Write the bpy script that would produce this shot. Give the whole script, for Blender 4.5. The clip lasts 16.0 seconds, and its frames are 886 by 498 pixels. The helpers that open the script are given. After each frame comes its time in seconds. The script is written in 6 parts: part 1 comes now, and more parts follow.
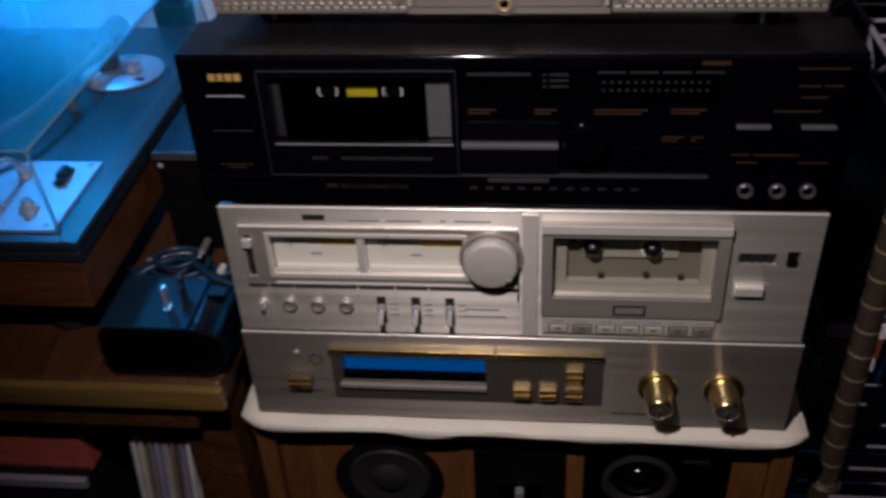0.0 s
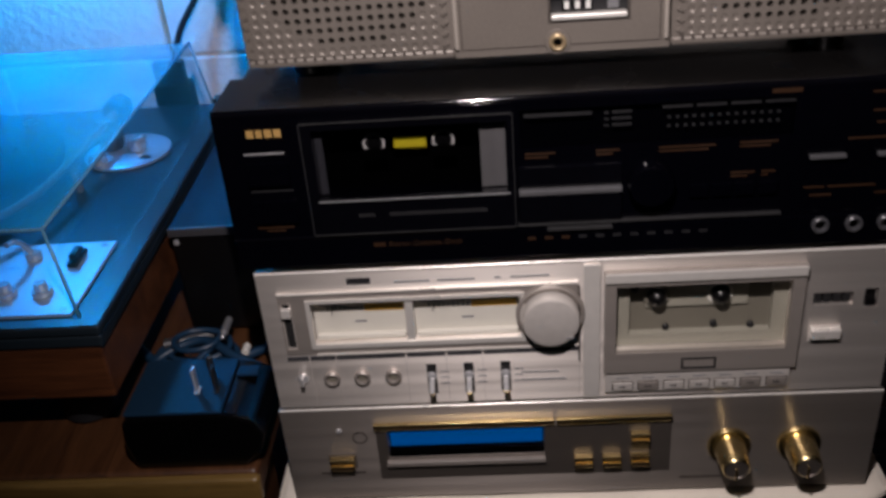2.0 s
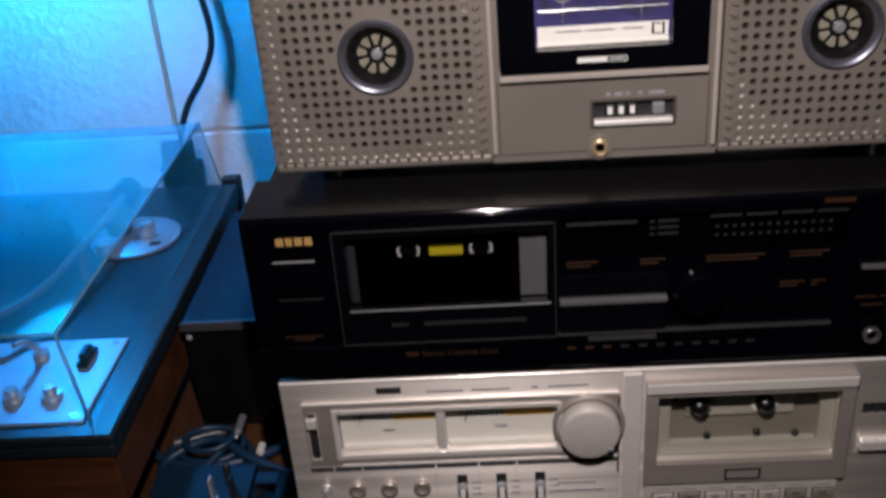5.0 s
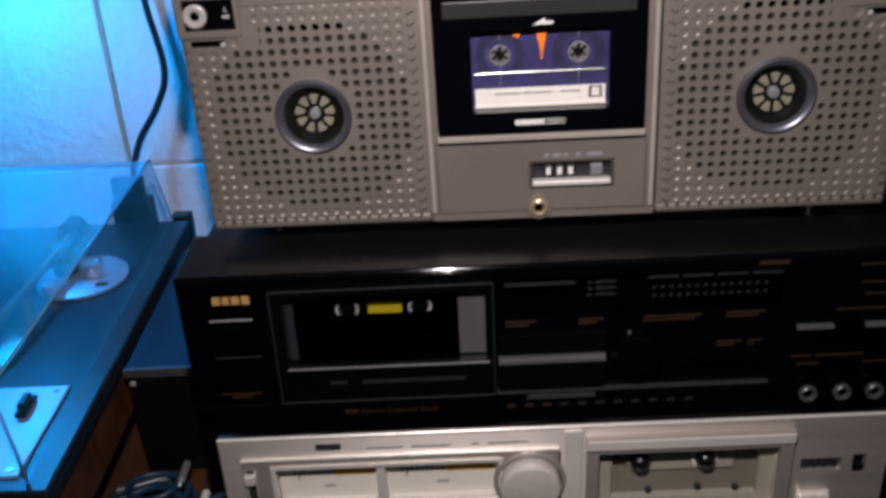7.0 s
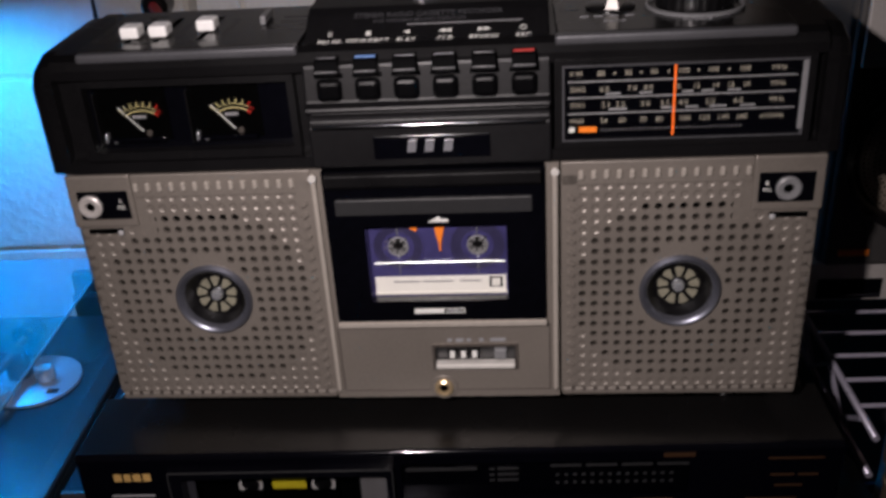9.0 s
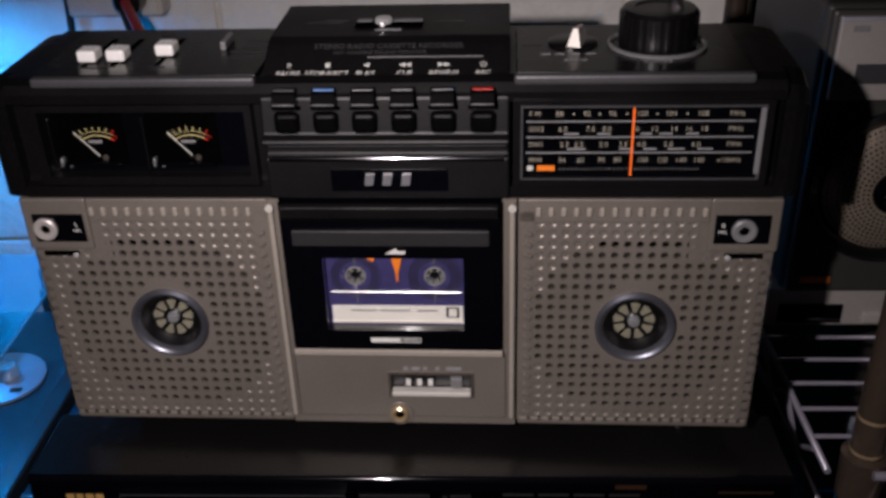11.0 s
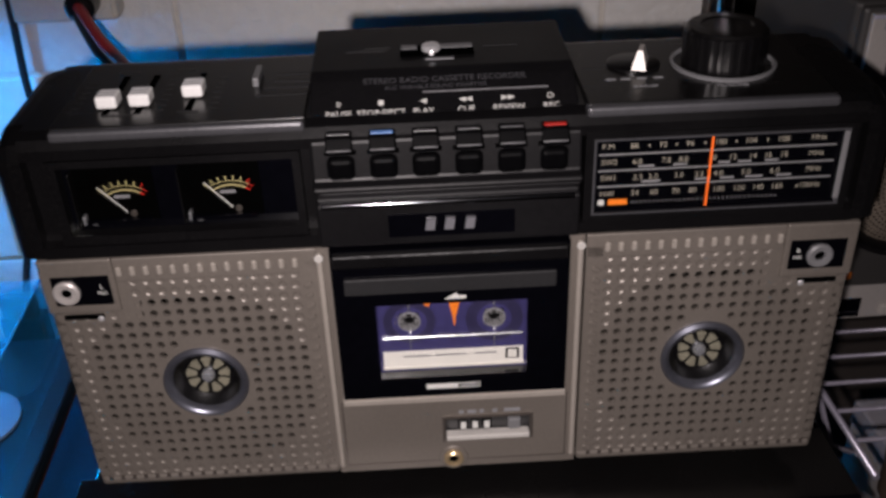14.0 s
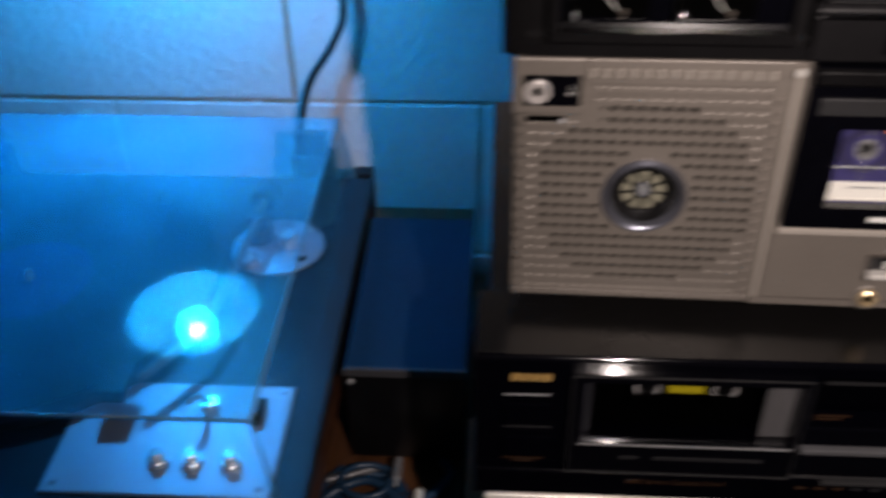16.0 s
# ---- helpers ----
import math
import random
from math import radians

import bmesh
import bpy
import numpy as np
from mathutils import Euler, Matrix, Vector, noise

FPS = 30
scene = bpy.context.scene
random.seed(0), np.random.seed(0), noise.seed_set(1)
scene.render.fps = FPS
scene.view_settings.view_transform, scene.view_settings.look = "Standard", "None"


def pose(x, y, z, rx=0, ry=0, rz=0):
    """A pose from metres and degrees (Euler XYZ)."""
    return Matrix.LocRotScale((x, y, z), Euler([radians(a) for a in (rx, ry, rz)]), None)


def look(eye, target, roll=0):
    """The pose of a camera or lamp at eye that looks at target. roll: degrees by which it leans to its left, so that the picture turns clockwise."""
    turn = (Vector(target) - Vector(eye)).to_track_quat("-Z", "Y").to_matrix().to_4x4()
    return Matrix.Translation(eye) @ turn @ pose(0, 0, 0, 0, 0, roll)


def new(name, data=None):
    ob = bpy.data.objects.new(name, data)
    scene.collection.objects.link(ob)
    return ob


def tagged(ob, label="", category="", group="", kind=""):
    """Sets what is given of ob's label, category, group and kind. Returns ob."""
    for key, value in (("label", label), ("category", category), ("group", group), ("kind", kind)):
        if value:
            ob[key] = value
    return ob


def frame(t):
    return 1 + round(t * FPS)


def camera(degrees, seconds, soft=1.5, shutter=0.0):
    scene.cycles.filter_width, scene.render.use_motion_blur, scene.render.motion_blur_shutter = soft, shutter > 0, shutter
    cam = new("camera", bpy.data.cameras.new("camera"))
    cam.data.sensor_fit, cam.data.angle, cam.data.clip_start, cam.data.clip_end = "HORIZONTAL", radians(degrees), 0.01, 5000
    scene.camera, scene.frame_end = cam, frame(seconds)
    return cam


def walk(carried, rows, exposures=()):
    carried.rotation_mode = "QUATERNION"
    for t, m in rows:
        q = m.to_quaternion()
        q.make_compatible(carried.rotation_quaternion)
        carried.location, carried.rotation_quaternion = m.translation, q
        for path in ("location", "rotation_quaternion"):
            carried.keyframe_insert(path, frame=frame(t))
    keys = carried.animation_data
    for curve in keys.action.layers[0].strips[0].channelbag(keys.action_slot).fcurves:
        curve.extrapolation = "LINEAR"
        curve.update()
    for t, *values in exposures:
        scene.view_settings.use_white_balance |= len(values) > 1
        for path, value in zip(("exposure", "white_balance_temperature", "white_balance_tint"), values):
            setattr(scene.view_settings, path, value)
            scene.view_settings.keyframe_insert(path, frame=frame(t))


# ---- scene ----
cam = camera(49.2, 16.0, soft=3.1, shutter=0.9)
METRES, EYE, TILT, LEAN, TURN = 0.675, 1.25, 0.0, 0.0, 7.2
ROWS = [
    (0.0, 0.0, 0.0, 0.0, -1.89, -35.87, 2.61),
    (0.5, -0.039, 0.0163, -0.0392, -5.28, -35.02, 1.61),
    (1.0, -0.0667, 0.0236, -0.0686, -6.61, -34.44, 3.5),
    (1.5, -0.0788, 0.0322, -0.074, -7.52, -31.59, 2.79),
    (2.0, -0.0861, 0.0408, -0.0572, -5.29, -30.71, 4.22),
    (2.5, -0.0836, 0.0533, -0.0503, -4.94, -30.65, 4.27),
    (3.0, -0.0906, 0.0651, -0.0504, -4.38, -30.38, 3.92),
    (3.5, -0.1032, 0.0743, -0.0481, -5.17, -30.02, 3.27),
    (4.0, -0.1101, 0.0886, -0.0451, -5.58, -29.95, 3.2),
    (4.5, -0.1251, 0.1076, -0.0439, -5.71, -29.05, 3.34),
    (5.0, -0.1241, 0.1043, -0.0244, -6.13, -27.99, 3.76),
    (7.5, -0.0627, 0.1379, 0.0323, -7.61, -27.14, 2.59),
    (8.0, -0.0071, 0.1749, 0.0768, -5.68, -26.8, 2.66),
    (8.5, 0.0164, 0.19, 0.113, -4.84, -27.35, 2.54),
    (9.0, 0.0276, 0.188, 0.1384, -5.52, -27.7, 2.81),
    (11.5, 0.0538, 0.2207, 0.1846, -5.69, -29.48, 0.9),
    (12.0, 0.0066, 0.2446, 0.198, -7.4, -29.89, 1.58),
    (12.5, -0.0084, 0.2692, 0.2042, -9.54, -30.75, 1.44),
    (13.0, -0.0129, 0.292, 0.1961, -10.28, -31.62, 1.64),
    (13.5, -0.0278, 0.2871, 0.2036, -10.65, -31.47, 1.59),
    (14.0, -0.0434, 0.2929, 0.204, -11.71, -31.55, 1.24),
    (14.5, -0.0627, 0.2986, 0.1988, -12.48, -32.51, 0.91),
    (15.0, -0.1226, 0.2957, 0.1866, -11.68, -33.32, 0.43),
    (15.5, -0.2119, 0.2871, 0.1693, -8.07, -35.96, 0.24),
    (16.0, -0.2984, 0.2903, 0.151, -4.06, -36.85, 0.78),
]
walk(cam, [(t, pose(0, 0, EYE, TILT, LEAN, TURN) @ pose(METRES * x, METRES * y, METRES * z, 90 + pitch, roll, yaw)) for t, x, y, z, yaw, pitch, roll in ROWS],
     exposures=((0, -0.1, 6150, 10), (1, 0, 6150, 10), (2, 0.06, 6150, 10), (4, 0.03, 6150, 10), (7.5, -0.12, 6150, 10), (9, -0.32, 6150, 10), (11.5, -0.55, 6150, 10), (12.5, -0.36, 6150, 10), (14.5, -0.38, 6150, 10), (15.5, -0.25, 6450, 10), (16, -0.2, 6550, 10)))

# ---- light: a blue clamp lamp over the turntable, the white torch of the filming phone, a dark room ----
world = bpy.data.worlds.new("room_dark")
scene.world = world
world.use_nodes = True
world.node_tree.nodes["Background"].inputs[0].default_value = (0.5, 0.55, 0.7, 1)
world.node_tree.nodes["Background"].inputs[1].default_value = 0.002


def lamp(name, kind, m, power, colour, radius, cone=0.0, blend=0.5):
    data = bpy.data.lights.new(name, kind)
    data.energy, data.color, data.shadow_soft_size = power, colour, radius
    if kind == "SPOT":
        data.spot_size, data.spot_blend = radians(cone), blend
    ob = new(name, data)
    ob.matrix_world = m
    return ob


LAMP = Vector((-0.542, 0.938, 1.172))
lamp("blue_bulb_light", "POINT", Matrix.Translation(LAMP - Vector((0, 0, 0.012))), 3.8, (0.0, 0.36, 1.0), 0.02)
lamp("torch_light", "SPOT", look((-0.088, 0.15, 1.385), (-0.025, 0.62, 1.02)) @ Matrix.Diagonal((0.66, 1.0, 1.0, 1.0)), 19.0, (1.0, 0.86, 0.815), 0.006, 112, 1.0)

# ---- materials ----


def links(mat):
    mat.use_nodes = True
    n = mat.node_tree.nodes
    return n, mat.node_tree.links, n["Principled BSDF"]


def mat(name, base, rough=0.5, metal=0.0, vary=0.12, scale=18.0, grain=220.0, bump=0.15, stretch=(1, 1, 1), rough_vary=0.12, coat=0.0, spread=0.0, emit=None, power=0.0, dust=0.0, spec=0.5, brushed=0.0, relief=0.0006):
    """A surface with stains at one scale, grain at another, and worn gloss."""
    m = bpy.data.materials.new(name)
    n, l, b = links(m)
    tc = n.new("ShaderNodeTexCoord")
    mp = n.new("ShaderNodeMapping")
    mp.inputs["Scale"].default_value = stretch
    l.new(tc.outputs["Object"], mp.inputs["Vector"])
    big = n.new("ShaderNodeTexNoise")
    big.inputs["Scale"].default_value, big.inputs["Detail"].default_value = scale, 5
    fine = n.new("ShaderNodeTexNoise")
    fine.inputs["Scale"].default_value, fine.inputs["Detail"].default_value = grain, 3
    for t in (big, fine):
        l.new(mp.outputs["Vector"], t.inputs["Vector"])
    add = n.new("ShaderNodeMath")
    add.operation = "ADD"
    l.new(big.outputs["Fac"], add.inputs[0])
    l.new(fine.outputs["Fac"], add.inputs[1])
    val = n.new("ShaderNodeMapRange")
    val.inputs[1].default_value, val.inputs[2].default_value = 0.55, 1.45
    val.inputs[3].default_value, val.inputs[4].default_value = 1 - vary * 1.5, 1 + vary * 1.5
    l.new(add.outputs[0], val.inputs[0])
    hue = n.new("ShaderNodeHueSaturation")
    hue.inputs["Color"].default_value = (*base, 1)
    last = val.outputs[0]
    if spread:
        info = n.new("ShaderNodeObjectInfo")
        r = n.new("ShaderNodeMapRange")
        r.inputs[3].default_value, r.inputs[4].default_value = 1 - spread, 1 + spread
        l.new(info.outputs["Random"], r.inputs[0])
        mul = n.new("ShaderNodeMath")
        mul.operation = "MULTIPLY"
        l.new(last, mul.inputs[0])
        l.new(r.outputs[0], mul.inputs[1])
        last = mul.outputs[0]
    l.new(last, hue.inputs["Value"])
    colour = hue.outputs["Color"]
    if dust:
        dn = n.new("ShaderNodeTexNoise")
        dn.inputs["Scale"].default_value, dn.inputs["Detail"].default_value = 900, 2
        l.new(tc.outputs["Object"], dn.inputs["Vector"])
        dr = n.new("ShaderNodeMapRange")
        dr.inputs[1].default_value, dr.inputs[2].default_value = 0.52, 0.75
        dr.inputs[4].default_value = dust
        l.new(dn.outputs["Fac"], dr.inputs[0])
        mx = n.new("ShaderNodeMix")
        mx.data_type = "RGBA"
        mx.inputs["B"].default_value = (0.35, 0.33, 0.30, 1)
        l.new(dr.outputs[0], mx.inputs["Factor"])
        l.new(colour, mx.inputs["A"])
        colour = mx.outputs["Result"]
    l.new(colour, b.inputs["Base Color"])
    rr = n.new("ShaderNodeMapRange")
    rr.inputs[1].default_value, rr.inputs[2].default_value = 0.3, 0.7
    rr.inputs[3].default_value, rr.inputs[4].default_value = max(0.02, rough - rough_vary * rough), min(1, rough + rough_vary * rough)
    l.new(big.outputs["Fac"], rr.inputs[0])
    l.new(rr.outputs[0], b.inputs["Roughness"])
    b.inputs["Metallic"].default_value = metal
    b.inputs["Specular IOR Level"].default_value = spec
    if brushed:
        # brushed along x: gloss spreads upright
        tg = n.new("ShaderNodeTangent")
        tg.direction_type, tg.axis = "RADIAL", "X"
        l.new(tg.outputs["Tangent"], b.inputs["Tangent"])
        b.inputs["Anisotropic"].default_value = brushed
    b.inputs["Coat Weight"].default_value = coat
    b.inputs["Coat Roughness"].default_value = 0.05
    if bump:
        bp = n.new("ShaderNodeBump")
        bp.inputs["Strength"].default_value, bp.inputs["Distance"].default_value = bump, relief
        l.new(add.outputs[0], bp.inputs["Height"])
        l.new(bp.outputs["Normal"], b.inputs["Normal"])
    if emit:
        b.inputs["Emission Color"].default_value = (*emit, 1)
        b.inputs["Emission Strength"].default_value = power
    return m


def wood(name, dark, light, along="x", rough=0.42):
    m = bpy.data.materials.new(name)
    n, l, b = links(m)
    tc = n.new("ShaderNodeTexCoord")
    mp = n.new("ShaderNodeMapping")
    mp.inputs["Scale"].default_value = {"x": (1.2, 14, 14), "y": (14, 1.2, 14), "z": (14, 14, 1.2)}[along]
    l.new(tc.outputs["Object"], mp.inputs["Vector"])
    a = n.new("ShaderNodeTexNoise")
    a.inputs["Scale"].default_value, a.inputs["Detail"].default_value, a.inputs["Distortion"].default_value = 3.0, 8, 1.2
    c = n.new("ShaderNodeTexNoise")
    c.inputs["Scale"].default_value, c.inputs["Detail"].default_value = 28.0, 4
    l.new(mp.outputs["Vector"], a.inputs["Vector"])
    l.new(mp.outputs["Vector"], c.inputs["Vector"])
    ramp = n.new("ShaderNodeValToRGB")
    ramp.color_ramp.elements[0].position, ramp.color_ramp.elements[1].position = 0.32, 0.68
    ramp.color_ramp.elements[0].color, ramp.color_ramp.elements[1].color = (*dark, 1), (*light, 1)
    mixf = n.new("ShaderNodeMix")
    mixf.inputs["Factor"].default_value = 0.35
    l.new(a.outputs["Fac"], mixf.inputs["A"])
    l.new(c.outputs["Fac"], mixf.inputs["B"])
    l.new(mixf.outputs["Result"], ramp.inputs["Fac"])
    l.new(ramp.outputs["Color"], b.inputs["Base Color"])
    b.inputs["Roughness"].default_value = rough
    bp = n.new("ShaderNodeBump")
    bp.inputs["Strength"].default_value, bp.inputs["Distance"].default_value = 0.2, 0.0008
    l.new(c.outputs["Fac"], bp.inputs["Height"])
    l.new(bp.outputs["Normal"], b.inputs["Normal"])
    return m


def clear(name, tint, rough=0.03, dust=0.0):
    """Thin clear or smoked plastic: it lets light straight through and mirrors more at a slant; dust lies on it as a
    scattering film, with the lamp's blue put into the film's colour.
    """
    m = bpy.data.materials.new(name)
    n, l, b = links(m)
    n.remove(b)
    see = n.new("ShaderNodeBsdfTransparent")
    see.inputs["Color"].default_value = (*tint, 1)
    gloss = n.new("ShaderNodeBsdfGlossy")
    gloss.inputs["Roughness"].default_value = rough
    slant = n.new("ShaderNodeLayerWeight")
    slant.inputs["Blend"].default_value = 0.5
    fifth = n.new("ShaderNodeMath")
    fifth.operation, fifth.inputs[1].default_value = "POWER", 5
    rise = n.new("ShaderNodeMath")
    rise.operation, rise.inputs[1].default_value, rise.inputs[2].default_value = "MULTIPLY_ADD", 0.9, 0.04
    l.new(slant.outputs["Facing"], fifth.inputs[0])
    l.new(fifth.outputs[0], rise.inputs[0])
    mx = n.new("ShaderNodeMixShader")
    l.new(rise.outputs[0], mx.inputs[0])
    l.new(see.outputs[0], mx.inputs[1])
    l.new(gloss.outputs[0], mx.inputs[2])
    last = mx
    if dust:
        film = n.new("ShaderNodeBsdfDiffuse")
        # blue lamp light is painted into the dust colour
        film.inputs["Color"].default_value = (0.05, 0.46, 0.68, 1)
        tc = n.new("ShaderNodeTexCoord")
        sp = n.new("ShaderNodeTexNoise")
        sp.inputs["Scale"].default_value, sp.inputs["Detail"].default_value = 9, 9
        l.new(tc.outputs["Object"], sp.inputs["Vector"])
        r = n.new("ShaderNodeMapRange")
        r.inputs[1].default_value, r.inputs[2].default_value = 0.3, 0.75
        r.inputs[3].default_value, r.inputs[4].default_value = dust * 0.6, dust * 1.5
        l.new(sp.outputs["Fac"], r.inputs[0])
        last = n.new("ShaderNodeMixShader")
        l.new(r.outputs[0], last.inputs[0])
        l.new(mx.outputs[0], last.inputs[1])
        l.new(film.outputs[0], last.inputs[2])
    l.new(last.outputs[0], n["Material Output"].inputs["Surface"])
    return m


SILVER = mat("brushed_silver", (0.88, 0.82, 0.76), 0.42, 0.82, 0.05, 3, 60, 0.10, (1, 40, 40), brushed=0.85)
SILVER_DULL = mat("dull_silver", (0.55, 0.52, 0.485), 0.48, 0.3, 0.07, 8, 160, 0.1)
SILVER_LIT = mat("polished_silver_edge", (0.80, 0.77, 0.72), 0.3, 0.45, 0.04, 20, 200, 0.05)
FIELD = mat("taupe_satin_metal", (0.36, 0.325, 0.295), 0.42, 0.5, 0.06, 6, 120, 0.1, (1, 30, 30))
BRONZE = mat("brushed_champagne_metal", (0.30, 0.268, 0.242), 0.42, 0.75, 0.06, 3, 60, 0.10, (1, 40, 40), brushed=0.9)
BRONZE_DARK = mat("darker_champagne_metal", (0.14, 0.122, 0.108), 0.38, 0.65, 0.06, 3, 60, 0.1, (1, 40, 40))
GOLD = mat("satin_gold", (0.83, 0.66, 0.33), 0.25, 1.0, 0.05, 30, 200, 0.05)
CHROME = mat("chrome", (0.85, 0.85, 0.86), 0.2, 0.65, 0.04, 30, 200, 0.03)
BLACK = mat("black_plastic", (0.0034, 0.0032, 0.0036), 0.3, 0, 0.2, 20, 900, 0.14, dust=0.008, spec=0.5)
BLACK_SATIN = mat("black_satin_metal", (0.0045, 0.0042, 0.0042), 0.26, 0, 0.2, 12, 700, 0.06, dust=0.001, spec=0.5)
BLACK_GLOSS = mat("black_gloss", (0.0015, 0.0015, 0.0026), 0.08, 0, 0.2, 20, 200, 0.0, coat=0.3)
BLACK_PANEL = mat("black_front_panel", (0.0008, 0.0008, 0.0018), 0.09, 0, 0.2, 20, 400, 0.01, spec=0.3)
# near-black without gloss: recess shade put into colour; also black meter faces
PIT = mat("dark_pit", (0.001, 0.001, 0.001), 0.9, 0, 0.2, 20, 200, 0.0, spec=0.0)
# black tops with the blue lamp's light put into their colour
BOX_TOP = mat("blue_lit_black_top", (0.006, 0.022, 0.046), 0.5, 0, 0.15, 12, 300, 0.1, spec=0.15)
BADGE = mat("bright_badge_metal", (0.22, 0.22, 0.24), 0.3, 0.4, 0.05, 40, 300, 0.0)
CREAM_PRINT = mat("cream_print", (0.30, 0.275, 0.225), 0.6, 0, 0.06, 60, 500, 0.0)
KEY_BLACK = mat("gloss_black_key", (0.0015, 0.0015, 0.0018), 0.22, 0, 0.2, 20, 500, 0.03, spec=0.4)
HUMP = mat("charcoal_satin_plastic", (0.0042, 0.0040, 0.0046), 0.42, 0, 0.2, 20, 500, 0.1, dust=0.006, spec=0.25)
DECK_LINE = mat("dull_grey_line", (0.085, 0.085, 0.09), 0.4, 0.2, 0.1, 20, 400, 0.05)
SPINDLE_TIP = mat("small_bright_metal", (0.7, 0.72, 0.76), 0.25, 0.8, 0.04, 30, 200, 0.03)
HOLE_BACK = mat("dark_brown_backing", (0.022, 0.019, 0.016), 0.8, 0, 0.2, 20, 300, 0.0, spec=0.1)
CHROME_DARK = mat("polished_chrome_strip", (0.7, 0.7, 0.74), 0.07, 1.0, 0.05, 30, 300, 0.02)
CHARCOAL = mat("charcoal_plastic", (0.02, 0.02, 0.021), 0.4, 0, 0.15, 20, 700, 0.1, dust=0.02, spec=0.22)
GREY_PLASTIC = mat("grey_plastic", (0.16, 0.16, 0.165), 0.45, 0, 0.1, 20, 500, 0.1)
STRIP_GREY = mat("grey_trim", (0.07, 0.07, 0.076), 0.35, 0.3, 0.1, 20, 400, 0.08)
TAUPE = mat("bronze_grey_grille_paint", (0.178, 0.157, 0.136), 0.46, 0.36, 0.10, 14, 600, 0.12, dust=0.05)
# lighter copy of the grille paint: caught light put into the colour
TAUPE_LIT = mat("bronze_grey_paint_lit", (0.47, 0.425, 0.375), 0.3, 0.4, 0.08, 14, 600, 0.08)
WHITE = mat("white_print", (0.60, 0.60, 0.57), 0.6, 0, 0.06, 60, 500, 0.0)
WHITE_KEY = mat("white_slider_cap", (0.78, 0.77, 0.75), 0.4, 0, 0.06, 60, 500, 0.1)
GREY_PRINT = mat("grey_print", (0.22, 0.22, 0.23), 0.6, 0, 0.1, 60, 500, 0.0)
DIM_PRINT = mat("faint_print", (0.008, 0.008, 0.009), 0.6, 0, 0.1, 60, 500, 0.0)
GOLD_PRINT = mat("gold_print", (0.42, 0.26, 0.085), 0.5, 0.2, 0.1, 60, 500, 0.0)
ORANGE_PRINT = mat("dull_orange_print", (0.024, 0.010, 0.003), 0.5, 0, 0.1, 60, 500, 0.0)
# pointer paint with a glow added to brighten it
ORANGE = mat("orange_paint_glow_added", (0.9, 0.16, 0.02), 0.45, 0, 0.06, 60, 500, 0.0, emit=(1.0, 0.16, 0.01), power=0.35)
ORANGE_FLAT = mat("orange_plastic", (0.85, 0.22, 0.02), 0.4, 0, 0.06, 60, 500, 0.0)
RED = mat("red_paint", (0.5, 0.02, 0.012), 0.4, 0, 0.06, 60, 500, 0.0)
BLUE_KEY = mat("blue_key_line", (0.12, 0.26, 0.6), 0.4, 0, 0.06, 60, 500, 0.0)
# faint glow added to brighten a label that is no lamp
YELLOW = mat("yellow_label", (0.75, 0.62, 0.02), 0.5, 0, 0.06, 60, 500, 0.0, emit=(0.8, 0.65, 0.0), power=0.05)
OCHRE = mat("ochre_scale", (0.72, 0.42, 0.05), 0.5, 0, 0.06, 60, 500, 0.0)
METER_WHITE = mat("white_meter_face", (0.72, 0.695, 0.63), 0.5, 0, 0.04, 60, 500, 0.0)
METER_CREAM = mat("cream_scale", (0.42, 0.37, 0.17), 0.5, 0, 0.04, 60, 500, 0.0)
BLUE_GLOW = mat("blue_lit_display", (0.001, 0.008, 0.03), 0.25, 0, 0.05, 60, 500, 0.0, emit=(0.0, 0.10, 0.40), power=0.5)
BEIGE_WELL = mat("beige_cassette_well", (0.19, 0.175, 0.14), 0.5, 0, 0.1, 30, 500, 0.05)
BEIGE_PALE = mat("pale_beige_plastic", (0.33, 0.315, 0.26), 0.5, 0, 0.08, 30, 500, 0.05)
CONE_BEIGE = mat("pale_tweeter_cloth", (0.17, 0.16, 0.115), 0.8, 0, 0.2, 60, 900, 0.3)
RING_METAL = mat("blued_metal_ring", (0.17, 0.175, 0.21), 0.34, 0.8, 0.08, 30, 300, 0.05)
TAPE_SHELL = mat("violet_blue_tape_shell", (0.05, 0.045, 0.14), 0.16, 0, 0.2, 40, 300, 0.02, coat=0.6)
TAPE_DARK = mat("dark_tape_reel", (0.03, 0.027, 0.07), 0.35, 0, 0.2, 40, 300, 0.02)
PAPER = mat("off_white_paper_label", (0.80, 0.78, 0.73), 0.4, 0, 0.05, 40, 300, 0.05, coat=0.3)
CLOTH = mat("cream_cotton_cloth", (0.80, 0.735, 0.63), 0.9, 0, 0.1, 20, 1500, 0.6)
TEAK = wood("speaker_veneer", (0.085, 0.03, 0.009), (0.21, 0.085, 0.026), "z")
TEAK_TOP = wood("speaker_veneer_edge", (0.10, 0.036, 0.011), (0.23, 0.095, 0.03), "x")
TABLE_WOOD = wood("brown_table_wood", (0.035, 0.013, 0.005), (0.105, 0.043, 0.016), "y")
# lighter edge wood, the gold highlight included in its colour
TABLE_EDGE = wood("highlit_table_edge", (0.10, 0.06, 0.016), (0.22, 0.135, 0.04), "x", 0.35)
PLINTH_WOOD = wood("turntable_walnut", (0.05, 0.017, 0.007), (0.16, 0.055, 0.02), "x")
BROWN = mat("brown_cabinet_paint", (0.07, 0.058, 0.052), 0.6, 0, 0.1, 6, 200, 0.2)
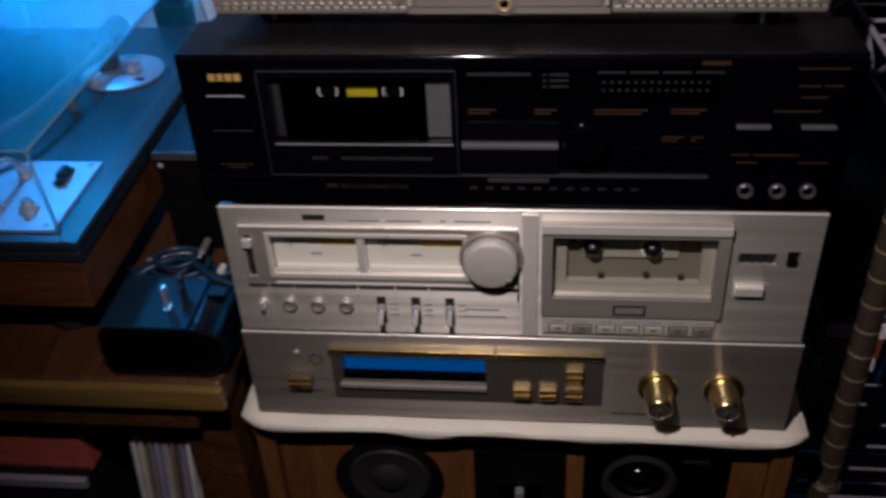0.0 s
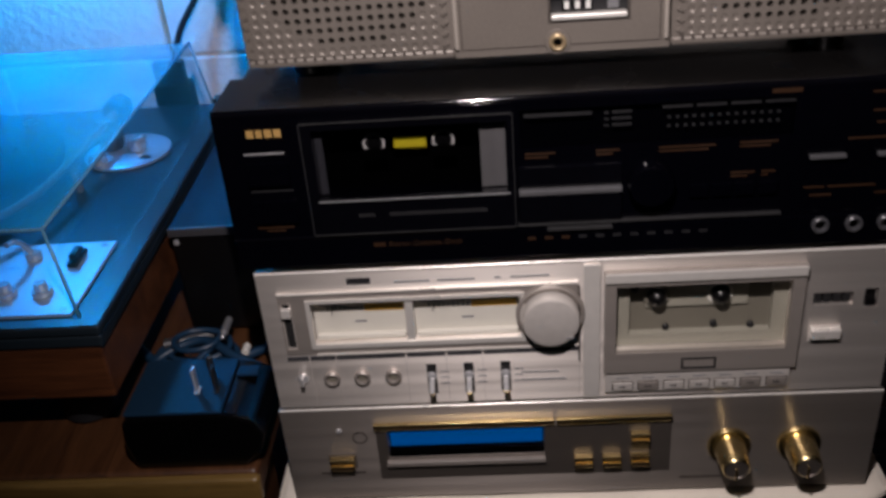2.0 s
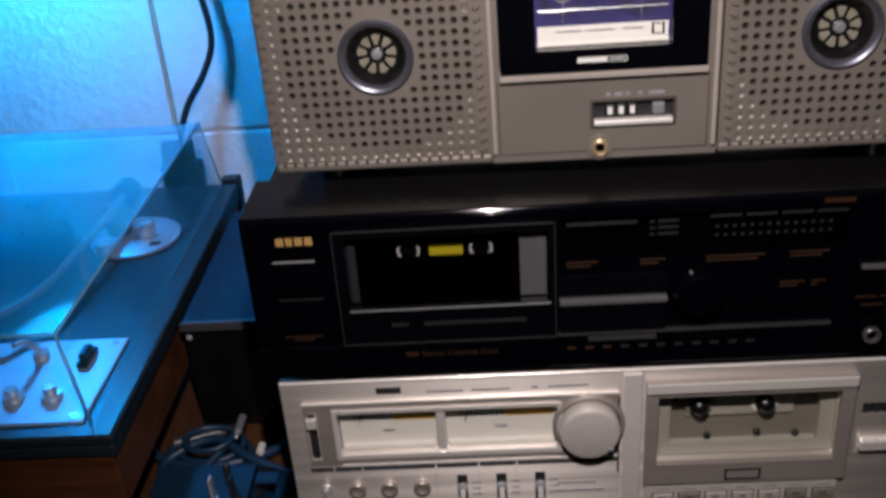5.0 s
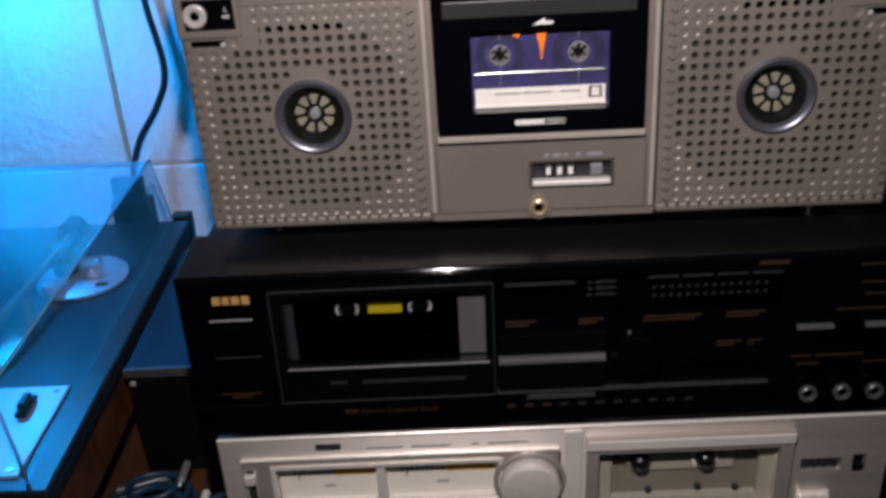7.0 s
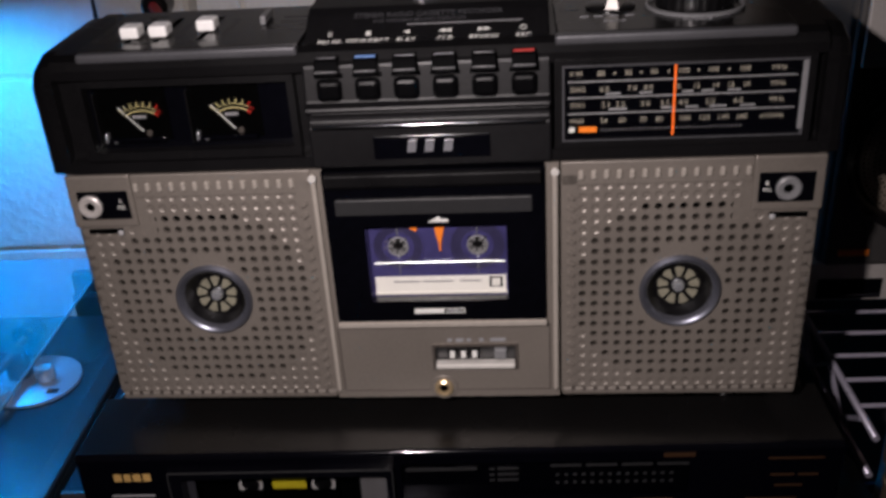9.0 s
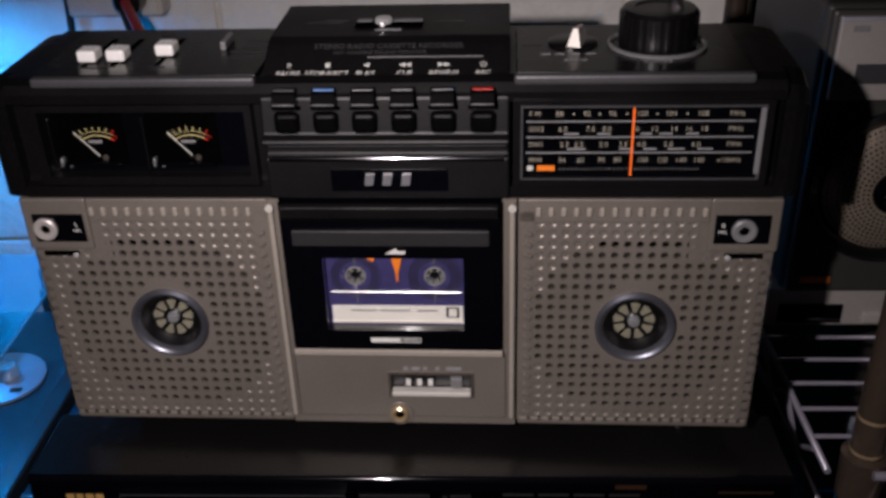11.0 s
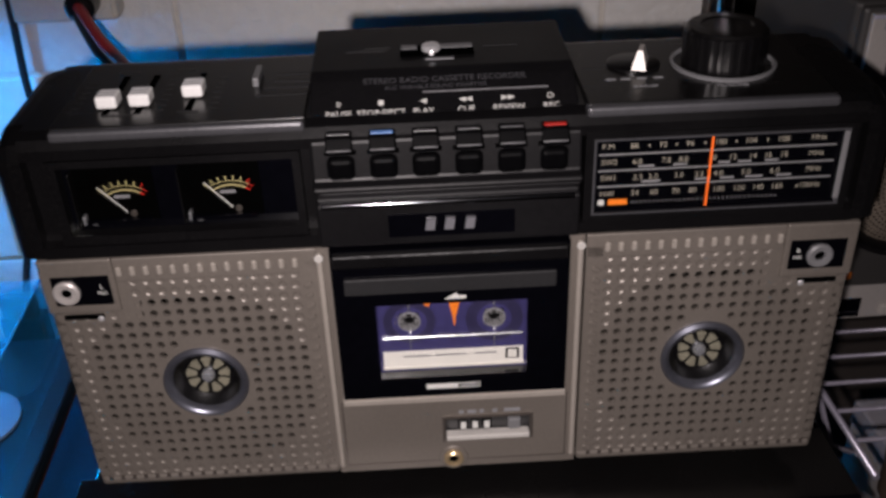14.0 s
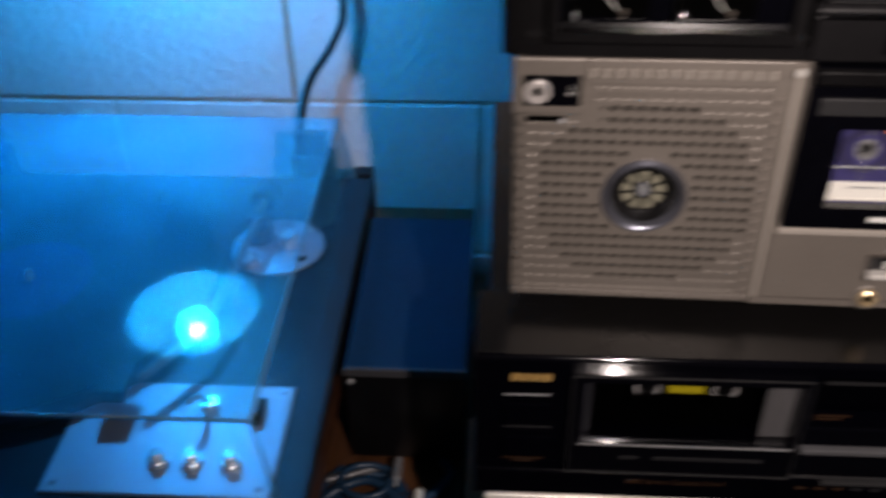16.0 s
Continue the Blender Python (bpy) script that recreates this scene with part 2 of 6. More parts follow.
SPK_GREY = mat("dark_grey_speaker_plastic", (0.038, 0.036, 0.035), 0.5, 0, 0.1, 14, 500, 0.15)
SPK_PLATE = mat("silver_speaker_plate", (0.46, 0.43, 0.41), 0.42, 0.3, 0.06, 14, 300, 0.1)
MESH_TAN = mat("tan_metal_mesh", (0.30, 0.25, 0.20), 0.45, 0.5, 0.1, 20, 500, 0.1)
WALL_PAINT = mat("white_block_paint", (0.80, 0.78, 0.75), 0.55, 0, 0.05, 6, 85, 0.9, spread=0.04, relief=0.003)
MORTAR = mat("painted_mortar", (0.70, 0.66, 0.60), 0.7, 0, 0.1, 20, 140, 0.7)
STAIN = mat("rusty_drip_stain", (0.46, 0.32, 0.20), 0.7, 0, 0.2, 30, 200, 0.2)
PLASTER = mat("dark_room_plaster", (0.22, 0.21, 0.20), 0.9, 0, 0.08, 3, 60, 0.3)
FLOOR_MAT = mat("brown_floor_vinyl", (0.13, 0.10, 0.075), 0.6, 0, 0.15, 4, 80, 0.2)
DECK_METAL = mat("turntable_dark_deck", (0.022, 0.034, 0.046), 0.36, 0.3, 0.05, 10, 300, 0.05)
PLATE_METAL = mat("bright_aluminium_plate", (0.46, 0.52, 0.58), 0.4, 0.4, 0.04, 10, 300, 0.05)
RUBBER = mat("black_rubber_mat", (0.016, 0.016, 0.018), 0.65, 0, 0.1, 30, 400, 0.1, spec=0.22)
VINYL = mat("black_record_vinyl", (0.006, 0.007, 0.009), 0.3, 0, 0.1, 30, 400, 0.0, spec=0.08)
COVER = clear("clear_acrylic_lid", (0.93, 0.97, 1.0), 0.04, 0.035)
# lid top: heavier dust film, carrying the painted blue haze
COVER_TOP = clear("dusty_blue_lit_acrylic", (0.90, 0.96, 1.0), 0.05, 0.26)
# cyan highlight of the lid edges, put into a plain colour
ACRYLIC_EDGE = mat("acrylic_edge_highlight", (0.16, 0.34, 0.42), 0.25, 0, 0.15, 30, 300, 0.05)
PANE = clear("clear_plastic_window", (0.97, 0.97, 0.96), 0.03)
SMOKE = clear("smoked_plastic_window", (0.62, 0.62, 0.65), 0.03)
# chromed wire whose lavender base holds the violet light on it
WIRE = mat("violet_lit_chromed_wire", (0.33, 0.31, 0.38), 0.3, 0.5, 0.06, 30, 300, 0.05)
POST = mat("dark_bronze_post", (0.13, 0.095, 0.072), 0.32, 0.6, 0.12, 30, 300, 0.06)
# dark sheath; the blue of the lamp is part of its colour
CABLE_BLUE = mat("blue_lit_cable_sheath", (0.01, 0.035, 0.075), 0.4, 0, 0.1, 30, 300, 0.05)
CABLE_BLACK = mat("black_cable_sheath", (0.012, 0.012, 0.014), 0.42, 0, 0.1, 30, 300, 0.05)
CABLE_RED = mat("red_cable_sheath", (0.32, 0.025, 0.03), 0.42, 0, 0.1, 30, 300, 0.05)
OUTLET = mat("cream_outlet_plastic", (0.62, 0.58, 0.52), 0.45, 0, 0.06, 30, 300, 0.05)
BULB = mat("blue_bulb_glass", (0.6, 0.8, 1.0), 0.2, 0, 0.02, 30, 300, 0.0, emit=(0.0, 0.42, 1.0), power=14)
BULB_CORE = mat("white_hot_core", (1.0, 1.0, 1.0), 0.3, 0, 0.0, 30, 300, 0.0, emit=(0.9, 0.97, 1.0), power=75)
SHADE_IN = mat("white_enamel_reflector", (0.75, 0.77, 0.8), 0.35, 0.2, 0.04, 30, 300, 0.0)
STEEL = mat("brushed_steel_strip", (0.36, 0.35, 0.33), 0.45, 0.5, 0.08, 12, 300, 0.12, (30, 1, 1))
BRASS = mat("brass", (0.70, 0.54, 0.32), 0.3, 0.7, 0.1, 40, 300, 0.05)
SLEEVES = [mat("sleeve_" + k, c, 0.6, 0, 0.15, 30, 300, 0.1) for k, c in (("white", (0.85, 0.82, 0.83)), ("grey", (0.40, 0.38, 0.40)), ("cream", (0.74, 0.68, 0.58)), ("violet", (0.42, 0.38, 0.58)), ("brown", (0.22, 0.16, 0.13)))]
RED_BOX = mat("worn_red_card", (0.55, 0.11, 0.085), 0.6, 0, 0.2, 20, 300, 0.2)
CASE_BLACK = mat("black_record_case", (0.014, 0.014, 0.02), 0.35, 0, 0.2, 20, 300, 0.1)
# pale edge; the violet light on it is mixed into the colour
CASE_EDGE = mat("violet_lit_metal_edge", (0.72, 0.70, 0.86), 0.35, 0.6, 0.1, 20, 300, 0.1)
NAVY = mat("navy_printed_card", (0.018, 0.03, 0.10), 0.25, 0, 0.2, 20, 300, 0.05, coat=0.4)
RUST_CARD = mat("rust_brown_spine", (0.22, 0.06, 0.03), 0.4, 0, 0.2, 20, 300, 0.05)
# white cases tinted for the purple light that falls on them
PALE_CASE = mat("violet_lit_pale_case", (0.85, 0.81, 0.88), 0.35, 0, 0.1, 20, 300, 0.05)
MID_CASE = mat("grey_case", (0.34, 0.33, 0.37), 0.35, 0, 0.1, 20, 300, 0.05)

# ---- mesh tools ----
PLACE = Matrix.Identity(4)
WORLD_OF = {}


def box(x0, x1, y0, y1, z0, z1, b=0.0008, s=2):
    bm = bmesh.new()
    bmesh.ops.create_cube(bm, size=1, matrix=Matrix.Translation(((x0 + x1) / 2, (y0 + y1) / 2, (z0 + z1) / 2)) @ Matrix.Diagonal((abs(x1 - x0), abs(y1 - y0), abs(z1 - z0), 1)))
    if b:
        b = min(b, 0.45 * min(abs(x1 - x0), abs(y1 - y0), abs(z1 - z0)))
        bmesh.ops.bevel(bm, geom=bm.edges[:], offset=b, segments=s, profile=0.5, affect="EDGES")
    return bm


def hexa(low, high):
    """A six-sided solid between two four-cornered outlines."""
    bm = bmesh.new()
    a, b = [bm.verts.new(p) for p in low], [bm.verts.new(p) for p in high]
    bm.faces.new(a)
    bm.faces.new(b)
    for i in range(4):
        j = (i + 1) % 4
        bm.faces.new((a[i], a[j], b[j], b[i]))
    bmesh.ops.recalc_face_normals(bm, faces=bm.faces[:])
    return bm


def prism(pts, a0, a1, axis="x", b=0.0, s=2):
    """An outline drawn across an axis, drawn out along it."""
    bm = bmesh.new()

    def at(p, a):
        return {"x": (a, p[0], p[1]), "y": (p[0], a, p[1]), "z": (p[0], p[1], a)}[axis]
    v0 = [bm.verts.new(at(p, a0)) for p in pts]
    v1 = [bm.verts.new(at(p, a1)) for p in pts]
    k = len(pts)
    bm.faces.new(v0)
    bm.faces.new(v1)
    for i in range(k):
        bm.faces.new((v0[i], v0[(i + 1) % k], v1[(i + 1) % k], v1[i]))
    bmesh.ops.recalc_face_normals(bm, faces=bm.faces[:])
    if b:
        bmesh.ops.bevel(bm, geom=bm.edges[:], offset=b, segments=s, profile=0.5, affect="EDGES")
    return bm


def lathe(prof, c, axis="y", n=32):
    """A profile of (radius, height) turned about an axis through c; heights run along +axis."""
    bm = bmesh.new()

    def at(r, h, a):
        u, v = r * math.cos(a), r * math.sin(a)
        p = {"y": (u, h, v), "z": (u, v, h), "x": (h, u, v)}[axis]
        return (c[0] + p[0], c[1] + p[1], c[2] + p[2])
    rings = []
    for r, h in prof:
        rings.append([bm.verts.new(at(r, h, 2 * math.pi * i / n)) for i in range(n)] if r > 1e-6 else [bm.verts.new(at(0, h, 0))])
    for a, b in zip(rings, rings[1:]):
        for i in range(n):
            j = (i + 1) % n
            f = [a[i % len(a)], a[j % len(a)], b[j % len(b)], b[i % len(b)]]
            f = list(dict.fromkeys(f))
            if len(f) > 2:
                bm.faces.new(f)
    bmesh.ops.recalc_face_normals(bm, faces=bm.faces[:])
    for f in bm.faces:
        f.smooth = len(f.verts) < 8
    return bm


def disc(c, r, d, axis="y", n=28, b=0.0006):
    """A short cylinder from c along +axis by d, with eased rims."""
    b = min(b, abs(d) * 0.4, r * 0.4)
    g = b if d > 0 else -b
    return lathe([(0, 0), (r - b, 0), (r, g), (r, d - g), (r - b, d), (0, d)], c, axis, n)


def smooth_path(pts, k=6):
    out, p = [], [Vector(q) for q in pts]
    for i in range(len(p) - 1):
        a, b, c, d = p[max(i - 1, 0)], p[i], p[i + 1], p[min(i + 2, len(p) - 1)]
        for j in range(k):
            t = j / k
            out.append(0.5 * (2 * b + (c - a) * t + (2 * a - 5 * b + 4 * c - d) * t * t + (3 * b - a - 3 * c + d) * t ** 3))
    return out + [p[-1]]


def tube(pts, r, n=8, k=6):
    bm = bmesh.new()
    p = smooth_path(pts, k) if k > 1 else [Vector(q) for q in pts]
    u, rings = Vector((0.31, 0.17, 0.93)), []
    for i, q in enumerate(p):
        d = (p[min(i + 1, len(p) - 1)] - p[max(i - 1, 0)]).normalized()
        u = u - d * u.dot(d)
        u = u.normalized() if u.length > 1e-4 else d.orthogonal().normalized()
        w = d.cross(u)
        rings.append([bm.verts.new(q + r * (math.cos(2 * math.pi * a / n) * u + math.sin(2 * math.pi * a / n) * w)) for a in range(n)])
    for a, b in zip(rings, rings[1:]):
        for i in range(n):
            bm.faces.new((a[i], a[(i + 1) % n], b[(i + 1) % n], b[i]))
    bm.faces.new(rings[0])
    bm.faces.new(rings[-1])
    bmesh.ops.recalc_face_normals(bm, faces=bm.faces[:])
    for f in bm.faces:
        f.smooth = len(f.verts) == 4
    return bm


def holed(x0, x1, z0, z1, y0, y1, holes):
    """An upright plate with rectangular openings (x0, x1, z0, z1) right through it."""
    xs = sorted({x0, x1, *[v for h in holes for v in h[:2]]})
    zs = sorted({z0, z1, *[v for h in holes for v in h[2:]]})
    bm, vs = bmesh.new(), {}

    def v(x, y, z):
        key = (round(x, 6), round(y, 6), round(z, 6))
        if key not in vs:
            vs[key] = bm.verts.new(key)
        return vs[key]

    def solid(i, j):
        if not (0 <= i < len(xs) - 1 and 0 <= j < len(zs) - 1):
            return False
        cx, cz = (xs[i] + xs[i + 1]) / 2, (zs[j] + zs[j + 1]) / 2
        return not any(h[0] < cx < h[1] and h[2] < cz < h[3] for h in holes)
    for i in range(len(xs) - 1):
        for j in range(len(zs) - 1):
            if not solid(i, j):
                continue
            a, b, c, d = xs[i], xs[i + 1], zs[j], zs[j + 1]
            bm.faces.new((v(a, y0, c), v(b, y0, c), v(b, y0, d), v(a, y0, d)))
            bm.faces.new((v(a, y1, c), v(a, y1, d), v(b, y1, d), v(b, y1, c)))
            for di, dj, p, q in ((-1, 0, (a, c), (a, d)), (1, 0, (b, c), (b, d)), (0, -1, (a, c), (b, c)), (0, 1, (a, d), (b, d))):
                if not solid(i + di, j + dj):
                    bm.faces.new((v(p[0], y0, p[1]), v(q[0], y0, q[1]), v(q[0], y1, q[1]), v(p[0], y1, p[1])))
    bmesh.ops.recalc_face_normals(bm, faces=bm.faces[:])
    return bm


def merge(*parts):
    out = bmesh.new()
    for p in parts:
        me = bpy.data.meshes.new("joined")
        p.to_mesh(me)
        p.free()
        out.from_mesh(me)
        bpy.data.meshes.remove(me)
    return out


def finish(bm, name, material):
    for e in bm.edges:
        e.smooth = len(e.link_faces) == 2 and e.calc_face_angle(0) < 0.75
    me = bpy.data.meshes.new(name)
    bm.to_mesh(me)
    bm.free()
    me.materials.append(material)
    return me


def thing(name, x, y, z, label, category, group="", rz=0.0):
    ob = new(name)
    ob.empty_display_size = 0.02
    ob.matrix_world = PLACE @ pose(x, y, z, 0, 0, rz)
    WORLD_OF[ob.name] = PLACE @ pose(x, y, z, 0, 0, rz)
    return tagged(ob, label, category, group)


def part(name, bm, material, parent=None, label=""):
    bm.transform(PLACE)
    if parent is not None:
        bm.transform(WORLD_OF[parent.name].inverted())
    ob = new(name, finish(bm, name, material))
    if parent is not None:
        ob.parent = parent
        WORLD_OF[ob.name] = WORLD_OF[parent.name]
    else:
        WORLD_OF[ob.name] = Matrix.Identity(4)
    return tagged(ob, label)


def words(body, size, x, y, z, material, parent, rx=90, align="CENTER", name="lettering", wide=1.0):
    cu = bpy.data.curves.new(name, "FONT")
    cu.body, cu.size, cu.align_x, cu.align_y, cu.extrude, cu.resolution_u = body, size, align, "CENTER", 0.0001, 3
    ob = new(name, cu)
    bpy.context.view_layer.update()
    me = bpy.data.meshes.new_from_object(ob.evaluated_get(bpy.context.evaluated_depsgraph_get()))
    bpy.data.objects.remove(ob)
    bm = bmesh.new()
    bm.from_mesh(me)
    bpy.data.meshes.remove(me)
    bm.transform(pose(x, y, z, rx) @ Matrix.Diagonal((wide, 1, 1, 1)))
    return part(name, bm, material, parent)


def bar(x0, x1, z0, z1, y, material, parent, name="marking", d=0.0003):
    return part(name, box(x0, x1, y - d, y + 0.0002, z0, z1, 0), material, parent)

# ---- the room ----


def structure(name, bm, material, label):
    return tagged(part(name, bm, material, None, label), label, "", "", "structure")


structure("floor", box(-1.8, 1.6, -1.8, 1.25, -0.1, 0, 0), FLOOR_MAT, "brown vinyl floor of the dark room")
structure("ceiling", box(-1.8, 1.6, -1.8, 1.25, 2.4, 2.5, 0), PLASTER, "plain plaster ceiling in the dark")
structure("wall_south", box(-1.8, 1.6, -1.9, -1.8, 0, 2.4, 0), PLASTER, "plain plaster wall behind the viewer")
structure("wall_west", box(-1.9, -1.8, -1.9, 1.25, 0, 2.4, 0), PLASTER, "plain plaster side wall")
structure("wall_east", box(1.6, 1.7, -1.9, 1.25, 0, 2.4, 0), PLASTER, "plain plaster side wall")
WALL_Y = 1.1
wall = structure("wall_north", box(-1.8, 1.6, WALL_Y + 0.0035, WALL_Y + 0.15, 0, 2.4, 0), MORTAR, "white painted concrete block wall")

# ---- table and what stands on it ----


def side_table():
    t = thing("side_table", -0.62, 0.78, 0, "brown wooden side table with a lighter rounded front edge", "table")
    top = 0.735
    part("tabletop", box(-1.0, -0.246, 0.526, 1.07, top - 0.022, top, 0.004, 3), TABLE_WOOD, t)
    part("front_edge", box(-1.002, -0.244, 0.519, 0.528, top - 0.026, top - 0.002, 0.004, 3), TABLE_EDGE, t, "lighter edge strip with its gold highlight painted in")
    part("apron", box(-0.97, -0.275, 0.529, 0.549, top - 0.056, top - 0.022, 0.002), TABLE_WOOD, t)
    part("apron", box(-0.285, -0.268, 0.5495, 1.04, top - 0.056, top - 0.022, 0.002), TABLE_WOOD, t)
    for x in (-0.975, -0.30):
        for y in (0.550, 1.01):
            part("leg", box(x, x + 0.045, y, y + 0.045, 0, top - 0.022, 0.003), TABLE_WOOD, t)
    part("shelf", box(-0.985, -0.262, 0.56, 1.05, 0.305, 0.328, 0.003), TABLE_WOOD, t)
    return t


side_table()


def turntable():
    t = thing("turntable", -0.575, 0.745, 0.735, "record player with walnut plinth, silver deck and clear lid", "turntable")
    x0, x1, y0, y1 = -0.80, -0.3425, 0.553, 0.952
    part("plinth", box(x0 + 0.004, x1 - 0.004, y0 + 0.003, y1, 0.782, 0.8275, 0.002), PLINTH_WOOD, t, "walnut veneered plinth")
    part("deck_plate", box(x0, x1, y0, y1 + 0.003, 0.838, 0.846, 0.0022, 3), DECK_METAL, t, "dark metal deck plate")
    part("deck_rim", box(x0 + 0.001, x1 - 0.001, y0 + 0.001, y1 + 0.002, 0.8276, 0.8378, 0.0022, 3), DECK_METAL, t, "stepped dark metal rim")
    for x in (x0 + 0.05, x1 - 0.05):
        for y in (y0 + 0.05, y1 - 0.05):
            part("foot", disc((x, y, 0.735), 0.022, 0.047, "z", 24, 0.003), RUBBER, t, "black rubber foot")
    part("control_plate", box(-0.52, -0.366, 0.566, 0.668, 0.846, 0.8485, 0.0012), PLATE_METAL, t, "bright aluminium control plate")
    for x, r in ((-0.447, 0.0075), (-0.424, 0.0075), (-0.397, 0.0075)):
        part("control_knob", merge(disc((x, 0.594, 0.8485), r, 0.004, "z"), disc((x, 0.594, 0.8525), r * 0.62, 0.006, "z")), CHROME, t, "small chrome control knob")
    for p in ((-0.374, 0.573), (-0.374, 0.661), (-0.512, 0.573)):
        part("screw", disc((p[0], p[1], 0.8485), 0.0028, 0.0006, "z", 14, 0.0002), CHROME, t)
    part("cue_lever", merge(disc((-0.424, 0.645, 0.8485), 0.006, 0.006, "z"), tube([(-0.424, 0.645, 0.853), (-0.428, 0.637, 0.868), (-0.431, 0.626, 0.872)], 0.0022, 8)), CHROME, t, "chrome cueing lever")
    part("start_lever", merge(box(-0.392, -0.384, 0.628, 0.652, 0.8485, 0.853, 0.001), box(-0.391, -0.385, 0.632, 0.648, 0.853, 0.858, 0.0015)), BLACK, t, "black start lever")
    c = (-0.60, 0.765)
    part("platter", lathe([(0, 0), (0.150, 0), (0.154, 0.004), (0.154, 0.011), (0.150, 0.014), (0, 0.014)], (c[0], c[1], 0.846), "z", 64), DECK_METAL, t, "cast silver platter")
    part("rubber_mat", lathe([(0, 0.014), (0.147, 0.014), (0.148, 0.017), (0.12, 0.0175), (0.118, 0.0165), (0.09, 0.0165), (0.088, 0.0175), (0, 0.0175)], (c[0], c[1], 0.846), "z", 64), RUBBER, t, "black rubber platter mat")
    part("spindle", lathe([(0.0035, 0.0175), (0.0035, 0.026), (0.002, 0.029), (0, 0.0295)], (c[0], c[1], 0.846), "z", 16), CHROME, t)
    a = (-0.412, 0.838)
    arm = part("tonearm_base", lathe([(0, 0), (0.038, 0), (0.040, 0.001), (0.040, 0.003), (0.038, 0.004), (0, 0.004)], (a[0], a[1], 0.846), "z", 48), PLATE_METAL, t, "round bright tonearm base plate")
    part("bearing_column", merge(disc((a[0] - 0.016, a[1] + 0.006, 0.85), 0.011, 0.016, "z", 28, 0.002), box(a[0] - 0.026, a[0] - 0.006, a[1] - 0.001, a[1] + 0.012, 0.864, 0.880, 0.003)), STRIP_GREY, arm, "dark grey bearing column")
    part("height_knob", disc((a[0] + 0.01, a[1], 0.85), 0.009, 0.013, "z", 24, 0.002), CHROME, arm, "chrome knob")
    part("anti_skate_knob", disc((a[0] - 0.018, a[1] - 0.028, 0.85), 0.008, 0.008, "z", 24, 0.001), CHROME, arm, "chrome dial")
    part("dial_slot", box(a[0] + 0.018, a[0] + 0.028, a[1] - 0.022, a[1] - 0.016, 0.85, 0.851, 0.0003), BLACK, arm)
    part("arm_tube", tube([(a[0] - 0.016, a[1] + 0.03, 0.876), (a[0] - 0.016, a[1], 0.876), (a[0] - 0.020, a[1] - 0.08, 0.876), (a[0] - 0.030, a[1] - 0.14, 0.874), (a[0] - 0.060, a[1] - 0.19, 0.872)], 0.0034, 12), GREY_PLASTIC, arm, "curved metal tonearm")
    part("counterweight", disc((a[0] - 0.016, a[1] + 0.028, 0.876), 0.012, 0.022, "y", 28, 0.002), BLACK, arm, "black counterweight")
    part("headshell", merge(box(a[0] - 0.088, a[0] - 0.066, a[1] - 0.205, a[1] - 0.175, 0.868, 0.873, 0.001), box(a[0] - 0.086, a[0] - 0.070, a[1] - 0.203, a[1] - 0.18, 0.86, 0.868, 0.001)), BLACK, arm, "black headshell with cartridge")
    part("arm_rest", merge(disc((a[0] - 0.020, a[1] - 0.075, 0.846), 0.004, 0.02, "z"), box(a[0] - 0.027, a[0] - 0.013, a[1] - 0.078, a[1] - 0.072, 0.866, 0.8715, 0.001)), GREY_PLASTIC, arm)
    # lid: five thin sheets of acrylic, drawn in towards the top
    w, lz0, lz1 = 0.003, 0.8465, 0.912
    b0, b1, b2, b3 = x0 + 0.008, -0.3585, 0.5625, 0.951
    t0, t1, t2, t3 = x0 + 0.022, -0.3715, 0.5745, 0.955
    lid = part("dust_cover", box(t0, t1, t2, t3, lz1 - w, lz1, 0.001), COVER_TOP, t, "clear acrylic dust cover, closed, dusty film tinted with blue light")
    lid.visible_shadow = False
    zt = lz1 - w - 0.0002
    for n_, low, high in (("cover_front", ((b0, b2), (b1, b2), (b1, b2 + w), (b0, b2 + w)), ((t0, t2), (t1, t2), (t1, t2 + w), (t0, t2 + w))),
                          ("cover_back", ((b0, b3 - w), (b1, b3 - w), (b1, b3), (b0, b3)), ((t0, t3 - w), (t1, t3 - w), (t1, t3), (t0, t3))),
                          ("cover_side", ((b1 - w, b2 + w), (b1, b2 + w), (b1, b3 - w), (b1 - w, b3 - w)), ((t1 - w, t2 + w), (t1, t2 + w), (t1, t3 - w), (t1 - w, t3 - w))),
                          ("cover_side", ((b0, b2 + w), (b0 + w, b2 + w), (b0 + w, b3 - w), (b0, b3 - w)), ((t0, t2 + w), (t0 + w, t2 + w), (t0 + w, t3 - w), (t0, t3 - w)))):
        part(n_, hexa([(x, y, lz0) for x, y in low], [(x, y, zt) for x, y in high]), COVER, lid).visible_shadow = False
    # thin tubes carry the painted highlight along the lid edges
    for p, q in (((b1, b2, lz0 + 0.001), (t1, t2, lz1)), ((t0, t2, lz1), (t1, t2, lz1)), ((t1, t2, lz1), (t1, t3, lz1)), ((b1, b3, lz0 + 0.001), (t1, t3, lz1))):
        part("cover_edge", tube([p, q], 0.0011, 8, 1), ACRYLIC_EDGE, lid, "acrylic lid edge with its cyan highlight painted in")
    for x in (-0.72, -0.40):
        part("hinge", merge(box(x - 0.02, x + 0.02, 0.956, 0.976, 0.80, 0.868, 0.003), box(x - 0.016, x + 0.016, 0.957, 0.968, 0.868, 0.892, 0.002)), BLACK, t, "black lid hinge")
    part("corner_hinge", box(-0.362, -0.343, 0.956, 0.972, 0.795, 0.849, 0.002), BLACK, t, "black corner bracket")


turntable()


